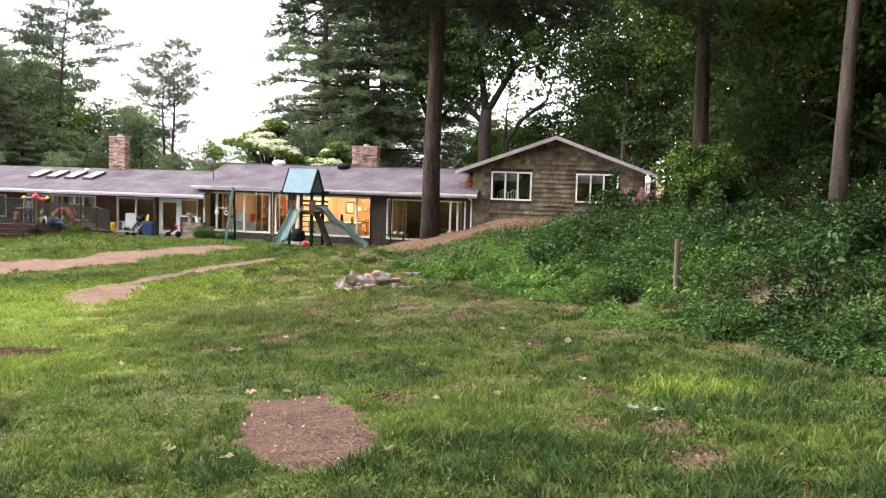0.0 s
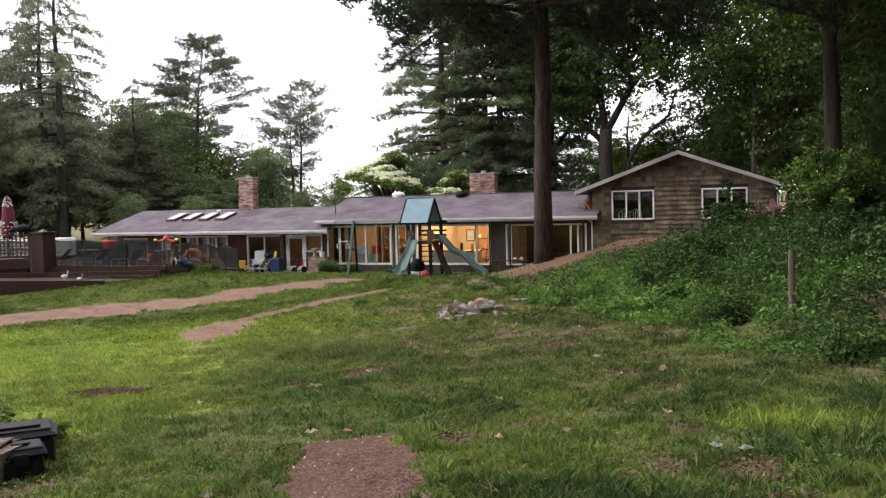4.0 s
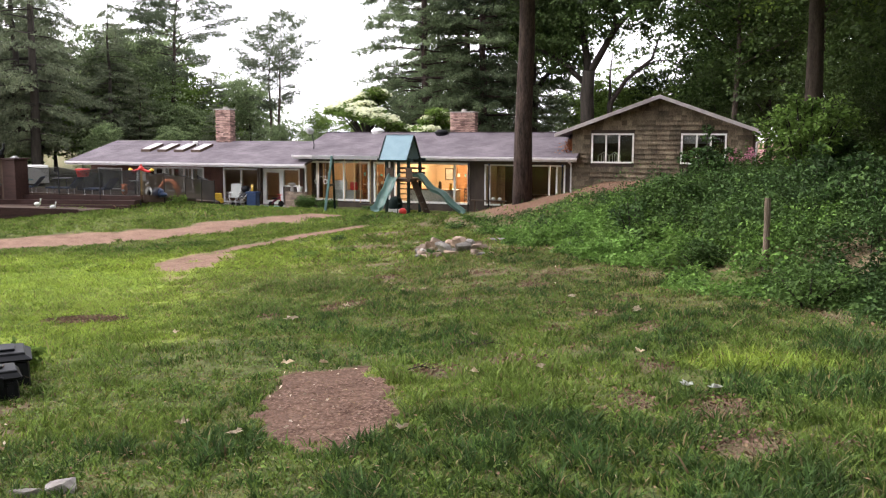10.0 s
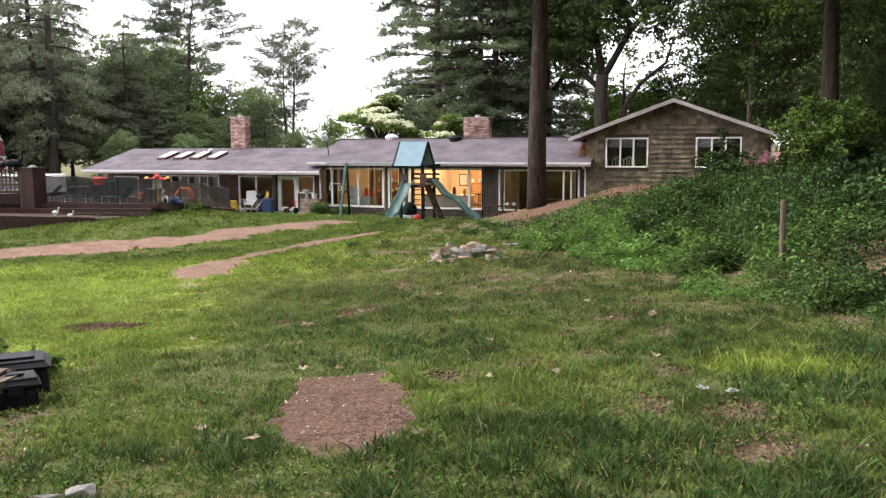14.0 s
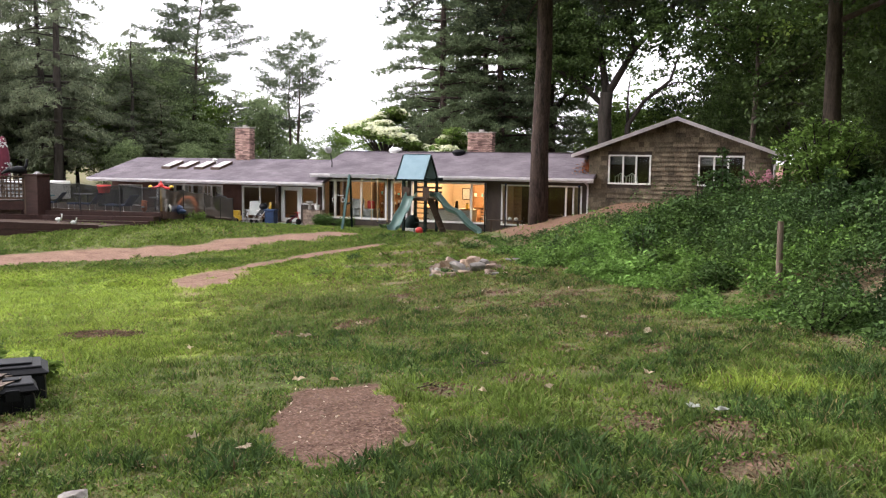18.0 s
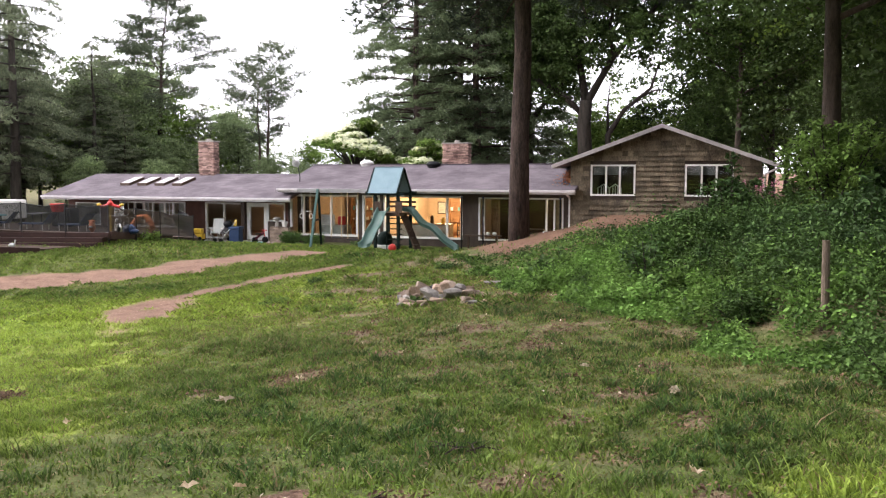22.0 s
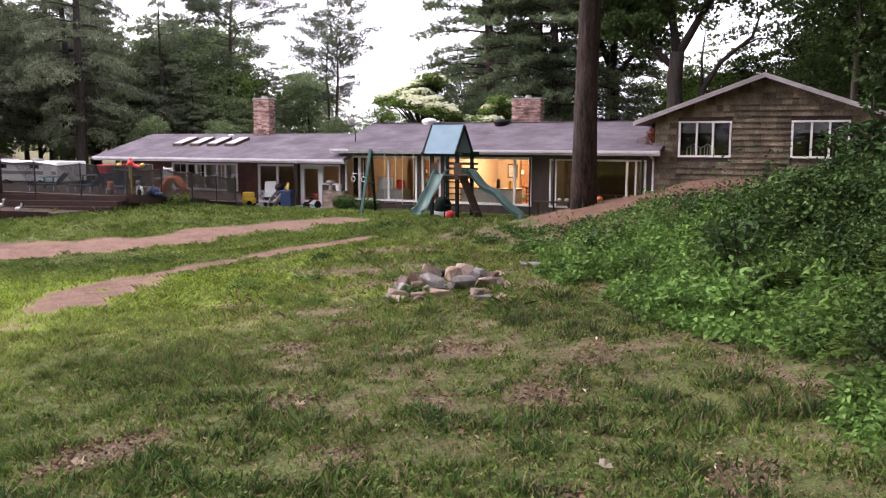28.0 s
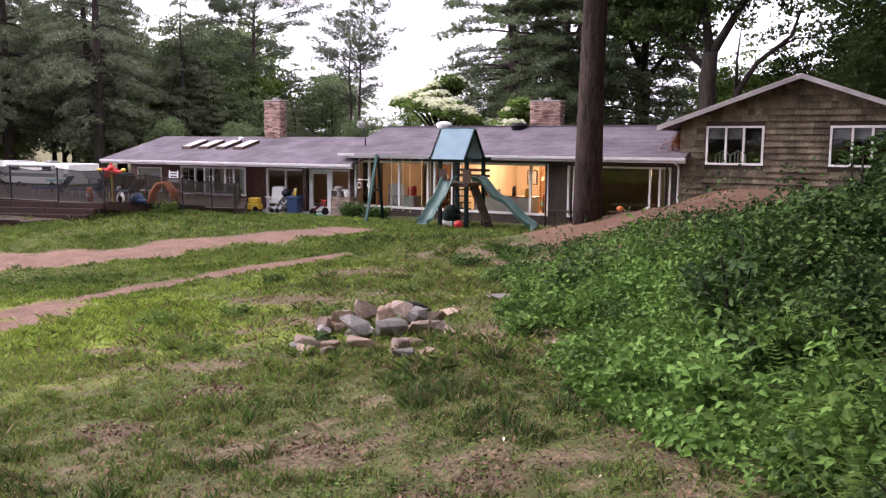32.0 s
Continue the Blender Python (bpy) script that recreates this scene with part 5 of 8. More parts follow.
# ---- play set ----
play = thing("play_set", "wooden play tower with green canopy, two slides and a swing beam", "play set", (0, 0, 0))
for x in (-7.5, -6.45):
    for y in (-3.5, -2.2):
        part("leg", box(B(), x - 0.06, x + 0.06, y - 0.06, y + 0.06, gz(x, y) - 0.05, 2.55, 0.008), M["dark_green"], play)
part("platform", box(B(), -7.6, -6.35, -3.6, -2.1, 1.55, 1.68), M["dark_wood"], play, "dark plank platform")
for y in (-3.58, -2.12):
    part("eave_board", box(B(), -7.9, -6.2, y - 0.05, y + 0.05, 2.42, 2.56), M["dark_green"], play)
part("roof_front", poly(B(), [(-7.75, -3.72, 2.5), (-6.45, -3.72, 2.5), (-6.45, -2.95, 3.58), (-7.75, -2.95, 3.58)], Vector((0, 0.03, 0.02))), M["tarp"], play, "faded blue-green canvas canopy slope")
part("roof_back", poly(B(), [(-7.75, -2.18, 2.5), (-6.45, -2.18, 2.5), (-6.45, -2.95, 3.58), (-7.75, -2.95, 3.58)], Vector((0, -0.03, 0.02))), M["tarp"], play)
for x0, x1 in ((-7.78, -7.78), (-6.42, -6.42)):
    bm = B()
    beam(bm, (x0, -3.7, 2.5), (x1, -2.95, 3.53), 0.05, 0.09)
    part("rafter", bm, M["dark_green"], play)
    part("rafter", beam(B(), (x0, -2.2, 2.5), (x1, -2.95, 3.53), 0.05, 0.09), M["dark_green"], play)
for x0, x1 in ((-7.5, -7.2), (-6.55, -6.25)):
    part("railing", box(B(), x0, x1, -3.58, -3.54, 1.7, 2.15), M["dark_wood"], play)
for z in (1.85, 2.05):
    part("rail", box(B(), -7.55, -6.2, -2.2, -2.15, z, z + 0.09), M["dark_wood"], play)
for k in range(6):
    part("rung", rod(B(), (-7.0, -3.45, 0.35 + 0.22 * k), (-6.3, -3.45, 0.35 + 0.22 * k), 0.02), M["dark_green"], play)
part("ladder_side", rod(B(), (-7.0, -3.45, gz(-7, -3.45) - 0.03), (-7.0, -3.45, 1.6), 0.025), M["dark_green"], play)
climb = part("climbing_ramp", beam(B(), (-5.6, -3.3, gz(-5.6, -3.3) - 0.05), (-6.4, -3.1, 1.62), 0.42, 0.05), M["deck_old"], play, "weathered climbing plank")
for k in range(5):
    u = (k + 0.5) / 5
    part("grip", beam(B(), (-5.6 - 0.8 * u - 0.05, -3.5 + 0.2 * u, 0.22 + 1.4 * u), (-5.6 - 0.8 * u - 0.05, -3.1 + 0.2 * u, 0.22 + 1.4 * u), 0.05, 0.05), M["dark_wood"], climb)


def slide(path, width, name, sidedir):
    """A wavy plastic chute with raised rolled sides, swept along the path."""
    n = 26
    P = [Vector(p) for p in path]
    bm = B()
    rows = []
    prof = [(-0.5, 0.17), (-0.47, 0.2), (-0.42, 0.17), (-0.38, 0.03), (0, 0), (0.38, 0.03), (0.42, 0.17), (0.47, 0.2), (0.5, 0.17)]
    for i in range(n + 1):
        u = i / n
        f = u * (len(P) - 1)
        k = min(len(P) - 2, int(f))
        a, b, t = P[k], P[k + 1], f - k
        p0, p3 = P[max(0, k - 1)], P[min(len(P) - 1, k + 2)]
        c = 0.5 * ((2 * a) + (b - p0) * t + (2 * p0 - 5 * a + 4 * b - p3) * t * t + (3 * a - p0 - 3 * b + p3) * t ** 3)
        rows.append([bm.verts.new(c + Vector(sidedir) * (x * width) + Vector((0, 0, z))) for x, z in prof])
    for u, v in zip(rows, rows[1:]):
        for k in range(len(prof) - 1):
            bm.faces.new((u[k], u[k + 1], v[k + 1], v[k]))
    bmesh.ops.solidify(bm, geom=bm.faces[:], thickness=0.015)
    return part(name, bm, M["slide"], play, "green wavy plastic slide", True)


g1 = gz(-8.5, -5.2)
slide([(-7.05, -3.5, 1.74), (-7.1, -3.75, 1.66), (-7.2, -4.05, 1.12), (-7.28, -4.35, 0.84), (-7.35, -4.65, g1 + 0.2), (-7.4, -4.95, g1 + 0.1)], 0.6, "slide", (0.97, -0.25, 0))
g2 = gz(-3.6, -3.2)
slide([(-6.4, -2.95, 1.72), (-6.05, -3.0, 1.66), (-5.55, -3.05, 1.15), (-5.05, -3.1, 0.95), (-4.55, -3.15, 0.5), (-4.0, -3.2, g2 + 0.05)], 0.6, "slide", (0.08, 1, 0))
part("swing_beam", beam(B(), (-11.5, -3.0, 2.58), (-7.5, -3.0, 2.58), 0.10, 0.14), M["grey"], play, "grey swing beam")
for y, m in ((-4.1, "faded_green"), (-1.9, "dark_green")):
    part("beam_leg", beam(B(), (-10.28 if y < -3 else -10.95, y, gz(-10.5, y) - 0.05), (-10.46, -3.0 - 0.05 * (y < -3), 2.62), 0.1, 0.1), M[m], play)
part("leg_brace", beam(B(), (-10.38, -3.5, 1.3), (-10.68, -2.5, 1.3), 0.06, 0.08), M["dark_green"], play)
for x0, x1, z in ((-9.85, -9.35, 0.55), (-9.05, -8.55, 0.5), (-8.2, -7.85, 0.9)):
    for x in (x0, x1):
        part("rope", rod(B(), (x, -3.0, z), (x, -3.0, 2.52), 0.014, n=6), M["rope"], play)
    part("swing_seat", box(B(), x0, x1, -3.1, -2.9, z - 0.03, z, 0.01), M["black"], play)
for x in (-11.31, -10.84):
    part("chain", rod(B(), (x, -3.0, 1.55), (x, -3.0, 2.52), 0.008, n=6), M["metal"], play)
    bm = B()
    for k in range(12):
        a, b = 2 * math.pi * k / 12, 2 * math.pi * (k + 1) / 12
        rod(bm, (x + 0.09 * math.cos(a), -3.0, 1.45 + 0.1 * math.sin(a)), (x + 0.09 * math.cos(b), -3.0, 1.45 + 0.1 * math.sin(b)), 0.014, n=6)
    part("ring", bm, M["white"], play, "white gym ring")
part("trapeze_bar", rod(B(), (-11.36, -3.0, 1.66), (-10.8, -3.0, 1.66), 0.009), M["metal"], play)

# toys under the tower
o = thing("toy_dome", "green plastic toy dome with a pale base", "toy", (-7.35, -2.9, gz(-7.35, -2.9)))
part("dome", ball(B(), (0, 0, 0.42), 0.34, 1, 1, 1.1, 3), M["dark_green"], o, "", True)
part("base", box(B(), -0.38, 0.38, -0.32, 0.32, 0, 0.22, 0.04), M["cloth"], o)
o = thing("play_ball", "red-orange play ball on the grass", "ball", (-6.62, -3.75, gz(-6.62, -3.75) + 0.15))
part("ball", ball(B(), (0, 0, 0), 0.17, sub=3), M["red"], o, "", True)


# ---- patio ----
patio = done("patio", box(B(), -20.5, -13.3, -1.6, WING_Y, -0.25, -0.015), M["concrete"])
tagged(patio, "grey concrete patio slab by the door", "patio", kind="structure")


def lawn_chair(x, y, rz, m="cloth"):
    t = thing("lawn_chair", "folding lawn chair with pale slatted fabric", "chair", (x, y, 0), "patio chairs", rz=rz)
    part("seat", box(B(), -0.26, 0.26, -0.25, 0.22, 0.40, 0.43), M[m], t)
    part("backrest", poly(B(), [(-0.26, 0.22, 0.42), (0.26, 0.22, 0.42), (0.26, 0.45, 1.08), (-0.26, 0.45, 1.08)], Vector((0, 0.02, 0))), M[m], t)
    for sx in (-0.27, 0.27):
        part("leg", rod(B(), (sx, -0.24, 0), (sx, 0.2, 0.62), 0.014), M["metal"], t)
        part("leg", rod(B(), (sx, 0.35, 0), (sx, -0.25, 0.62), 0.014), M["metal"], t)
        part("arm", box(B(), sx - 0.025, sx + 0.025, -0.25, 0.3, 0.61, 0.64), M["white"], t)


lawn_chair(-17.4, -0.7, 20)
lawn_chair(-17.9, -0.2, -10, "grey")
o = thing("toy_car", "yellow plastic ride-on toy truck", "toy", (-18.35, -1.1, 0), rz=15)
part("body", box(B(), -0.42, 0.42, -0.22, 0.22, 0.1, 0.36, 0.05), M["yellow"], o)
part("cab", box(B(), -0.1, 0.36, -0.2, 0.2, 0.36, 0.62, 0.06), M["yellow"], o)
for x in (-0.28, 0.28):
    for y in (-0.24, 0.24):
        part("wheel", rod(B(), (x, y - 0.04, 0.12), (x, y + 0.04, 0.12), 0.12, n=14), M["black"], o)
o = thing("stroller", "black folding stroller parked on the patio", "stroller", (-16.8, -0.9, 0), rz=-20)
part("seat", poly(B(), [(-0.2, -0.15, 0.4), (0.2, -0.15, 0.4), (0.2, 0.3, 0.85), (-0.2, 0.3, 0.85)], Vector((0, 0.06, -0.02))), M["black"], o)
part("hood", ball(B(), (0, 0.2, 0.85), 0.26, 1, 0.8, 0.7), M["black"], o, "", True)
for sx in (-0.24, 0.24):
    part("frame_tube", rod(B(), (sx, -0.4, 0.1), (sx, 0.55, 1.05), 0.014), M["metal"], o)
    part("frame_tube", rod(B(), (sx, 0.4, 0.1), (sx, -0.2, 0.5), 0.014), M["metal"], o)
    for y in (-0.4, 0.4):
        part("wheel", rod(B(), (sx - 0.02, y, 0.1), (sx + 0.02, y, 0.1), 0.1, n=14), M["black"], o)
o = thing("storage_bin", "dark blue plastic storage bin", "bin", (-16.25, -0.75, 0), rz=8)
part("body", box(B(), -0.26, 0.26, -0.24, 0.24, 0.0, 0.62, 0.04), M["blue"], o)
part("lid", box(B(), -0.29, 0.29, -0.27, 0.27, 0.62, 0.74, 0.03), M["blue"], o)
o = thing("yellow_board", "upright yellow plastic sled leaning", "sled", (-16.62, -0.5, 0), rz=0)
part("board", poly(B(), [(-0.07, 0, 0.0), (0.07, 0, 0.0), (0.12, 0.2, 1.05), (-0.02, 0.2, 1.05)], Vector((0, 0.04, 0))), M["yellow"], o)
o = thing("toddler_bike", "small red and black ride-on bike by the steps", "bike", (-14.65, -1.15, 0), rz=70)
for x in (-0.3, 0.3):
    bm = B()
    bmesh.ops.create_cone(bm, cap_ends=True, segments=16, radius1=0.16, radius2=0.16, depth=0.06, matrix=Matrix.Translation((x, 0, 0.16)) @ pose(0, 0, 0, 90))
    part("wheel", bm, M["black"], o)
part("frame", tube(B(), [(-0.3, 0, 0.2), (0, 0, 0.4), (0.22, 0, 0.5)], [0.05, 0.06, 0.05]), M["maroon"], o)
part("saddle", box(B(), -0.22, 0.02, -0.08, 0.08, 0.42, 0.5, 0.03), M["black"], o)
part("handlebar", rod(rod(B(), (0.3, 0, 0.16), (0.24, 0, 0.62), 0.02), (0.24, -0.2, 0.62), (0.24, 0.2, 0.62), 0.018), M["red"], o)
o = thing("door_mat", "turquoise mat on the patio step", "mat", (-15.35, -0.7, -0.013), rz=0)
part("mat", box(B(), -0.5, 0.5, -0.3, 0.3, 0, 0.025, 0.008), M["teal"], o)


def stone_pier(x, y, w, d, h, label):
    """A small pier of stacked flat stones."""
    t = thing("stone_planter", label, "planter", (x, y, -0.05))
    core = part("core", box(B(), -w / 2 + 0.03, w / 2 - 0.03, -d / 2 + 0.03, d / 2 - 0.03, 0, h - 0.02), M["mortar"], t)
    r = random.Random(x)
    z = 0
    while z < h - 0.03:
        hh = min(r.uniform(0.07, 0.13), h - z)
        a = -w / 2
        while a < w / 2 - 0.03:
            ww = min(r.uniform(0.15, 0.35), w / 2 - a)
            part("stone", box(B(), a + 0.006, a + ww - 0.006, -d / 2 - r.uniform(0, 0.02), -d / 2 + 0.1, z + 0.005, z + hh - 0.005), M["stone"], t)
            a += ww
        a = -d / 2 + 0.1
        while a < d / 2 - 0.03:
            ww = min(r.uniform(0.15, 0.35), d / 2 - a)
            for xx in (-w / 2, w / 2):
                part("stone", box(B(), xx - 0.05, xx + 0.05, a + 0.006, a + ww - 0.006, z + 0.005, z + hh - 0.005), M["stone"], t)
            a += ww
        z += hh
    return t


stone_pier(-13.95, -0.35, 1.0, 0.5, 0.82, "stacked stone planter wall beside the door")
stone_pier(-19.1, -1.25, 0.6, 0.5, 0.65, "stacked stone pier with a leafy plant on top")
o = thing("mushroom_lantern", "grey stone lantern with a domed cap", "lantern", (-14.2, -0.35, 0.77))
part("stem", rod(B(), (0, 0, 0), (0, 0, 0.34), 0.1, 0.06, 10), M["concrete"], o)
part("cap", ball(B(), (0, 0, 0.36), 0.2, 1, 1, 0.5), M["concrete"], o, "", True)
o = thing("flower_pot", "pale ceramic pot on the planter wall", "pot", (-13.75, -0.38, 0.77))
part("pot", rod(B(), (0, 0, 0), (0, 0, 0.24), 0.11, 0.15, 14), M["white"], o)


def shrub(name, x, y, r, h, material, label, leaves=900, size=0.09, seed=1, z=None, group="", stems=7, category="shrub"):
    """A bush: several bent stems and leaves in uneven clumps."""
    g = np.random.default_rng(seed)
    t = thing(name, label, category, (x, y, gz(x, y) if z is None else z), group)
    C = []
    for k in range(stems):
        a = k * 2.4 + g.random()
        q = r * math.sqrt(g.random()) * 0.75
        top = (q * math.cos(a), q * math.sin(a), h * (0.55 + 0.42 * g.random()) * (1 - 0.35 * (q / r) ** 2))
        part("stem", tube(B(), [(0.12 * q * math.cos(a), 0.12 * q * math.sin(a), -0.05), (0.6 * top[0], 0.6 * top[1], top[2] * 0.5), top], [0.012 + 0.01 * h, 0.01 + 0.006 * h, 0.004], 5), M["bark_grey"], t)
        for j in range(4):
            f = 0.25 + 0.75 * (j + g.random() * 0.6) / 3.6
            c = np.array([top[0] * f ** 0.6, top[1] * f ** 0.6, top[2] * f])
            m = leaves // (stems * 4)
            v = unit_g(g, m)
            rad = r * (0.30 + 0.2 * g.random()) * (1.1 - 0.35 * f)
            C.append(c + v * (g.random(m) ** 0.45)[:, None] * [rad, rad, rad * 0.7])
    C = np.concatenate(C)
    C[:, 2] = np.maximum(C[:, 2], 0.02)
    V, F = leaf_quads(C, g.uniform(0.6, 1.35, len(C)) * size, up=0.55, aspect=0.6)
    ob = new("foliage", fast_mesh("foliage", V, F, material))
    ob.parent = t
    return t


def unit_g(g, n):
    v = g.normal(size=(n, 3))
    return v / np.linalg.norm(v, axis=1)[:, None]


shrub("shrub", -13.1, -1.0, 0.75, 0.62, M["leaf_bank"], "low green hedge shrub below the window", 4200, 0.07, 41, 0, stems=12)
shrub("shrub", -11.9, -0.9, 0.7, 0.5, M["leaf_bank"], "low green hedge shrub below the window", 3600, 0.07, 42, 0, stems=12)
shrub("shrub", -9.9, -0.5, 0.35, 0.25, M["leaf_bank"], "low green plant at the wall foot", 350, 0.07, 43, 0)
shrub("potted_plant", -19.1, -1.25, 0.36, 0.5, M["leaf_light"], "leafy plant on the stone pier", 800, 0.08, 44, 0.6)
shrub("shrub", -12.6, -11.4, 0.55, 0.4, M["leaf_light"], "weedy plants at the pool fence", 600, 0.07, 45)

# ---- pool deck, fence and toys ----
mesh_net = bpy.data.materials.new("black_mesh_net")
mesh_net.use_nodes = True
nt = mesh_net.node_tree
tr_ = nt.nodes.new("ShaderNodeBsdfTransparent")
mx_ = nt.nodes.new("ShaderNodeMixShader")
mx_.inputs[0].default_value = 0.8
nt.links.new(tr_.outputs[0], mx_.inputs[1])
nt.links.new(nt.nodes["Principled BSDF"].outputs[0], mx_.inputs[2])
nt.nodes["Principled BSDF"].inputs["Base Color"].default_value = (0.015, 0.015, 0.016, 1)
nt.links.new(mx_.outputs[0], nt.nodes["Material Output"].inputs[0])

PD = 0.52


def pz(y):
    """The pool surround climbs towards the front border."""
    return PD + 0.095 * max(0.0, -5 - y)


deck = done("pool_deck", poly(B(), [(-15.3, -5.0, PD), (-38, -5.0, PD), (-38, 0.4, PD), (-19.9, 0.4, PD)], Vector((0, 0, -0.6))), M["deck_old"])
tagged(deck, "brown plank pool surround behind the fence", "pool deck", kind="structure")
deck = done("pool_deck_front", poly(B(), [(-15.3, -5.004, PD), (-12.3, -14.0, pz(-14)), (-16.6, -15.3, pz(-15.3)), (-38, -10, pz(-10)), (-38, -5.004, PD)], Vector((0, 0, -0.5))), M["deck_old"])
tagged(deck, "brown plank pool surround climbing to the timber border", "pool deck", kind="structure")
edge = thing("deck_border", "stepped red-brown timber border of the pool deck", "border")
for k, (z0, z1, off) in enumerate(((1.28, 1.42, 0.0), (1.13, 1.27, 0.22), (0.98, 1.12, 0.44))):
    n = 4
    for i in range(n):
        a, b = i / n, (i + 1) / n
        p = lambda u: (-11.9 - 5.6 * u - 0.3 * off, -14.2 - off - (1.6 + 0.8 * off) * u)
        (x0, y0), (x1, y1) = p(a), p(b - 0.004)
        part("board", beam(B(), (x0, y0, (z0 + z1) / 2), (x1, y1, (z0 + z1) / 2), 0.22 if k else 0.1, z1 - z0), M["deck"], edge)
for (x0, y0), (x1, y1) in (((-11.95, -14.1), (-12.9, -11.6)), ((-12.95, -11.5), (-14.2, -8.2))):
    part("board", beam(B(), (x0, y0, pz(y0) - 0.05), (x1, y1, pz(y1) - 0.05), 0.1, 0.24), M["deck"], edge)
for (x0, y0, z0), (x1, y1, z1) in (((-12.97, -16.0, 1.04), (-15.42, -18.0, 1.2)), ((-15.43, -18.01, 1.2), (-18.2, -20.3, 1.22))):
    part("board", beam(B(), (x0, y0, z0 - 0.11), (x1, y1, z1 - 0.11), 0.14, 0.24), M["deck"], edge)
    part("board", beam(B(), (x0 + 0.02, y0 - 0.02, z0 - 0.4), (x1 + 0.02, y1 - 0.02, z1 - 0.4), 0.12, 0.32), M["deck"], edge)
part("ledge", poly(B(), [(-12.9, -15.9, 1.0), (-15.4, -17.9, 1.16), (-17.6, -16.8, 1.18), (-12.6, -14.9, 1.02)], Vector((0, 0, -0.08))), M["deck_old"], edge)
fence = thing("pool_fence", "black mesh pool safety fence on thin posts", "fence")
pts = [(-14.8, -6.0), (-14.0, -8.0), (-13.2, -10.1), (-12.6, -12.1), (-12.1, -14.0), (-13.5, -14.4), (-14.9, -14.85), (-16.3, -15.25), (-18.5, -15.0), (-21, -14.4)]
for k, ((x0, y0), (x1, y1)) in enumerate(zip(pts, pts[1:])):
    z0, z1 = pz(y0), pz(y1)
    part("post", rod(B(), (x0, y0, z0 - 0.3), (x0, y0, z0 + 0.94), 0.022), M["mesh"], fence)
    mid = ((x0 + x1) / 2, (y0 + y1) / 2, (z0 + z1) / 2)
    sag = 0.05 + 0.04 * (k % 2)
    bm = B()
    v = [bm.verts.new(p) for p in ((x0, y0, z0 + 0.02), (mid[0], mid[1], mid[2] + 0.02), (x1, y1, z1 + 0.02), (x1, y1, z1 + 0.9), (mid[0], mid[1] + 0.03, mid[2] + 0.9 - sag), (x0, y0, z0 + 0.9))]
    bm.faces.new((v[0], v[1], v[4], v[5]))
    bm.faces.new((v[1], v[2], v[3], v[4]))
    bmesh.ops.solidify(bm, geom=bm.faces[:], thickness=0.004)
    part("net_panel", bm, mesh_net, fence, "see-through black net")
    part("top_band", tube(B(), [(x0, y0, z0 + 0.91), (mid[0], mid[1] + 0.03, mid[2] + 0.91 - sag), (x1, y1, z1 + 0.91)], [0.012] * 3, 5), M["mesh"], fence)
part("post", rod(B(), (*pts[-1], pz(pts[-1][1]) - 0.05), (*pts[-1], pz(pts[-1][1]) + 0.94), 0.022), M["mesh"], fence)
for k, ((x0, y0), (x1, y1)) in enumerate((((-14.8, -6.0), (-17.7, -2.6)), ((-17.7, -2.6), (-20.4, 0.3)))):
    part("net_panel", beam(B(), (x0, y0, PD + 0.45), (x1, y1, PD + 0.45), 0.004, 0.9), mesh_net, fence)
    part("post", rod(B(), (x1, y1, PD - 0.3), (x1, y1, PD + 0.94), 0.022), M["mesh"], fence)

o = thing("water_toy", "toy sprinkler post with red hub and yellow arms", "toy", (-12.62, -13.3, pz(-13.3)), rz=10)
o.scale = (0.52, 0.52, 0.52)
part("base", rod(B(), (0, 0, 0), (0, 0, 0.08), 0.5, 0.42, 16), M["white"], o)
part("post", rod(B(), (0, 0, 0.08), (0, 0, 1.85), 0.05), M["yellow"], o)
part("hub", ball(B(), (0, 0, 1.95), 0.2, 1, 1, 0.9), M["red"], o, "", True)
part("finial", rod(B(), (0, 0, 2.08), (0, 0, 2.25), 0.1, 0.05), M["red"], o)
for s in (-1, 1):
    part("arm", tube(B(), [(0.1 * s, 0, 1.9), (0.4 * s, 0, 1.78), (0.65 * s, 0, 1.75), (0.75 * s, 0, 1.85)], [0.1, 0.09, 0.08, 0.09], 8), M["red"], o)
    part("arm_tip", ball(B(), (0.8 * s, 0, 1.86), 0.13, 1.2, 1, 0.8), M["yellow"], o, "", True)
o = thing("float_toy", "orange upright pool float figure", "toy", (-13.0, -13.75, pz(-13.75)))
o.scale = (0.5, 0.5, 0.5)
part("body", ball(B(), (0, 0, 0.45), 0.24, 1, 0.8, 1.7), M["orange"], o, "", True)
part("fin", ball(B(), (0, 0, 0.8), 0.14, 2.2, 0.6, 0.7), M["orange"], o, "", True)
part("stripe", ball(B(), (0, -0.12, 0.42), 0.16, 1.0, 0.8, 0.6), M["white"], o, "", True)
o = thing("float_toy", "white and black pool float", "toy", (-12.35, -13.25, pz(-13.25)))
o.scale = (0.55, 0.55, 0.55)
part("body", ball(B(), (0, 0, 0.35), 0.24, 0.9, 0.8, 1.4), M["white"], o, "", True)
part("head", ball(B(), (-0.08, 0, 0.82), 0.14, 1, 1, 1), M["white"], o, "", True)
part("mark", ball(B(), (0.1, -0.12, 0.3), 0.15, 0.8, 0.7, 1.2), M["black"], o, "", True)
o = thing("pool_toys", "blue folded pool float heap", "toy", (-12.55, -12.5, pz(-12.5)))
o.scale = (0.6, 0.6, 0.6)
part("float", ball(B(), (0, 0, 0.3), 0.4, 1.0, 0.8, 0.8), M["blue"], o, "", True)
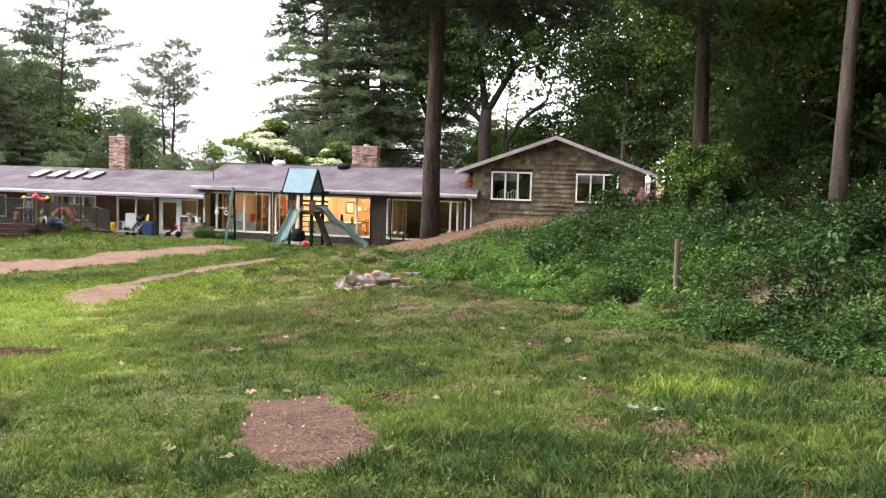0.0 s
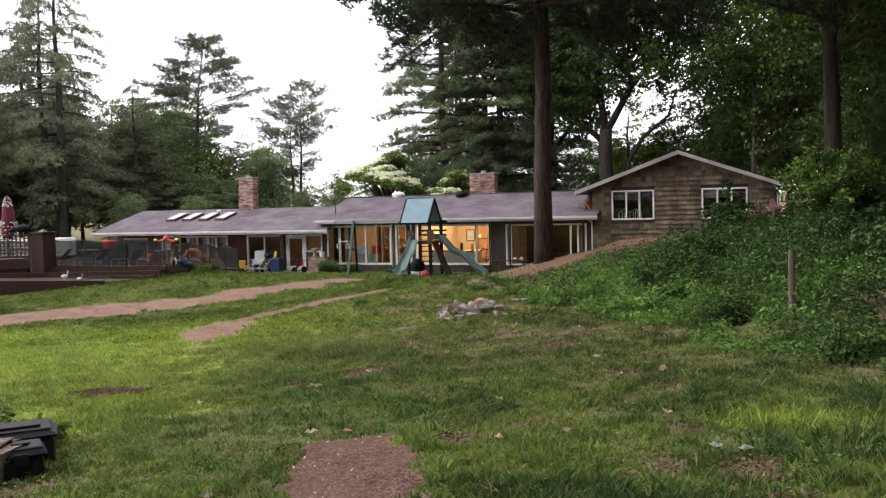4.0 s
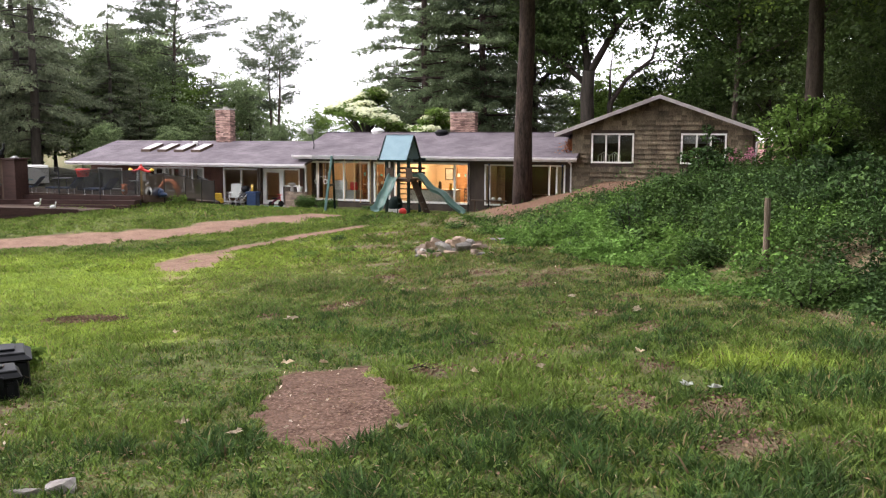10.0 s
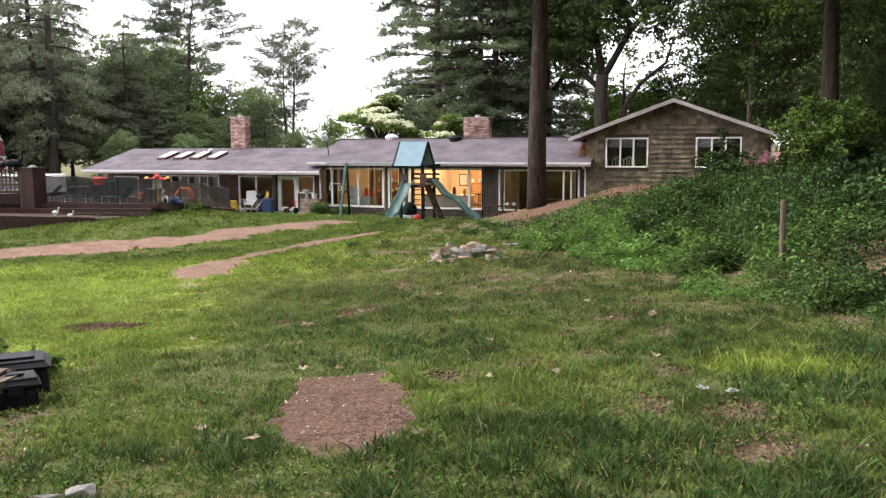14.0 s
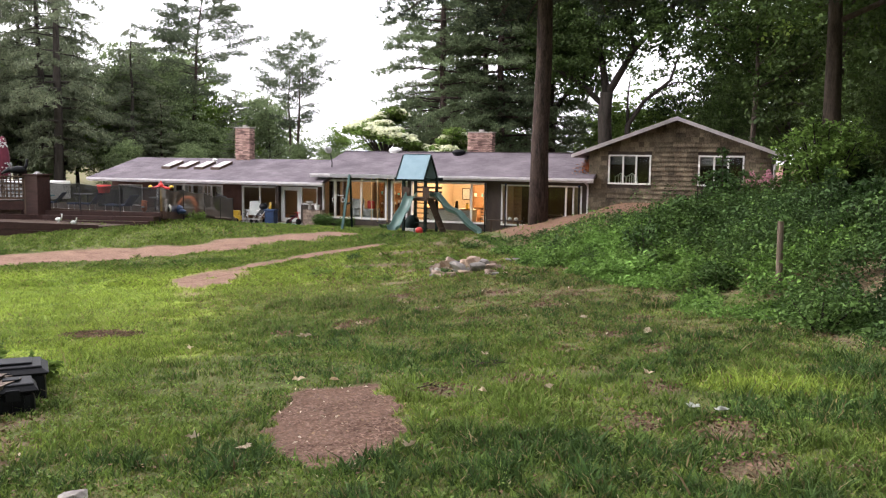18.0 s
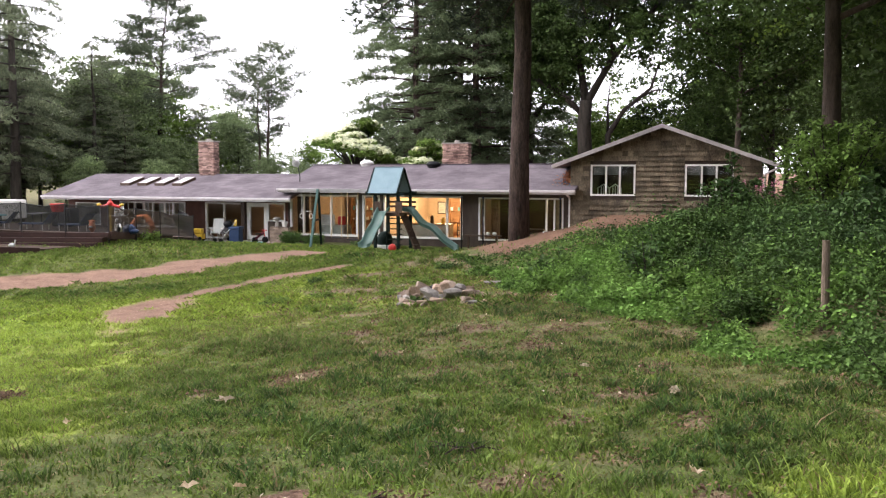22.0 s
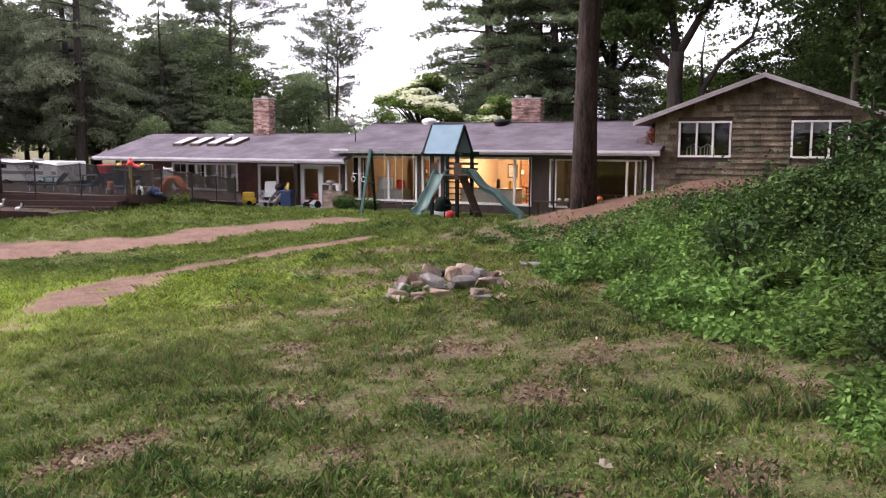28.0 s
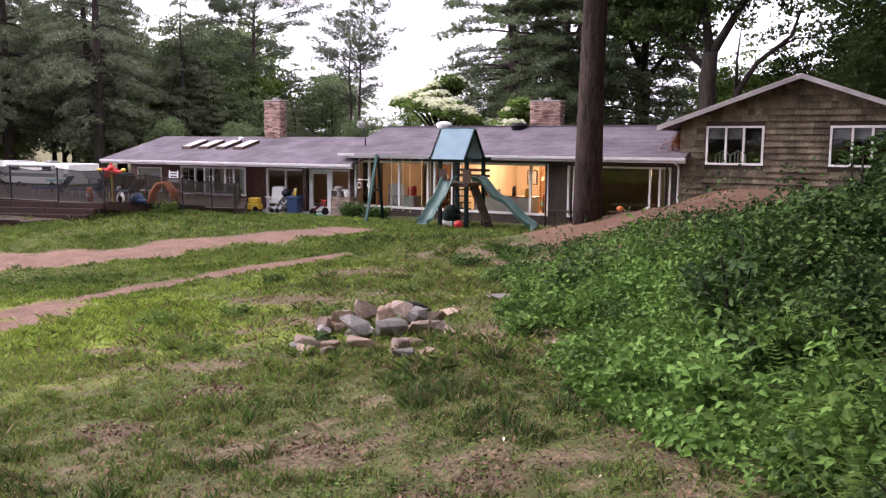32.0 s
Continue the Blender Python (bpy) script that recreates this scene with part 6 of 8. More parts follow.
part("float", ball(B(), (0.45, -0.1, 0.2), 0.22, 1.3, 0.9, 0.7), M["blue"], o, "", True)
o = thing("climbing_arch", "orange plastic climbing arch toy", "toy", (-13.85, -10.3, pz(-10.3)), rz=30)
o.scale = (0.8, 0.8, 0.8)
for k, y in enumerate((-0.25, 0.05, 0.35)):
    part("arch", tube(B(), [(-0.5, y, 0), (-0.42, y, 0.5), (-0.15, y, 0.88), (0.15, y, 0.9), (0.42, y, 0.5), (0.5, y, 0)], [0.08] * 6, 8), M["orange"], o, "", True)
o = thing("stacked_chairs", "stack of white slatted plastic loungers", "loungers", (-22.4, -1.8, PD))
o.scale = (0.8, 0.8, 0.78)
for k in range(7):
    part("lounger_back", box(B(), -0.36, 0.36, -0.03 + 0.01 * k, 0.02 + 0.01 * k, 0.5 + 0.15 * k, 0.58 + 0.15 * k, 0.01), M["cloth"], o)
for sx in (-0.33, 0.33):
    part("lounger_frame", rod(B(), (sx, 0, 0), (sx, 0.07, 1.55), 0.03), M["white"], o)
for k, x in enumerate((-23.6, -26.0, -28.6)):
    t = thing("sun_lounger", "dark blue sun lounger by the pool", "lounger", (x, -3.4, PD), "pool loungers", rz=12 * k)
    part("bed", box(B(), -0.9, 0.5, -0.3, 0.3, 0.28, 0.36, 0.03), M["blue"], t)
    part("backrest", poly(B(), [(0.45, -0.3, 0.3), (0.45, 0.3, 0.3), (0.9, 0.3, 0.8), (0.9, -0.3, 0.8)], Vector((0, 0, 0.06))), M["blue"], t)
    for sx in (-0.8, 0.4):
        for sy in (-0.26, 0.26):
            part("leg", rod(B(), (sx, sy, 0), (sx, sy, 0.3), 0.02), M["white"], t)
o = thing("toy_basket", "red plastic toy basketball hoop basket", "toy", (-25.0, -3.1, PD))
o.scale = (0.9, 0.9, 0.9)
part("pole", rod(B(), (0, 0, 0), (0, 0, 1.2), 0.04), M["black"], o)
part("basket", rod(B(), (0, 0, 1.0), (0, 0, 1.45), 0.3, 0.42, 14), M["red"], o)
o = thing("grill", "covered dark grill beside the pool", "grill", (-25.6, -2.0, PD))
part("cover", box(B(), -0.6, 0.6, -0.35, 0.35, 0.1, 1.05, 0.1), M["black"], o)
part("shelf", box(B(), -0.95, -0.6, -0.25, 0.25, 0.78, 0.82), M["black"], o)
for k, (x, z1, m) in enumerate(((-27.6, 0.75, "grey"), (-22.4, 0.7, "grey"), (-30.4, 0.6, "teal"))):
    t = thing("patio_table", "low patio table behind the fence", "table", (x, -1.9, PD), "pool tables")
    part("top", rod(B(), (0, 0, z1 - 0.04), (0, 0, z1), 0.5, n=20), M[m], t)
    for a in range(4):
        part("leg", rod(B(), (0.3 * math.cos(a * 1.57), 0.3 * math.sin(a * 1.57), 0), (0.3 * math.cos(a * 1.57), 0.3 * math.sin(a * 1.57), z1 - 0.04), 0.02), M["black"], t)


def camper(x, y, rz, w, h, label):
    t = thing("camper", label, "camper", (x, y, gz(x, y)), "parked campers", rz=rz)
    bm = B()
    box(bm, -w / 2, w / 2, -1.1, 1.1, 0.55, h, 0.07)
    part("body", bm, M["white"], t)
    part("stripe", box(B(), -w / 2 + 0.1, w / 2 - 0.1, -1.112, -1.102, 0.95, 1.15), M["grey"], t)
    for k in (-0.6, 0.35):
        part("window", box(B(), k * w / 2 - 0.35, k * w / 2 + 0.35, -1.115, -1.103, 1.3, 1.65), M["black"], t, "dark tinted window")
    part("awning", rod(B(), (-w * 0.42, -1.17, h - 0.12), (w * 0.3, -1.17, h - 0.12), 0.06), M["grey"], t, "rolled grey awning")
    part("roof_vent", box(B(), -0.2, 0.3, -0.25, 0.25, h, h + 0.14, 0.03), M["grey"], t)
    part("door", box(B(), w * 0.3, w * 0.42, -1.118, -1.102, 0.62, 1.6, 0.01), M["curtain"], t, "pale camper door")
    for k in (-0.5, 0.5):
        part("wheel", rod(B(), (k * w / 2, -1.12, 0.32), (k * w / 2, -0.9, 0.32), 0.32, n=18), M["black"], t)


camper(-37.4, 3.0, 4, 5.4, 1.7, "white camper trailer parked beyond the pool")
camper(-44.5, 4.0, 2, 5.5, 1.75, "white camper trailer parked beyond the pool")

# ---- raised deck to the west ----
rd = thing("raised_deck", "raised timber deck with lattice railing and boxed corner post", "deck", (2.04, -9.17, 0.81))
rd.scale = (0.76, 0.76, 0.76)
dk = gz(-24.5, -8.5)
part("corner_post", box(B(), -24.45, -23.7, -8.6, -7.85, dk - 0.1, 2.42, 0.02), M["deck"], rd, "boxed red-brown corner post")
part("post_cap", box(B(), -24.53, -23.62, -8.68, -7.77, 2.425, 2.48), M["deck"], rd)
part("post_light", box(box(B(), -24.21, -23.95, -8.35, -8.1, 2.48, 2.53), -24.17, -23.99, -8.31, -8.14, 2.53, 2.58, 0.02), M["metal"], rd)
part("deck_floor", poly(B(), [(-24.9, -8.4, 1.25), (-27.4, -10.4, 1.25), (-33.5, -13.4, 1.25), (-38, -9, 1.25), (-32, -5.5, 1.25)], Vector((0, 0, -0.06))), M["deck_old"], rd)
segs = [((-24.45, -8.5), (-26.9, -10.4)), ((-26.9, -10.4), (-33.5, -13.5))]
for s, ((x0, y0), (x1, y1)) in enumerate(segs):
    d = math.hypot(x1 - x0, y1 - y0)
    part("fascia", beam(B(), (x0, y0, 1.02), (x1, y1, 1.02), 0.05, 0.4), M["deck"] if s == 0 else M["deck_old"], rd)
    part("top_rail", beam(B(), (x0, y0, 2.36), (x1, y1, 2.36), 0.14, 0.05), M["deck_old"], rd)
    part("low_rail", beam(B(), (x0, y0, 1.36), (x1, y1, 1.36), 0.05, 0.09), M["deck_old"], rd)
    n = int(d / (0.17 if s == 0 else 0.14))
    for k in range(n + 1):
        u = k / n
        x, y = x0 + (x1 - x0) * u, y0 + (y1 - y0) * u
        part("slat", box(B(), x - 0.025, x + 0.025, y - 0.02, y + 0.02, 1.38, 2.34), M["deck_old"], rd)
    if s == 0:
        for k in range(1, 6):
            part("slat", beam(B(), (x0, y0 - 0.03, 1.38 + k * 0.16), (x1, y1 - 0.03, 1.38 + k * 0.16), 0.02, 0.05), M["deck_old"], rd)
    for u in (0.02, 0.5, 0.98):
        x, y = x0 + (x1 - x0) * u, y0 + (y1 - y0) * u
        part("support", box(B(), x - 0.06, x + 0.06, y - 0.06, y + 0.06, gz(x, y) - 0.1, 1.3 if u == 0.5 else 2.34), M["dark_wood"], rd)
part("brace", beam(B(), (-31.2, -12.6, 0.25), (-32.2, -13.0, 1.05), 0.1, 0.05), M["deck_old"], rd)
# dark sheet painted in for the shaded void below the floor
part("skirt", poly(B(), [(-24.7, -8.45, 0.05), (-27.4, -10.35, 0.05), (-27.4, -10.35, 0.8), (-24.7, -8.45, 0.8)], Vector((-0.1, 0.1, 0))), M["dark_wood"], rd, "dark sheet in place of the shadowed gap under the deck")
part("pipe", rod(B(), (-30.2, -12.2, gz(-30.2, -12.2)), (-30.2, -12.2, 1.55), 0.035), M["grey"], rd, "grey stand pipe")
bed = thing("timber_bed", "low dark timber garden edging below the deck", "edging", (2.04, -9.17, 0.81))
bed.scale = (0.76, 0.76, 0.76)
for (x0, y0), (x1, y1), z in (((-20.8, -6.2), (-24.6, -9.6), 0.2), ((-24.6, -9.6), (-29.5, -12.4), 0.2), ((-21.6, -6.0), (-24.2, -7.8), 0.42)):
    part("timber", beam(B(), (x0, y0, gz(x0, y0) + z - 0.12), (x1, y1, gz(x1, y1) + z - 0.12), 0.14, 0.26), M["deck"], bed)
for k, (x, y) in enumerate(((-25.4, -9.5), (-26.1, -9.9), (-26.9, -10.5))):
    t = thing("loose_board", "weathered grey board lying below the deck", "board", (x * 0.76 + 2.04, y * 0.76 - 9.17, 1.14), "loose boards", rz=35 + 12 * k)
    part("plank", box(B(), -0.8, 0.8, -0.08, 0.08, 0, 0.04), M["cloth"], t)
o = thing("umbrella", "closed maroon patio umbrella with pale floral bands", "umbrella", (-17.64, -15.63, 1.76))
o.scale = (0.76, 0.76, 0.76)
part("pole", rod(B(), (0, 0, 0), (0, 0, 3.0), 0.025), M["dark_wood"], o)
bm = B()
tube(bm, [(0, 0, 0.95), (0, 0, 1.3), (0, 0, 2.2), (0, 0, 2.75), (0, 0, 2.95)], [0.3, 0.34, 0.27, 0.16, 0.06], 10)
canopy = part("canopy", bm, M["maroon"], o, "folded maroon canopy", True)
g = random.Random(5)
for z0, z1, rr_ in ((1.0, 1.75, 0.345), (2.45, 2.85, 0.2)):
    for k in range(90):
        a = g.uniform(0, 6.28)
        z = g.uniform(z0, z1)
        r = rr_ * (1 if z < 2 else (3.05 - z) / 0.45 * 0.75 + 0.1)
        part("floral_patch", ball(B(), (r * math.cos(a), r * math.sin(a), z), 0.045, 1, 1, 0.8, 1), M["cloth"], canopy)
bm = B()
ball(bm, (0, 0, 0.28), 0.24, 1.7, 0.8, 0.8)
tube(bm, [(0.28, 0, 0.32), (0.4, 0, 0.52), (0.4, 0, 0.72), (0.46, 0, 0.76)], [0.1, 0.06, 0.045, 0.04], 8)
tube(bm, [(-0.3, 0, 0.3), (-0.55, 0, 0.18), (-0.7, 0, 0.1)], [0.12, 0.08, 0.03], 8)
rod(bm, (0.05, 0.05, 0), (0.05, 0.05, 0.15), 0.02)
rod(bm, (0.05, -0.05, 0), (0.05, -0.05, 0.15), 0.02)
o = done("bird_statue", bm, M["black"], None, "", True)
o.matrix_world = pose(-16.77, -15.8, 2.622, 0, 0, 38) @ Matrix.Scale(0.76, 4)
tagged(o, "dark metal bird statue on the deck rail", "statue")
for x, y, s in ((-14.0, -16.7, 0.44), (-13.66, -16.4, 0.4)):
    bm = B()
    ball(bm, (0, 0, 0.2), 0.16, 1.6, 0.9, 0.9)
    tube(bm, [(0.18, 0, 0.24), (0.26, 0, 0.42), (0.27, 0, 0.55), (0.36, 0, 0.56)], [0.07, 0.045, 0.055, 0.015], 8)
    rod(bm, (0, 0, 0), (0, 0, 0.1), 0.1, 0.06)
    o = done("goose_statue", bm, M["cloth"], None, "", True)
    o.matrix_world = pose(x, y, 1.05 + 0.1 * (x < -13.8), 0, 0, 10) @ Matrix.Scale(s * 1.1, 4)
    tagged(o, "white garden goose statue by the timber edging", "statue", "goose statues")
o = thing("wreath", "red and white flower wreath on the railing", "wreath", (-20.46, -17.9, 2.67), rz=-26)
o.scale = (0.76, 0.76, 0.76)
bm = B()
for k in range(14):
    a = 2 * math.pi * k / 14
    ball(bm, (0.22 * math.cos(a), 0, 0.22 * math.sin(a)), 0.1, 1, 1, 1, 1)
part("ring", bm, M["maroon"], o)
part("bow", ball(B(), (-0.15, -0.1, 0.05), 0.16, 1.2, 0.6, 1), M["white"], o)


# ---- rooms seen through the glass ----
def cabinet(x, y, w, h, label, cols=2, m="wood", glow=False):
    t = thing("cabinet", label, "cabinet", (x, y, 0.06))
    part("carcass", box(B(), -w / 2, w / 2, -0.05, 0.2, 0, h), M[m], t)
    for k in range(4):
        part("shelf", box(B(), -w / 2 + 0.03, w / 2 - 0.03, -0.22, -0.055, 0.2 + k * (h - 0.3) / 3, 0.23 + k * (h - 0.3) / 3), M[m], t)
    r = random.Random(x)
    for k in range(3):
        for j in range(5):
            xx = -w / 2 + 0.12 + j * (w - 0.24) / 4
            part("dish", rod(B(), (xx, -0.14, 0.232 + k * (h - 0.3) / 3), (xx, -0.14, 0.3 + k * (h - 0.3) / 3 + r.uniform(0, 0.18)), r.uniform(0.04, 0.08), n=10), M[r.choice(["white", "cloth", "maroon", "teal", "wood"])], t)
    for sx in (-w / 2, w / 2):
        part("side", box(B(), sx - 0.025, sx + 0.025, -0.22, -0.052, 0, h), M[m], t)
    return t


cabinet(-6.7, 5.9, 1.8, 1.95, "warm wooden dresser with plates on its shelves")
cabinet(-5.1, 5.9, 0.7, 1.8, "narrow wooden bookcase with ornaments")
cabinet(-12.6, 5.9, 1.3, 1.9, "warm wooden bookcase with ornaments")
for x, z, w, h, m in ((-8.2, 1.5, 0.5, 0.65, "dark_wood"), (-7.4, 1.75, 0.36, 0.3, "maroon"), (-5.75, 1.2, 0.4, 0.7, "dark_wood"), (-12.0, 1.5, 0.7, 0.5, "red"), (-10.2, 1.6, 0.4, 0.5, "dark_wood")):
    o = thing("wall_picture", "framed picture hanging on the room wall", "picture", (x, 6.27, z), "wall pictures")
    part("frame", box(B(), -w / 2, w / 2, -0.03, 0.028, -h / 2, h / 2, 0.008), M["dark_wood"], o)
    part("sheet", box(B(), -w / 2 + 0.05, w / 2 - 0.05, -0.036, -0.031, -h / 2 + 0.05, h / 2 - 0.05), M["cloth"] if m == "dark_wood" else M[m], o)
o = thing("kitchen_counter", "long counter with a pale front and wooden top", "counter", (-7.2, 1.35, 0.06))
part("front", box(B(), -1.3, 1.3, -0.3, 0.3, 0, 0.86), M["cloth"], o, "pale panelled front")
part("worktop", box(B(), -1.38, 1.38, -0.36, 0.36, 0.865, 0.91, 0.01), M["wood"], o)
for k, (dx, h, m) in enumerate(((-0.9, 0.3, "maroon"), (-0.3, 0.2, "white"), (0.35, 0.34, "dark_wood"), (0.9, 0.25, "yellow"))):
    t = thing("jar", "kitchen jar standing on the counter", "jar", (-7.2 + dx, 1.35, 0.972), "counter jars")
    part("jar", rod(B(), (0, 0, 0), (0, 0, h), 0.09, 0.07, 12), M[m], t)
    part("lid", rod(B(), (0, 0, h), (0, 0, h + 0.04), 0.06, n=12), M["dark_wood"], t)


def chair(x, y, rz):
    t = thing("dining_chair", "dark wooden chair inside the room", "chair", (x, y, 0.06), "dining chairs", rz=rz)
    part("seat", box(B(), -0.22, 0.22, -0.22, 0.22, 0.42, 0.46), M["dark_wood"], t)
    for sx in (-0.2, 0.2):
        part("leg", box(B(), sx - 0.02, sx + 0.02, -0.22, -0.18, 0, 0.42), M["dark_wood"], t)
        part("leg", box(B(), sx - 0.02, sx + 0.02, 0.18, 0.22, 0, 1.0), M["dark_wood"], t)
    for z in (0.6, 0.76, 0.92):
        part("slat", box(B(), -0.18, 0.18, 0.185, 0.215, z, z + 0.06), M["dark_wood"], t)


for x, y, r_ in ((-5.35, 1.3, 200), (-11.0, 2.4, 160), (-10.5, 3.0, 60), (-2.5, 2.2, 190), (-1.6, 2.4, 150)):
    chair(x, y, r_)
for x, y, w, m, lab in ((-11.9, 1.3, 1.3, "cloth", "pale covered table near the window"), (-2.1, 1.6, 1.6, "dark_wood", "dark table in the sunroom")):
    o = thing("table", lab, "table", (x, y, 0.06))
    part("top", box(B(), -w / 2, w / 2, -0.4, 0.4, 0.7, 0.75, 0.01), M[m], o)
    if m == "cloth":
        part("drape", box(B(), -w / 2 - 0.01, w / 2 + 0.01, -0.41, 0.41, 0.25, 0.695), M["cloth"], o)
    for sx in (-w / 2 + 0.08, w / 2 - 0.08):
        for sy in (-0.32, 0.32):
            part("leg", box(B(), sx - 0.03, sx + 0.03, sy - 0.03, sy + 0.03, 0, 0.7), M["dark_wood"], o)
o = thing("framed_panel", "white board leaning on the table", "board", (-12.2, 1.05, 0.82))
part("panel", box(B(), -0.4, 0.4, -0.02, 0.02, 0, 0.5), M["white"], o)
o = thing("red_cushion", "red cushion on the table by the window", "cushion", (-11.45, 1.1, 0.82))
part("cushion", box(B(), -0.2, 0.2, -0.08, 0.08, 0, 0.42, 0.07), M["red"], o)
o = thing("floor_lamp", "lit floor lamp with a warm shade", "lamp", (-11.0, 5.2, 0.06))
part("stand", rod(B(), (0, 0, 0), (0, 0, 1.5), 0.02), M["dark_wood"], o)
part("foot", rod(B(), (0, 0, 0), (0, 0, 0.04), 0.15, n=14), M["dark_wood"], o)
part("shade", rod(B(), (0, 0, 1.4), (0, 0, 1.75), 0.22, 0.13, 16), lampglow, o, "glowing fabric shade")
for x, y, z0, z1, w, m in ((-13.3, 0.62, 0.45, 2.25, 0.25, "dark_wood"), (-10.35, 0.62, 0.45, 2.25, 0.12, "wood"), (-12.75, 0.62, 0.45, 2.25, 0.1, "wood"), (-9.2, 0.62, 0.45, 2.25, 0.12, "dark_wood"), (-0.55, 0.62, 0.4, 2.2, 0.2, "rope"), (-3.5, 0.62, 0.4, 2.2, 0.16, "wood")):
    c = thing("curtain", "hanging window drape beside the glass", "curtain", (x, y, 0), "window drapes")
    bm = B()
    for k in range(5):
        rod(bm, (-w + k * w / 2, 0.02 * (k % 2), z0), (-w + k * w / 2, 0.02 * (k % 2), z1), w * 0.28, n=8)
    part("drape", bm, M[m], c)
for x in (1.75, 1.25):
    t = thing("garden_chair", "white plastic chair seen through the window", "chair", (x, 0.9, 1.3), "white chairs")
    part("seat", box(B(), -0.25, 0.25, -0.25, 0.25, 0.9, 0.94), M["white"], t)
    bm = B()
    tube(bm, [(-0.25, 0, 0.92), (-0.24, 0, 1.4), (0, 0, 1.55), (0.24, 0, 1.4), (0.25, 0, 0.92)], [0.03] * 5, 8)
    part("back_frame", bm, M["white"], t)
    for s in (-0.1, 0, 0.1):
        part("back_slat", box(B(), s - 0.02, s + 0.02, -0.01, 0.01, 0.95, 1.47), M["white"], t)
    part("pedestal", box(B(), -0.2, 0.2, -0.2, 0.2, 0, 0.9), M["dark_wood"], t)
# rail with gourds in front of the sunroom
o = thing("bench_rail", "dark slatted bench below the sunroom window", "bench", (0, 0, 0))
part("top_board", box(B(), -4.7, -3.0, -0.35, -0.05, 0.55, 0.6), M["dark_wood"], o)
part("top_board", box(B(), -2.4, -0.5, -0.35, -0.05, 0.62, 0.67), M["dark_wood"], o)
for x in (-4.5, -3.2, -2.3, -0.7):
    part("leg", box(B(), x - 0.04, x + 0.04, -0.25, -0.15, gz(x, -0.2) - 0.1, 0.62 if x > -3 else 0.55), M["dark_wood"], o)
for x, z, m, s in ((-3.6, 0.6, "cloth", 0.1), (-3.3, 0.6, "cloth", 0.1), (-2.0, 0.67, "orange", 0.13), (-1.0, 0.67, "cloth", 0.14), (-0.8, 0.67, "orange", 0.12)):
    t = thing("gourd", "round gourd ornament on the bench", "gourd", (x, -0.2, z), "gourds")
    part("fruit", ball(B(), (0, 0, s * 0.75), s, 1, 1, 0.8, 2), M[m], t, "", True)
    part("stalk", rod(B(), (0, 0, s * 1.45), (0, 0, s * 1.75), 0.015), M["dark_wood"], t)


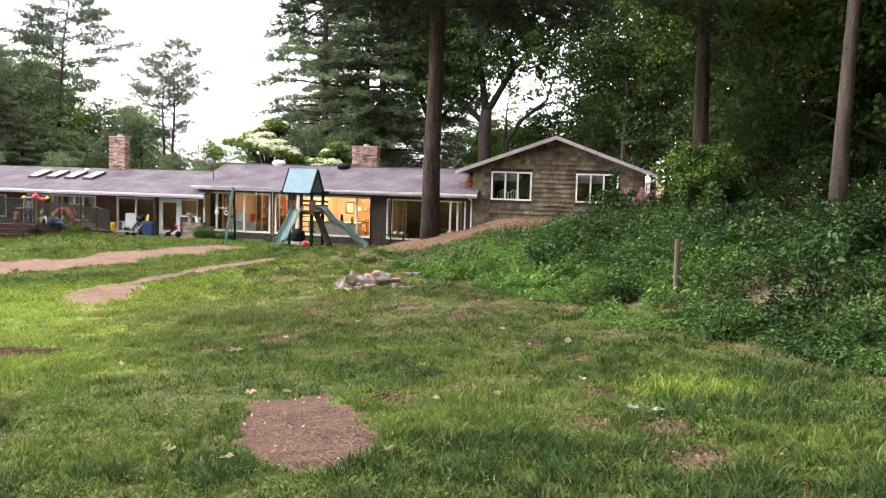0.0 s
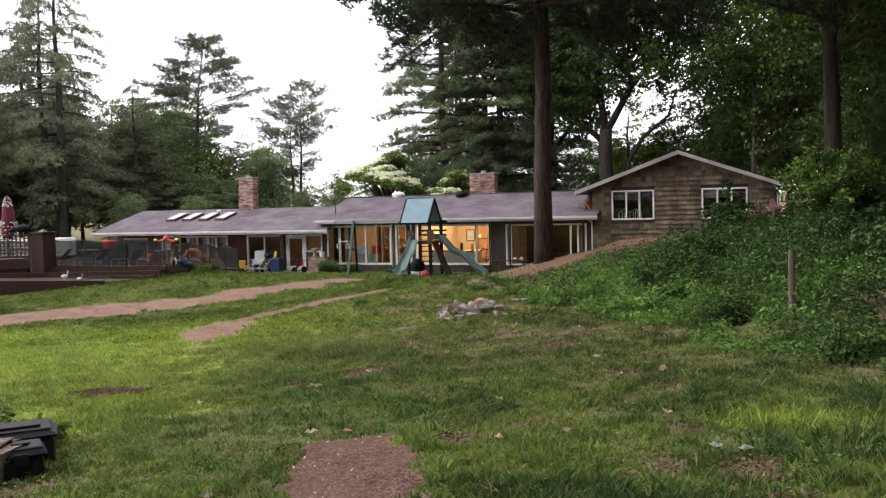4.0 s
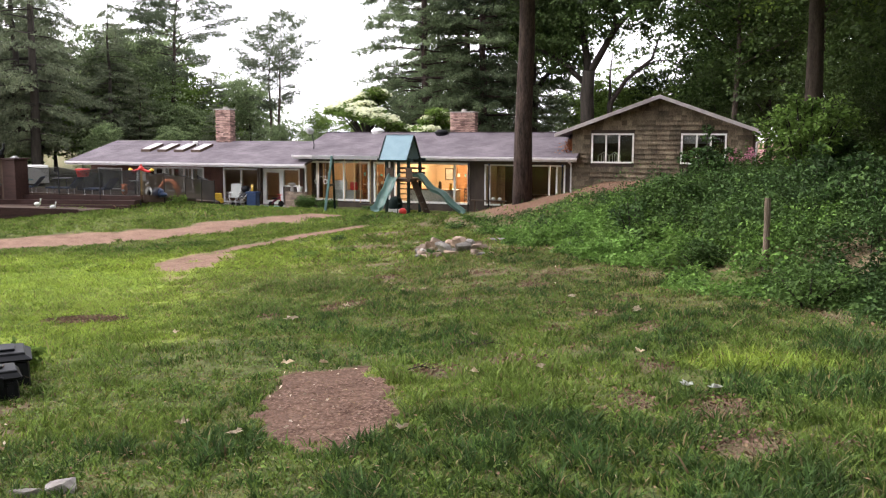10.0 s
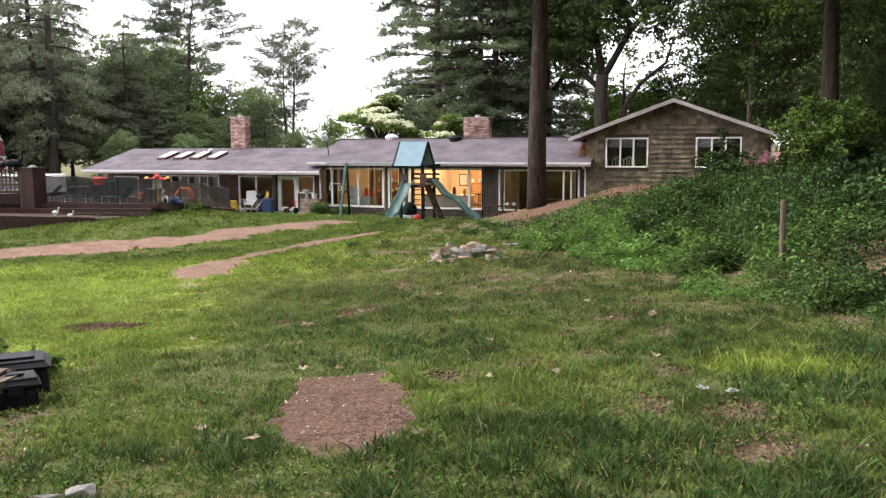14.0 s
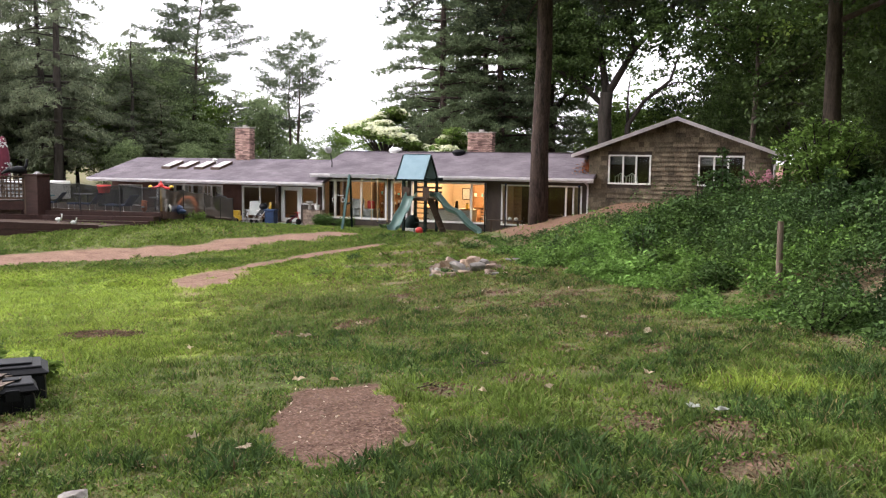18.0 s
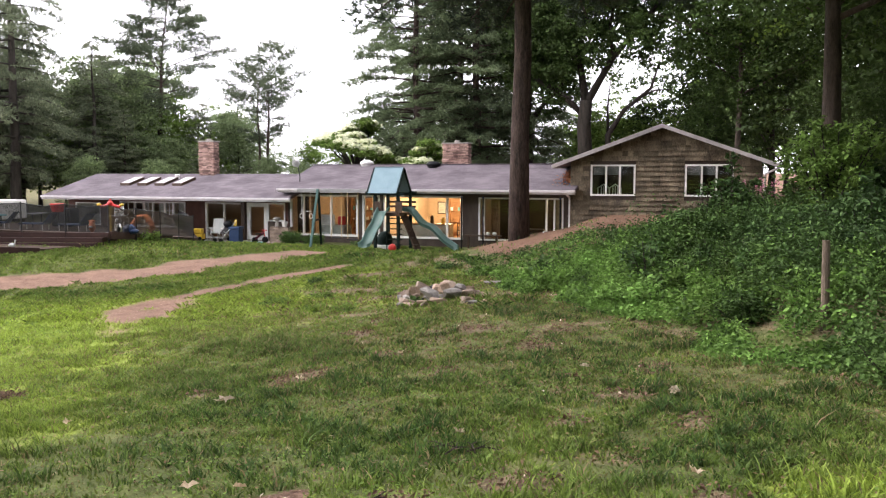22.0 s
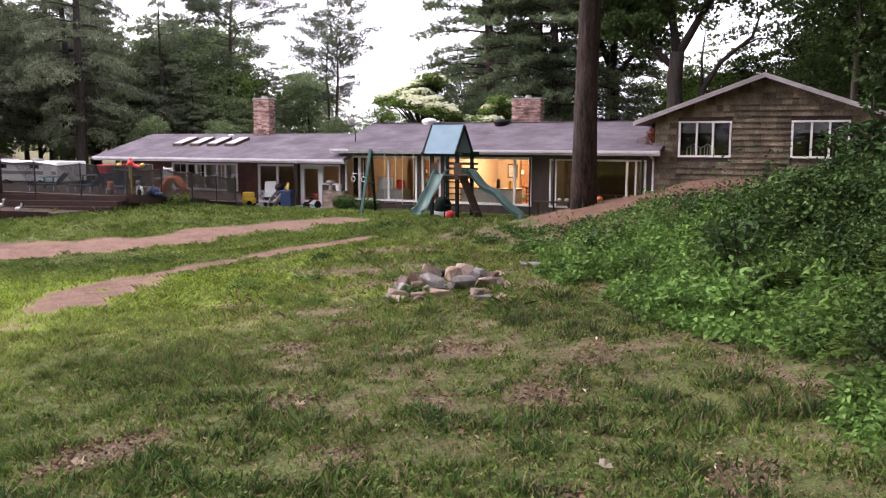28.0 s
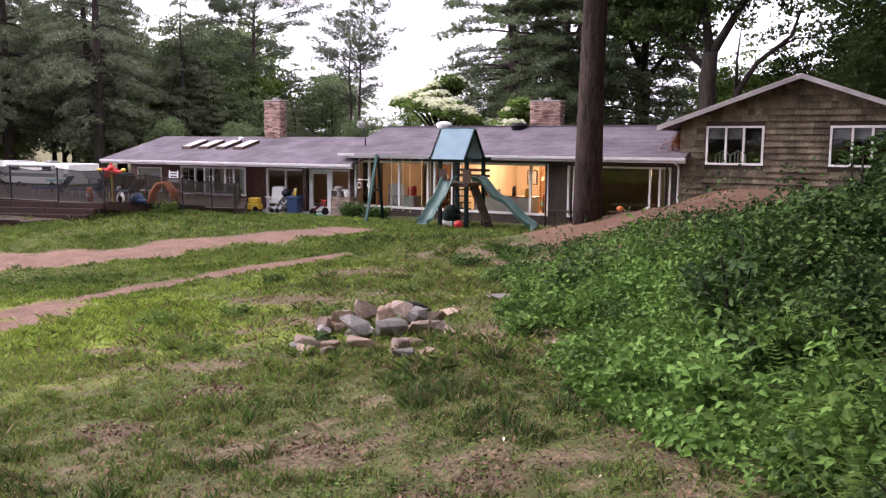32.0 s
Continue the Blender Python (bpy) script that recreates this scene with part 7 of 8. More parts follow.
# ---- bank: low cover, shrubs, post ----
def bank_cover():
    """Low weeds on the bank: thousands of small plants of three kinds, lumpy, with gaps; none on the needle slope."""
    g = np.random.default_rng(77)
    n = 25000
    y = np.concatenate([g.uniform(-34, -21, n * 2 // 3), g.uniform(-24, -10, n // 3)])
    dx = 9.5 * g.random(len(y)) ** 1.25
    x = bank_edge(y) + 0.1 + 0.22 * np.sin(y * 2.1) + 0.5 * (vnoise(y, y * 0, 1.3, 2) - 0.5) + dx
    clear = (y > -16.6 + 1.2 * vnoise(x, y, 1.5, 8)) & (x < 6.6 + 1.0 * vnoise(x, y, 1.0, 9))
    lump = vnoise(x, y, 1.15, 5)
    gap = (vnoise(x, y, 0.5, 6) < 0.33) & (dx < 2.4)
    post = (np.hypot(x - 8.0, y + 27.9) < 0.9)
    keep = ~clear & ~gap & (x < 15) & (g.random(len(x)) < np.where(y > -21, 0.7, 1.0))
    x, y, dx, lump, post = x[keep], y[keep], dx[keep], lump[keep], post[keep]
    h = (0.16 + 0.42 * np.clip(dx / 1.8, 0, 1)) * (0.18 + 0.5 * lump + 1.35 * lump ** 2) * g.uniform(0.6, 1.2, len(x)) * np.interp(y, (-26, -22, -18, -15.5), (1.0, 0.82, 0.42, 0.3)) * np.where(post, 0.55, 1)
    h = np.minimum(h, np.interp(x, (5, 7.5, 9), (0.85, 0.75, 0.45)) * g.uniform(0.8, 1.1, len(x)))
    h = h * np.where(g.random(len(x)) < 0.04, 1.7, 1.0)
    # darker greens further up the bank, brighter ones near its foot
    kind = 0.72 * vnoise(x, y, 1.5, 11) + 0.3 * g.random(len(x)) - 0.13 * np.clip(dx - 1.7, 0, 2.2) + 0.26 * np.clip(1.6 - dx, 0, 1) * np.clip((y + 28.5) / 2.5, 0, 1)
    for lo, hi, m, size, nm in ((-9, 0.38, "leaf_deep", 0.068, "dark green weeds in patches, more of them up the bank"), (0.38, 0.66, "leaf_bank", 0.07, "dense green leafy weeds covering the bank"), (0.66, 9, "leaf_bright", 0.076, "bright young leaves of weeds on the bank")):
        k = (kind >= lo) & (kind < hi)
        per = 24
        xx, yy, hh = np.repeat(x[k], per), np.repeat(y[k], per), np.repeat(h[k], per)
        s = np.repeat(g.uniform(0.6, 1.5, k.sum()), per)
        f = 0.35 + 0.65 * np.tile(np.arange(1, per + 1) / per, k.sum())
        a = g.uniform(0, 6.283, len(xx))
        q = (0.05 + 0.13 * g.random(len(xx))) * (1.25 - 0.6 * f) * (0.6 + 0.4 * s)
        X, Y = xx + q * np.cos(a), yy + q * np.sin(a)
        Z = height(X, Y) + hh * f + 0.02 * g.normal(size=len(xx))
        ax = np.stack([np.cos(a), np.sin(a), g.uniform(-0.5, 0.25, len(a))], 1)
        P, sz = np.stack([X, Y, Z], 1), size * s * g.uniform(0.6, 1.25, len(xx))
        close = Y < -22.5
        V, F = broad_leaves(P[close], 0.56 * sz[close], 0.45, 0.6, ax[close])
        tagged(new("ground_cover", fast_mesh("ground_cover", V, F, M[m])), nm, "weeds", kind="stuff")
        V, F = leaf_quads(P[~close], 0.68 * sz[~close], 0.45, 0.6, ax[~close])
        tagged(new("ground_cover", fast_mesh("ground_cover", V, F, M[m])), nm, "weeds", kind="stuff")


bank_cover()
for k, (x, y, r, h, n, s, m) in enumerate(((7.42, -22.0, 0.42, 1.72, 1900, 0.08, "leaf_deep"), (7.0, -21.6, 0.4, 1.15, 900, 0.08, "leaf_deep"), (6.5, -21.2, 0.55, 0.75, 800, 0.07, "leaf_deep"), (5.9, -20.2, 0.5, 0.4, 600, 0.06, "leaf_bank"), (9.0, -22.4, 0.7, 0.55, 700, 0.08, "leaf_deep"), (9.7, -21.2, 0.7, 0.6, 800, 0.09, "leaf_deep"), (6.3, -23.4, 0.5, 0.9, 600, 0.08, "leaf_deep"), (8.6, -22.8, 0.9, 0.55, 3600, 0.065, "leaf_bank"), (9.8, -24.6, 0.9, 0.6, 3000, 0.06, "leaf_deep"),
                                       (10.6, -27.4, 0.9, 0.9, 3500, 0.06, "leaf_deep"), (8.3, -24.8, 0.8, 0.65, 4200, 0.055, "leaf_bank"), (9.2, -20.0, 1.1, 0.45, 2000, 0.10, "leaf_bank"), (6.9, -22.9, 0.7, 0.85, 4000, 0.06, "leaf_bank"),
                                       (11.6, -21.5, 1.2, 0.75, 1700, 0.11, "leaf_deep"), (11.8, -25.5, 1.2, 0.75, 1700, 0.10, "leaf_deep"), (12.4, -29.2, 1.0, 1.0, 2000, 0.09, "leaf_bank"), (7.4, -24.2, 0.7, 0.8, 4200, 0.05, "leaf_bank"),
                                       (10.8, -16.0, 0.9, 0.5, 1200, 0.13, "leaf_bank"), (14.5, -17.0, 1.3, 0.7, 1800, 0.13, "leaf_bank"), (8.9, -28.9, 0.6, 0.45, 2400, 0.045, "leaf_bank"), (7.7, -26.5, 0.5, 0.4, 2200, 0.045, "leaf_bank"))):
    shrub("shrub", x, y, r, h, M[m], "tall bright green sapling bush on the bank" if h > 2 else "tangled green shrub on the bank", n, s, 100 + k, group="bank shrubs", stems=9)


def cane_bush(x, y, h, r, canes, seed, material, label, name="sapling_bush", group="bank shrubs", leaf=0.1):
    """A tall bush of arching canes with paired leaves along them."""
    g = np.random.default_rng(seed)
    t = thing(name, label, "bush" if leaf > 0.08 else "weed", (x, y, gz(x, y)), group)
    C, A = [], []
    for k in range(canes):
        a, q = k * 2.4 + g.random(), math.sqrt((k + 0.5) / canes) * r * g.uniform(0.8, 1.15)
        top = h * g.uniform(0.55, 1.0) * (1 - 0.3 * (q / r) ** 2)
        d = Vector((math.cos(a), math.sin(a), 0))
        pts = [d * 0.12 + Vector((0, 0, -0.1)), d * q * 0.35 + Vector((0, 0, top * 0.5)), d * q * 0.75 + Vector((0, 0, top * 0.9)), d * q * 1.15 + Vector((0, 0, top * g.uniform(0.8, 1.02)))]
        part("cane", tube(B(), pts, [0.012 * h, 0.008 * h, 0.0045 * h, 0.003], 5), M["bark_grey"], t)
        for u in np.linspace(0.55, 2.98, 34 if leaf > 0.08 else 16):
            i = int(u)
            c = pts[i].lerp(pts[i + 1], u - i)
            dirn = (pts[i + 1] - pts[i]).normalized()
            side = dirn.cross(Vector((g.normal(), g.normal(), 0.5))).normalized()
            for sg in (-1, 1):
                for w in (0.7 * leaf, 1.7 * leaf):
                    C.append(np.array(c + side * sg * w + Vector((0, 0, -0.25 * w))) + g.normal(size=3) * 0.5 * leaf)
                    A.append(np.array(side * sg + dirn * 0.5) + g.normal(size=3) * 0.3)
    A = np.array(A)
    V, F = broad_leaves(np.array(C), g.uniform(0.7, 1.5, len(C)) * leaf, 0.5, 0.5, A / np.linalg.norm(A, axis=1)[:, None])
    ob = new("foliage", fast_mesh("foliage", V, F, material))
    ob.parent = t
    return t


def weed_stand(seed, h, r, canes, material, label, spots):
    """A stand of upright leafy weeds, grown once and set out on the bank."""
    g = random.Random(seed)
    first = cane_bush(*spots[0], h, r, canes, seed, material, label, "tall_weed", "bank weeds", 0.055)
    for x, y in spots[1:]:
        o = copy_thing(first, pose(x, y, gz(x, y) - 0.03, 0, 0, g.uniform(0, 360)))
        k = g.uniform(0.75, 1.2)
        o.scale = (k, k, k * g.uniform(0.85, 1.15))


def bank_spots(seed, n, d0, d1, y0=-31.0):
    g = random.Random(seed)
    out = []
    while len(out) < n:
        y = g.uniform(y0, -20.5)
        x = float(bank_edge(y)) + g.uniform(d0, d1)
        if math.hypot(x - 8.45, y + 27.2) > 0.8 and not (y > -25 and 7.0 < x < 8.2 and y > -24):
            out.append((x, y))
    return out


weed_stand(71, 0.62, 0.34, 7, M["leaf_bank"], "upright green weeds on the bank", bank_spots(1, 20, 0.7, 3.6))
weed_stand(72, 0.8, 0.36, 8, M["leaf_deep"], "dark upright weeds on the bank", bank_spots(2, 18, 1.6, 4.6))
weed_stand(73, 0.45, 0.36, 7, M["leaf_bright"], "bright young weeds at the foot of the bank", bank_spots(3, 18, 0.35, 2.2, -26.5))
cane_bush(9.15, -16.3, 2.75, 1.15, 34, 61, M["leaf_cane"], "tall bright green sapling bush on the bank")
cane_bush(9.7, -15.4, 1.9, 0.7, 14, 62, M["leaf_deep"], "tall dark green bush on the bank")
cane_bush(8.5, -15.6, 1.1, 0.6, 12, 63, M["leaf_bank"], "bushy green sapling on the bank")
cane_bush(6.6, -20.6, 0.7, 0.6, 12, 64, M["leaf_bank"], "bushy green sapling on the bank")
cane_bush(9.4, -24.0, 1.0, 0.8, 20, 65, M["leaf_deep"], "bushy dark sapling on the bank", leaf=0.082)
# undergrowth takes the shade-darkened maple green
for k, (x, y, r, h) in enumerate(((10.6, -8.0, 1.3, 1.5), (12.4, -9.5, 1.5, 1.8), (11.4, -4.6, 1.3, 1.6), (14.2, -12.5, 1.6, 1.6), (12.8, -14.2, 1.2, 1.1))):
    shrub("shrub", x, y, r, h, M["leaf_maple_shaded"], "dark leafy undergrowth beneath the trees", 2200, 0.13, 160 + k, group="undergrowth", stems=9)
rh = shrub("rhododendron", 7.4, -3.0, 1.0, 1.5, M["leaf_wood"], "rhododendron with pink blossom beside the gable", 1600, 0.12, 140)
g_ = np.random.default_rng(3)
for k in range(26):
    a, q = g_.uniform(0, 6.28), g_.uniform(0.2, 0.95)
    v = unit_g(g_, 22) * 0.09
    V, F = leaf_quads(v, 0.07, up=0.4, aspect=0.8)
    ob = new("blossom", fast_mesh("blossom", V, F, M["pink"]))
    ob.parent = rh
    ob.location = (q * math.cos(a), q * math.sin(a) - 0.2, 0.85 + 0.6 * g_.random())
o = done("retaining_wall", box(B(), 7.9, 11.5, -3.4, -2.9, 1.0, gz(8.5, -3) + 0.3, 0.04), M["stone"])
tagged(o, "pale stone garden wall beside the gable", "wall", kind="structure")
o = thing("fence_post", "old weathered wooden post standing in the weeds", "post", (8.45, -27.2, gz(8.45, -27.2)))
bm = B()
tube(bm, [(0, 0, -0.2), (0.01, 0, 0.3), (0, 0.01, 2.69 - gz(8.45, -27.2))], [0.044, 0.04, 0.036], 10)
part("post", bm, M["old_post"], o)


def fern(x, y, s, rz):
    t = thing("fern", "pale green fern frond among the weeds", "fern", (x, y, gz(x, y) + 0.1), "ferns", rz=rz)
    for f in range(4):
        a = f * 1.6 + 0.4
        d = Vector((math.cos(a), math.sin(a), 0))
        bm = B()
        n = 20
        for k in range(n):
            u = k / n
            p = d * (0.55 * u) * s + Vector((0, 0, (0.75 * u - 0.35 * u * u) * s))
            L = (0.12 * (1 - u) + 0.015) * s * min(1, 0.4 + 3 * u)
            side = Vector((-d.y, d.x, 0))
            for sgn in (-1, 1):
                e = p + side * sgn * L + d * 0.05 * s
                w = d * 0.012 * s
                bm.faces.new([bm.verts.new(q) for q in (p - w, p + w, e + w * 0.3)])
        part("frond", bm, M["leaf_light"], t)


for x, y, s, rz in ((7.0, -25.6, 1.0, 0), (7.3, -26.4, 0.8, 70), (7.7, -25.9, 0.9, 30), (8.2, -27.9, 0.8, 200), (6.6, -24.0, 0.8, 110), (7.5, -25.2, 1.1, 150), (7.1, -26.9, 0.7, 20), (8.0, -26.3, 1.0, 260), (7.9, -28.2, 0.7, 300)):
    fern(x, y, s, rz)


# ---- stone heap ----
def boulder(x, y, z, sx, sy, sz, rz, seed, tilt=0):
    r = random.Random(seed)
    m = ("stone", "stone_tan", "stone_grey")[seed * 7 % 3]
    bm = B()
    for k in range(15):
        v = Vector((r.gauss(0, 1), r.gauss(0, 1), r.gauss(0, 1))).normalized()
        bm.verts.new([0.62 * math.copysign(abs(c) ** 0.55, c) * r.uniform(0.75, 1.0) for c in v])
    hull = bmesh.ops.convex_hull(bm, input=bm.verts[:])
    bmesh.ops.delete(bm, geom=[e for e in hull["geom_interior"] if isinstance(e, bmesh.types.BMVert)], context="VERTS")
    bmesh.ops.bevel(bm, geom=bm.edges[:], offset=0.03, segments=2, affect="EDGES")
    for v in bm.verts:
        v.co += Vector((r.uniform(-1, 1), r.uniform(-1, 1), r.uniform(-1, 1))) * 0.012
    bmesh.ops.scale(bm, vec=(sx, sy, sz), verts=bm.verts)
    ob = done("stone", bm, M[m])
    ob.matrix_world = pose(x, y, z + sz * 0.35, tilt, r.uniform(-14, 14), rz)
    return tagged(ob, "loose tan and grey fieldstone in a heap on the lawn", "stone", "stone heap")


rr0 = random.Random(12)
heap = [(2.15, -23.9, 0.55, 0.34, 0.16, 25), (2.05, -24.15, 0.42, 0.24, 0.16, -50), (1.75, -24.0, 0.3, 0.22, 0.14, 10), (2.0, -23.2, 0.26, 0.22, 0.2, 0), (2.35, -23.1, 0.34, 0.28, 0.24, 40), (2.75, -23.55, 0.48, 0.32, 0.28, -20),
        (2.6, -22.55, 0.4, 0.34, 0.36, 15), (2.95, -23.95, 0.45, 0.22, 0.18, 15), (3.3, -23.65, 0.42, 0.34, 0.3, 60), (3.3, -22.9, 0.36, 0.3, 0.28, 0), (3.05, -22.4, 0.3, 0.26, 0.26, 30), (3.6, -23.0, 0.34, 0.26, 0.24, -30),
        (3.75, -23.5, 0.4, 0.26, 0.2, 20), (3.95, -22.9, 0.36, 0.28, 0.24, 70), (3.5, -22.3, 0.42, 0.28, 0.2, -15), (4.25, -23.3, 0.34, 0.24, 0.14, 0), (3.75, -24.0, 0.3, 0.2, 0.14, 30), (2.4, -22.85, 0.24, 0.2, 0.18, 80),
        (1.9, -22.9, 0.34, 0.24, 0.14, 12), (3.15, -23.3, 0.3, 0.26, 0.3, 45), (3.75, -24.55, 0.3, 0.22, 0.13, 20), (2.55, -24.25, 0.26, 0.18, 0.12, 65), (4.3, -22.1, 0.34, 0.26, 0.12, 40)]


def in_heap(u, v):
    """A place in the heap, u across and v along its longer axis."""
    u = 0.78 * math.tanh(u / 0.6)
    return 2.82 + 0.91 * u - 0.41 * v, -23.0 + 0.41 * u + 0.91 * v


for k, (x, y, sx, sy, sz, rz) in enumerate(heap):
    x, y = in_heap((x - 3.0) * 0.5, (y + 23.2) * 0.95)
    lift = 0.3 * math.exp(-((x - 2.7) ** 2 + (y + 22.9) ** 2) / 0.35)
    boulder(x, y, gz(x, y) + lift * 0.55, sx * 0.66, sy * 0.66, sz * 0.6, rz, k, tilt=rr0.uniform(-18, 18))
for k in range(30):
    x, y = in_heap(rr0.gauss(0, 0.45), rr0.gauss(0, 0.5))
    boulder(x, y, gz(x, y), rr0.uniform(0.12, 0.22), rr0.uniform(0.1, 0.16), rr0.uniform(0.08, 0.14), rr0.uniform(0, 180), 60 + k)
boulder(3.05, -20.5, gz(3.05, -20.5) - 0.01, 0.5, 0.32, 0.1, 20, 8)
boulder(3.86, -23.9, gz(3.86, -23.9) - 0.05, 0.3, 0.2, 0.12, 20, 22)
for x, y, s, rz in ((2.45, -21.9, 0.4, 25),):
    o = thing("black_tubing", "coil of black drain tubing behind the stones", "tubing", (x, y, gz(x, y) + 0.02), rz=rz)
    part("tube", tube(B(), [(-0.6 * s, 0, 0.05), (-0.2 * s, 0.08, 0.09), (0.3 * s, 0, 0.1), (0.7 * s, -0.1, 0.05)], [0.05] * 4, 10), M["black"], o, "", True)
for k, (x, y, r, h, n, s, m) in enumerate(((2.75, -23.8, 0.16, 0.16, 260, 0.05, "leaf_bank"), (2.95, -22.9, 0.14, 0.2, 160, 0.05, "leaf_bank"), (4.3, -22.9, 0.4, 0.2, 800, 0.05, "leaf_bright"), (3.8, -21.6, 0.5, 0.26, 900, 0.055, "leaf_bright"), (3.1, -20.0, 0.5, 0.25, 800, 0.055, "leaf_bright"),
                                              (1.5, -22.0, 0.3, 0.14, 260, 0.05, "leaf_light"), (0.2, -22.2, 0.4, 0.12, 420, 0.05, "leaf_light"), (-0.4, -22.9, 0.45, 0.1, 420, 0.05, "leaf_light"), (1.0, -23.9, 0.3, 0.1, 260, 0.045, "leaf_light"), (1.7, -24.2, 0.25, 0.1, 220, 0.045, "leaf_light"), (2.2, -18.6, 0.5, 0.22, 600, 0.06, "leaf_bright"),
                                              (1.3, -20.0, 0.3, 0.14, 260, 0.05, "leaf_light"), (-1.4, -19.6, 0.35, 0.14, 260, 0.05, "leaf_bank"), (0.9, -17.4, 0.4, 0.18, 400, 0.06, "leaf_bank"))):
    shrub("weed_plant", x, y, r, h, M[m], "small leafy weed among the stones" if k < 3 else "low leafy weed in the worn lawn", n, s, 200 + k, group="weeds by the stones", stems=5)

# ---- slab and black boxes at the lawn's west edge ----


def hollow_box(name, x, y, w, d, h, rz, label):
    t = thing(name, label, "box", (x, y, gz(x, y) - 0.03), "black boxes", rz=rz)
    part("body", box(B(), -w / 2, w / 2, -d / 2, d / 2, 0, h, 0.05), M["black"], t)
    bm = box(B(), -w / 2 - 0.02, w / 2 + 0.02, -d / 2 - 0.02, d / 2 + 0.02, h, h + 0.07, 0.02)
    for v in bm.verts:
        if v.co.z > h + 0.035:
            v.co.x *= 0.86
            v.co.y *= 0.8
    part("lid", bm, M["black"], t)
    for s in (-0.3, 0.05, 0.3):
        part("rib", box(B(), s * w - 0.02, s * w + 0.02, -d / 2 - 0.015, -d / 2 + 0.005, 0.03, h - 0.02), M["black"], t)
    part("latch", box(B(), -0.05, 0.05, -d / 2 - 0.045, -d / 2 - 0.02, h - 0.05, h + 0.04, 0.008), M["black"], t)
    part("lid_panel", box(B(), -w / 2 + 0.1, w / 2 - 0.1, -d / 2 + 0.1, d / 2 - 0.1, h + 0.071, h + 0.09, 0.008), M["black"], t)


hollow_box("storage_box", 2.68, -33.28, 0.62, 0.42, 0.27, 48, "black plastic tool box lying beside the stone slab")
hollow_box("storage_box", 3.1, -33.58, 0.32, 0.3, 0.2, 52, "small black plastic box beside the stone slab")
hollow_box("storage_box", 2.28, -33.3, 0.5, 0.34, 0.22, 35, "black plastic tool box lying beside the stone slab")
bm = B()
bmesh.ops.create_cube(bm, size=1)
bmesh.ops.bevel(bm, geom=bm.edges[:], offset=0.08, segments=2, affect="EDGES")
r9 = random.Random(9)
for v in bm.verts:
    v.co += Vector((r9.uniform(-1, 1), r9.uniform(-1, 1), r9.uniform(-1, 1))) * 0.04
for v in bm.verts:
    if v.co.z < 0:
        v.co.y *= 0.78
        v.co.x *= 0.9
bmesh.ops.scale(bm, vec=(1.05, 0.62, 0.34), verts=bm.verts)
o = done("stone_slab", bm, M["slab"])
o.matrix_world = pose(2.66, -33.9, gz(2.66, -33.9) + 0.1, 2, -3, 14)
tagged(o, "large flat tan stone slab on the lawn edge", "stone")
o = thing("white_pipe", "bent white plastic pipe lying on the slab", "pipe", (2.72, -33.72, gz(2.66, -33.9) + 0.295), rz=40)
part("pipe", tube(B(), [(-0.4, -0.16, 0), (0.2, 0.1, 0.02), (-0.14, 0.2, 0.02), (-0.24, 0.3, 0.12)], [0.016] * 4, 8), M["white"], o)
for k, (x, y) in enumerate(((2.1, -33.72), (2.2, -33.85), (2.05, -33.6))):
    o = thing("hose", "black hose heaped on the slab", "hose", (x, y, gz(x, y) + 0.33), "hoses", rz=40 * k)
    part("hose", tube(B(), [(-0.3, 0, 0), (-0.1, 0.1, 0.06), (0.1, 0, 0.03), (0.3, -0.1, 0.01)], [0.03] * 4, 8), M["black"], o)
for k, (x, y, r, h, n, s) in enumerate(((2.35, -32.65, 0.25, 0.3, 200, 0.08), (1.7, -32.6, 0.3, 0.4, 300, 0.08), (2.75, -33.95, 0.16, 0.14, 110, 0.06), (2.5, -34.1, 0.2, 0.18, 140, 0.06), (3.2, -34.05, 0.12, 0.14, 40, 0.06), (1.4, -33.0, 0.4, 0.4, 300, 0.08))):
    shrub("weed_plant", x, y, r, h, M["leaf_light"], "small leafy weed by the slab", n, s, 300 + k, group="weeds by the slab", stems=5)
boulder(5.04, -35.11, gz(5.04, -35.11) - 0.03, 0.2, 0.13, 0.09, 10, 92)
boulder(5.2, -35.05, gz(5.2, -35.05) - 0.02, 0.15, 0.12, 0.1, 50, 95)


# ---- small things on the lawn ----
def big_leaf(x, y, s, m, label, seed):
    r = random.Random(seed)
    bm = B()
    c = bm.verts.new((0, 0, 0.012))
    n = 14
    ring = [bm.verts.new((math.cos(2 * math.pi * k / n) * s * (1.0 if k % 2 else 0.55) * r.uniform(0.8, 1.1), math.sin(2 * math.pi * k / n) * s * (0.8 if k % 2 else 0.45), 0.012 + r.uniform(0, 0.035))) for k in range(n)]
    for k in range(n):
        bm.faces.new((c, ring[k], ring[(k + 1) % n]))
    bmesh.ops.solidify(bm, geom=bm.faces[:], thickness=0.002)
    ob = done("fallen_leaf", bm, M[m])
    ob.matrix_world = pose(x, y, gz(x, y) + 0.05, r.uniform(-12, 12), r.uniform(-12, 12), r.uniform(0, 360))
    tagged(ob, label, "leaf", "fallen leaves")


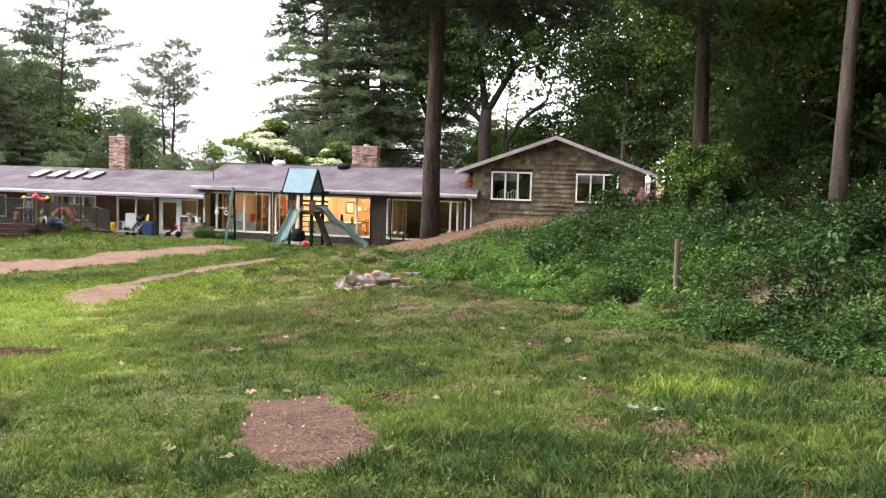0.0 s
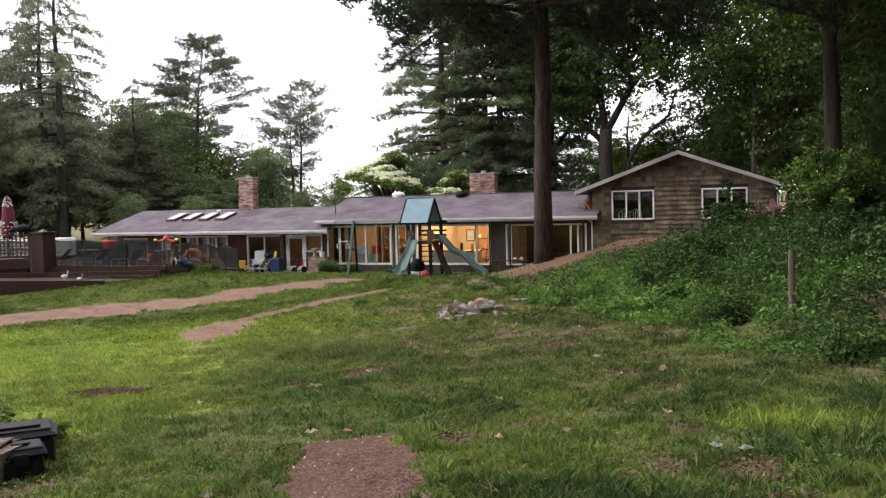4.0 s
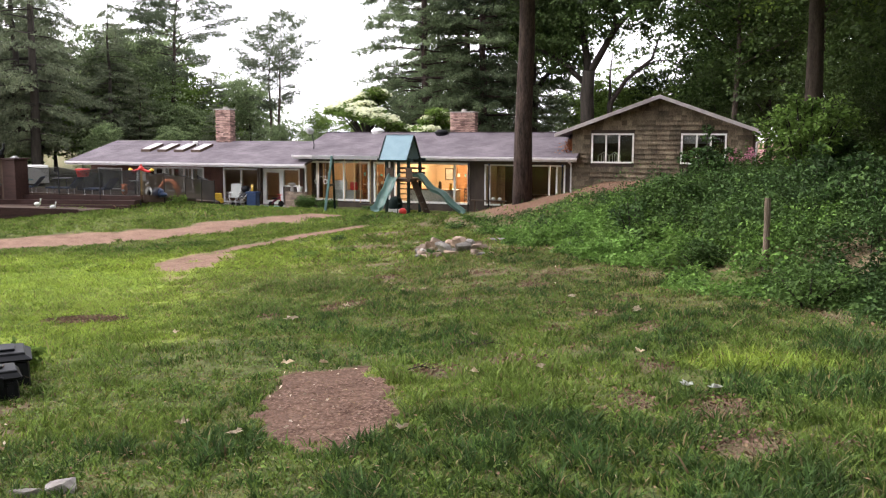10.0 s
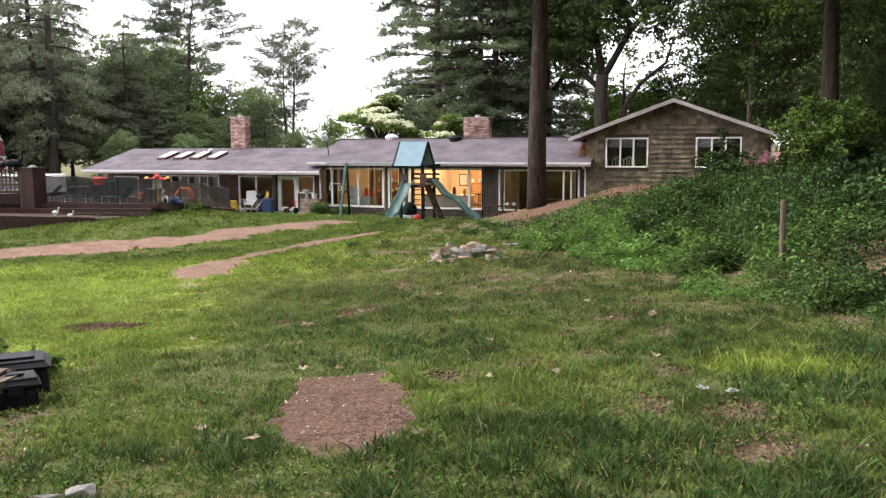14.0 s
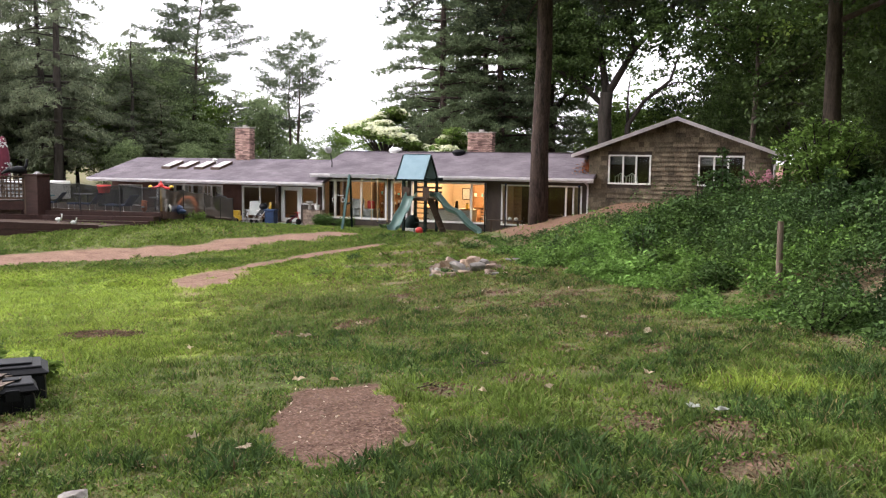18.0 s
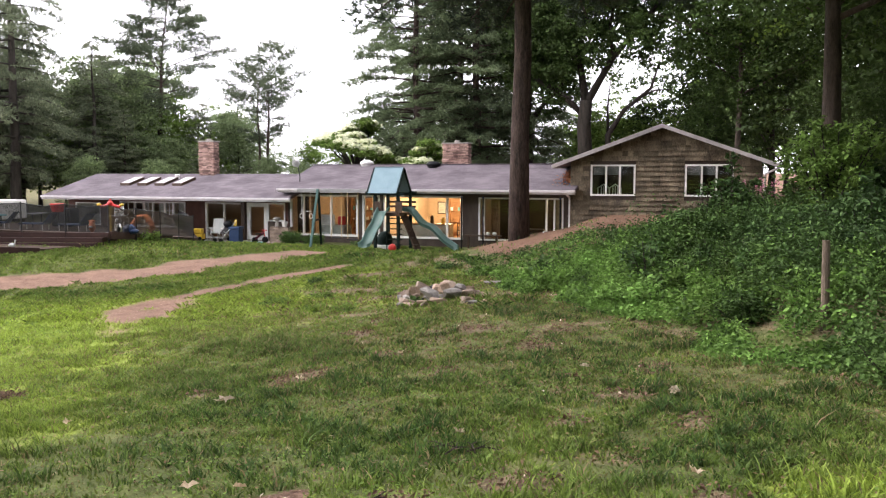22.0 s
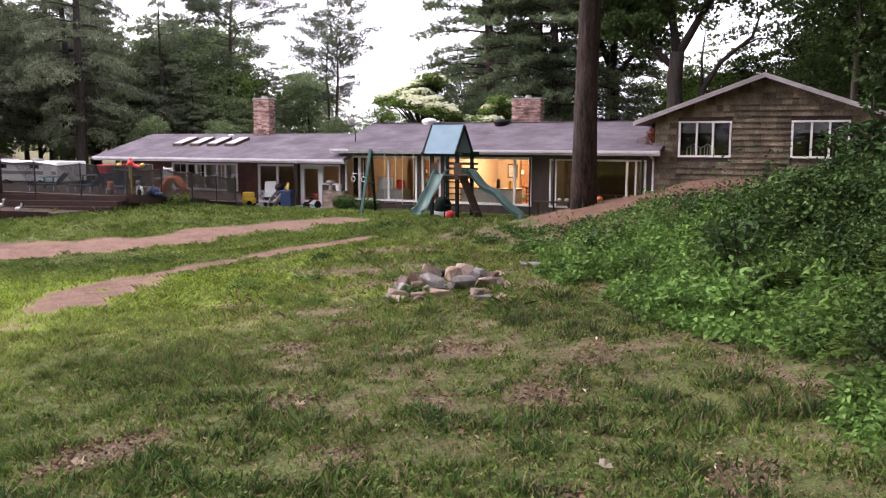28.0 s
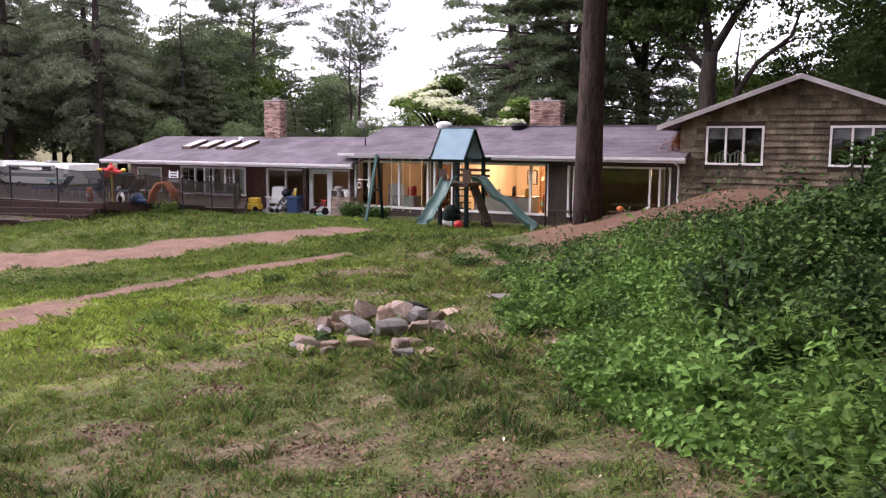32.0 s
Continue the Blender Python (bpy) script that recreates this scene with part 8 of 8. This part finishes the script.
big_leaf(3.71, -30.3, 0.11, "dead", "large curled tan fallen leaf on the grass", 1)
for k, (x, y, s) in enumerate(((8.05, -32.6, 0.06), (8.22, -32.62, 0.06), (5.1, -33.95, 0.06), (6.55, -32.5, 0.05), (7.0, -32.3, 0.05), (3.9, -29.4, 0.05), (6.6, -33.9, 0.05), (4.9, -32.35, 0.06), (5.2, -32.3, 0.05), (5.6, -34.1, 0.06), (7.6, -31.6, 0.05), (6.0, -30.9, 0.05), (2.9, -31.2, 0.05), (4.4, -28.2, 0.05), (6.4, -28.6, 0.06), (7.3, -29.7, 0.06))):
    big_leaf(x, y, s, "cloth" if k < 2 else "dead", "small pale fallen leaf on the grass", 20 + k)
for k, (x, y, rz) in enumerate(((6.02, -31.2, 10), (6.12, -31.24, 60), (6.2, -31.15, 110), (6.28, -31.22, 30), (5.95, -31.12, 150), (6.05, -32.3, 30))):
    o = thing("twig", "dead brown twig lying on the grass", "twig", (x, y, gz(x, y) + 0.03), "twigs", rz=rz)
    part("stick", tube(B(), [(-0.11, 0, 0), (0, 0.02, 0.02), (0.11, -0.02, 0.005)], [0.006, 0.005, 0.003], 5), M["bark"], o)
    part("side_stick", tube(B(), [(0, 0.02, 0.02), (0.05, 0.07, 0.03)], [0.004, 0.002], 5), M["bark"], o)


def scatter(name, label, category, n, pick, size, material, seed, up=0.7, aspect=0.6, lift=0.015, fold=0.18):
    """Many small flakes lying on the ground."""
    g = np.random.default_rng(seed)
    x, y = pick(g, n)
    C = np.stack([x, y, height(x, y) + lift + 0.02 * g.random(len(x))], 1)
    V, F = leaf_quads(C, g.uniform(0.5, 1.4, len(C)) * size, up=up, aspect=aspect, fold=fold)
    tagged(new(name, fast_mesh(name, V, F, material)), label, category, kind="stuff")


def in_patches(f, x0, x1, y0, y1, lo=0.25):
    def pick(g, n):
        x, y = g.uniform(x0, x1, n * 5), g.uniform(y0, y1, n * 5)
        k = f(x, y) > lo + 0.4 * g.random(len(x))
        return x[k][:n], y[k][:n]
    return pick


on_lawn = lambda g, n: (g.uniform(-2, 9.4, n), g.uniform(-35.5, -21, n))
scatter("leaf_litter", "brown dead leaves and chips on bare ground", "litter", 15000, in_patches(bare_amount, -1, 12, -36, -18), 0.042, M["litter"], 5, 0.6, 0.55)
for k, (x0, x1, y0, y1, n) in enumerate(((0.0, 1.8, -30.9, -29.8, 2000), (2.6, 9.4, -34.2, -25.2, 12000))):
    scatter("red_litter", "heaps of red-brown dead leaves in the turf", "litter", n, in_patches(litter_spots, x0, x1, y0, y1, 0.3), 0.03, M["red_litter"], 45 + k, 0.45, 0.5, 0.02)
scatter("pale_chips", "pale curled leaf bits on bare ground", "litter", 500, in_patches(bare_amount, -1, 12, -36, -18), 0.036, M["dead"], 25, 0.55, 0.5)
scatter("straw_litter", "dry straw and leaf bits between the grass", "litter", 9000, on_lawn, 0.03, M["litter"], 15, 0.8, 0.5, 0.02, 0.06)
scatter("pale_straw", "pale dry grass stalks lying in the lawn", "litter", 4000, on_lawn, 0.045, M["straw"], 16, 0.85, 0.07, 0.035, 0.03)
scatter("soil_crumbs", "crumbs of reddish soil and bark chips", "soil", 3500, in_patches(plot_amount, 4.4, 7.2, -34.9, -31.6, 0.5), 0.02, M["soil"], 6, 0.85, 0.8, 0.004, 0.08)
scatter("bark_chips", "pale bark chips and dead leaf bits on the dug soil", "chips", 45, in_patches(plot_amount, 4.4, 7.2, -34.9, -31.6, 0.3), 0.035, M["dead"], 26, 0.6, 0.35)
scatter("path_gravel", "pale gravel and clods on the dirt track", "gravel", 3000, in_patches(dirt_amount, -16, -1, -25, -6), 0.035, M["clod"], 7, 0.75, 0.8, 0.005, 0.05)
scatter("pine_needle_litter", "pale brown needle litter on the mound", "litter", 26000, in_patches(needles_amount, -4, 10, -20, -0.5, 0.3), 0.07, M["needle_litter"], 8, 0.8, 0.09, 0.01, 0.02)


# ---- grass ----
def grass(n, x0, x1, y0, y1, h, seed, wide=1.0, inside=None, fine=True):
    g = np.random.default_rng(seed)
    x, y = g.uniform(x0, x1, n * 3), g.uniform(y0, y1, n * 3)
    t = tuft_noise(x, y)
    bad = np.maximum(np.maximum(sstep((dirt_amount(x, y) - 0.25) / 0.4) * 1.02, bare_amount(x, y) * 0.68 + 0.3 * np.clip((bare_amount(x, y) - 0.6) / 0.3, 0, 1)), np.clip((x - bank_edge(y) + 0.3 - 0.5 * vnoise(x, y, 0.5, 61)) * 1.8, 0, 0.96))
    keep = (g.random(len(x)) > bad) & (g.random(len(x)) < 0.22 + 0.95 * t)
    if inside is not None:
        keep &= inside(x, y)
    x, y, t = x[keep][:n], y[keep][:n], t[keep][:n]
    n = len(x)
    t = np.clip(t + 0.7 * (vnoise(x, y, 0.05, 9) - 0.5) * (1.0 if fine else 0.5), 0.03, 1)
    hh = h * (0.4 + 1.15 * t ** 2) * g.uniform(0.55, 1.35, n)
    w = 0.0055 * wide * g.uniform(0.7, 1.4, n)
    a = g.uniform(0, 6.283, n)
    lean = g.normal(size=(n, 2)) * 0.6
    p = np.stack([x, y, height(x, y) - 0.01], 1)
    s = np.stack([np.cos(a) * w, np.sin(a) * w, np.zeros(n)], 1)
    m = p + np.stack([lean[:, 0] * hh * 0.4, lean[:, 1] * hh * 0.4, hh * 0.6], 1)
    e = p + np.stack([lean[:, 0] * hh, lean[:, 1] * hh, hh * 0.92], 1)
    if fine:
        c = 5
        V = np.stack([p - s, p + s, m + s * 0.7, m - s * 0.7, e], 1).reshape(-1, 3)
        k = np.arange(n)[:, None] * 5
        F = np.concatenate([k + [0, 1, 2], k + [0, 2, 3], k + [3, 2, 4]])
    else:
        c = 4
        V = np.stack([p, m + s, e, m - s], 1).reshape(-1, 3)
        k = np.arange(n)[:, None] * 4
        F = np.concatenate([k + [0, 1, 2], k + [0, 2, 3]])
    dry = g.random(n)
    t = np.where(dry < 0.07 + 0.2 * worn_amount(x, y), 0.0, np.where(dry > 0.93, 1.0, t))
    me = fast_mesh("grass", V, F, M["blade"])
    me.attributes.new("moss", "FLOAT", "POINT").data.foreach_set("value", np.repeat(moss_and_light(x, y) * (t > 0.02), c).astype(np.float32))
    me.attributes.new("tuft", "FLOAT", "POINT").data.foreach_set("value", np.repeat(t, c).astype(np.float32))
    tagged(new("grass", me), "rough uneven lawn grass in tufts", "grass", kind="stuff")


def wedge(x, y):
    return (x > 8.5 + (y + 38.5) * -1.35 - 2.5) & (x < 9.6 + (y + 38.5) * 0.35)


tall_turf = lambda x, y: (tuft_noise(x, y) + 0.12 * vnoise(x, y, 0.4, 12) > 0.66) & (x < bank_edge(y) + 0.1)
grass(290000, -13, 12.5, -37.5, -25, 0.06, 1, 1.0, wedge)
grass(150000, -0.5, 9, -31.3, -24.3, 0.06, 7, 0.95)
grass(120000, 2.5, 10.5, -37.6, -32.5, 0.058, 5, 0.85, wedge)
grass(190000, -26, 7, -25, -15, 0.075, 2, 2.0, None, False)
grass(90000, -26, 2, -15, -1.7, 0.1, 3, 3.4, None, False)
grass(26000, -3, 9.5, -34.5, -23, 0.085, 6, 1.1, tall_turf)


def clover(n, x0, x1, y0, y1, seed):
    """Low round-leaved weeds between the blades."""
    g = np.random.default_rng(seed)
    x, y = g.uniform(x0, x1, n), g.uniform(y0, y1, n)
    k = (np.sin(x * 1.7 + 2 * np.sin(y)) * np.cos(y * 1.4) > -0.1) & (dirt_amount(x, y) < 0.4) & (x < bank_edge(y) + 0.5) & wedge(x, y)
    x, y = x[k], y[k]
    C = np.stack([x, y, height(x, y) + 0.02 + 0.025 * g.random(len(x))], 1)
    V, F = leaf_quads(C, g.uniform(0.6, 1.4, len(C)) * 0.025, up=0.75, aspect=0.8)
    tagged(new("clover", fast_mesh("clover", V, F, M["leaf_light"])), "low clover and moss leaves in the lawn", "clover", kind="stuff")


clover(80000, -9, 11, -37, -22, 4)


# ---- shingles on the gable wall ----
def gable_shingles():
    r = random.Random(4)
    widths = (0.22, 0.28, 0.34, 0.40)
    course = 0.205
    meshes = {}
    for w in widths:
        bm = B()
        poly(bm, [(0.003, 0.0, course + 0.03), (w - 0.003, 0.0, course + 0.03), (w - 0.003, -0.08, 0.0), (0.003, -0.08, 0.0)], Vector((0, 0.02, 0)))
        bmesh.ops.recalc_face_normals(bm, faces=bm.faces)
        me = bpy.data.meshes.new("shingle")
        bm.to_mesh(me)
        bm.free()
        me.materials.append(M["shingle_wall"])
        meshes[w] = me
    holes = [(0.84, 2.74, 2.36, 3.70), (4.68, 6.58, 2.36, 3.70)]
    count = 0
    rest = B()
    z = 0.75
    while z < GP - 0.2:
        x = GX0 - r.uniform(0, 0.2)
        while x < GX1:
            w = r.choice(widths)
            a, b = max(x, GX0), min(x + w, GX1)
            x += w
            if b - a < 0.06:
                continue
            lim = min(gtop(a), gtop(b)) - 0.0
            if z + 0.03 > lim:
                continue
            spans = [(a, b)]
            for h in holes:
                if z + course > h[2] + 0.02 and z < h[3] - 0.02:
                    new_spans = []
                    for s0, s1 in spans:
                        if s1 <= h[0] or s0 >= h[1]:
                            new_spans.append((s0, s1))
                        else:
                            if s0 < h[0]:
                                new_spans.append((s0, h[0]))
                            if s1 > h[1]:
                                new_spans.append((h[1], s1))
                    spans = new_spans
            for s0, s1 in spans:
                if s1 - s0 < 0.04:
                    continue
                whole = abs((s1 - s0) - w) < 1e-6 and z + course + 0.03 < lim
                dz = r.uniform(-0.008, 0.008)
                if whole and count < 300 and z > 1.7:
                    ob = new("shingle", meshes[w])
                    ob.parent = gable
                    ob.location = (s0, 0.03, z + dz)
                    count += 1
                else:
                    t0, t1 = min(z + course + 0.03, gtop(s0)), min(z + course + 0.03, gtop(s1))
                    poly(rest, [(s0 + 0.003, 0.03, t0), (s1 - 0.003, 0.03, t1), (s1 - 0.003, -0.05, z + dz), (s0 + 0.003, -0.05, z + dz)], Vector((0, 0.02, 0)))
        z += course
    ob = part("shingle_remainder", rest, M["shingle_wall"], gable)
    ob["kind"] = "stuff"


gable_shingles()


def roof_tabs(name, x0, x1, ya, za, yb, zb, parent, step=0.16):
    """Overlapping courses of asphalt tabs on a roof slope, joined."""
    r = random.Random(x0)
    bm = B()
    n = int(math.hypot(yb - ya, zb - za) / step)
    for k in range(n):
        u0, u1 = k / n, (k + 1.05) / n
        y0, z0, y1, z1 = ya + (yb - ya) * u0, za + (zb - za) * u0, ya + (yb - ya) * min(1, u1), za + (zb - za) * min(1, u1)
        x = x0
        while x < x1:
            w = min(r.uniform(0.28, 0.36), x1 - x)
            d = r.uniform(0.008, 0.014)
            bm.faces.new([bm.verts.new(p) for p in ((x + 0.004, y0, z0 + d), (x + w - 0.004, y0, z0 + d), (x + w - 0.004, y1, z1 + 0.004), (x + 0.004, y1, z1 + 0.004))])
            bm.faces.new([bm.verts.new(p) for p in ((x + 0.004, y0, z0), (x + w - 0.004, y0, z0), (x + w - 0.004, y0, z0 + d), (x + 0.004, y0, z0 + d))])
            x += w
    ob = part(name, bm, M["roof"], parent)
    ob["kind"] = "stuff"


roof_tabs("roof_course", -14.0, 0.32, -0.6, EV, RY, RZ, house)
roof_tabs("west_roof_course", -28.25, -14.0, -0.9, WE, WRY, WR, house)
scatter2 = np.random.default_rng(19)
n_ = 1100
px_, py_ = scatter2.normal(-0.05, 0.26, n_), scatter2.normal(1.3, 0.6, n_)
k_ = (px_ < 0.3) & (py_ > -0.5) & (py_ < 2.9)
C_ = np.stack([px_[k_], py_[k_], EV + (RZ - EV) * (py_[k_] + 0.6) / 3.6 + 0.02], 1)
V_, F_ = leaf_quads(C_, 0.13, up=0.8, aspect=0.45)
tagged(new("roof_needles", fast_mesh("roof_needles", V_, F_, M["rust"])), "rust-brown pine needles lying in the roof valley", "needles", kind="stuff")
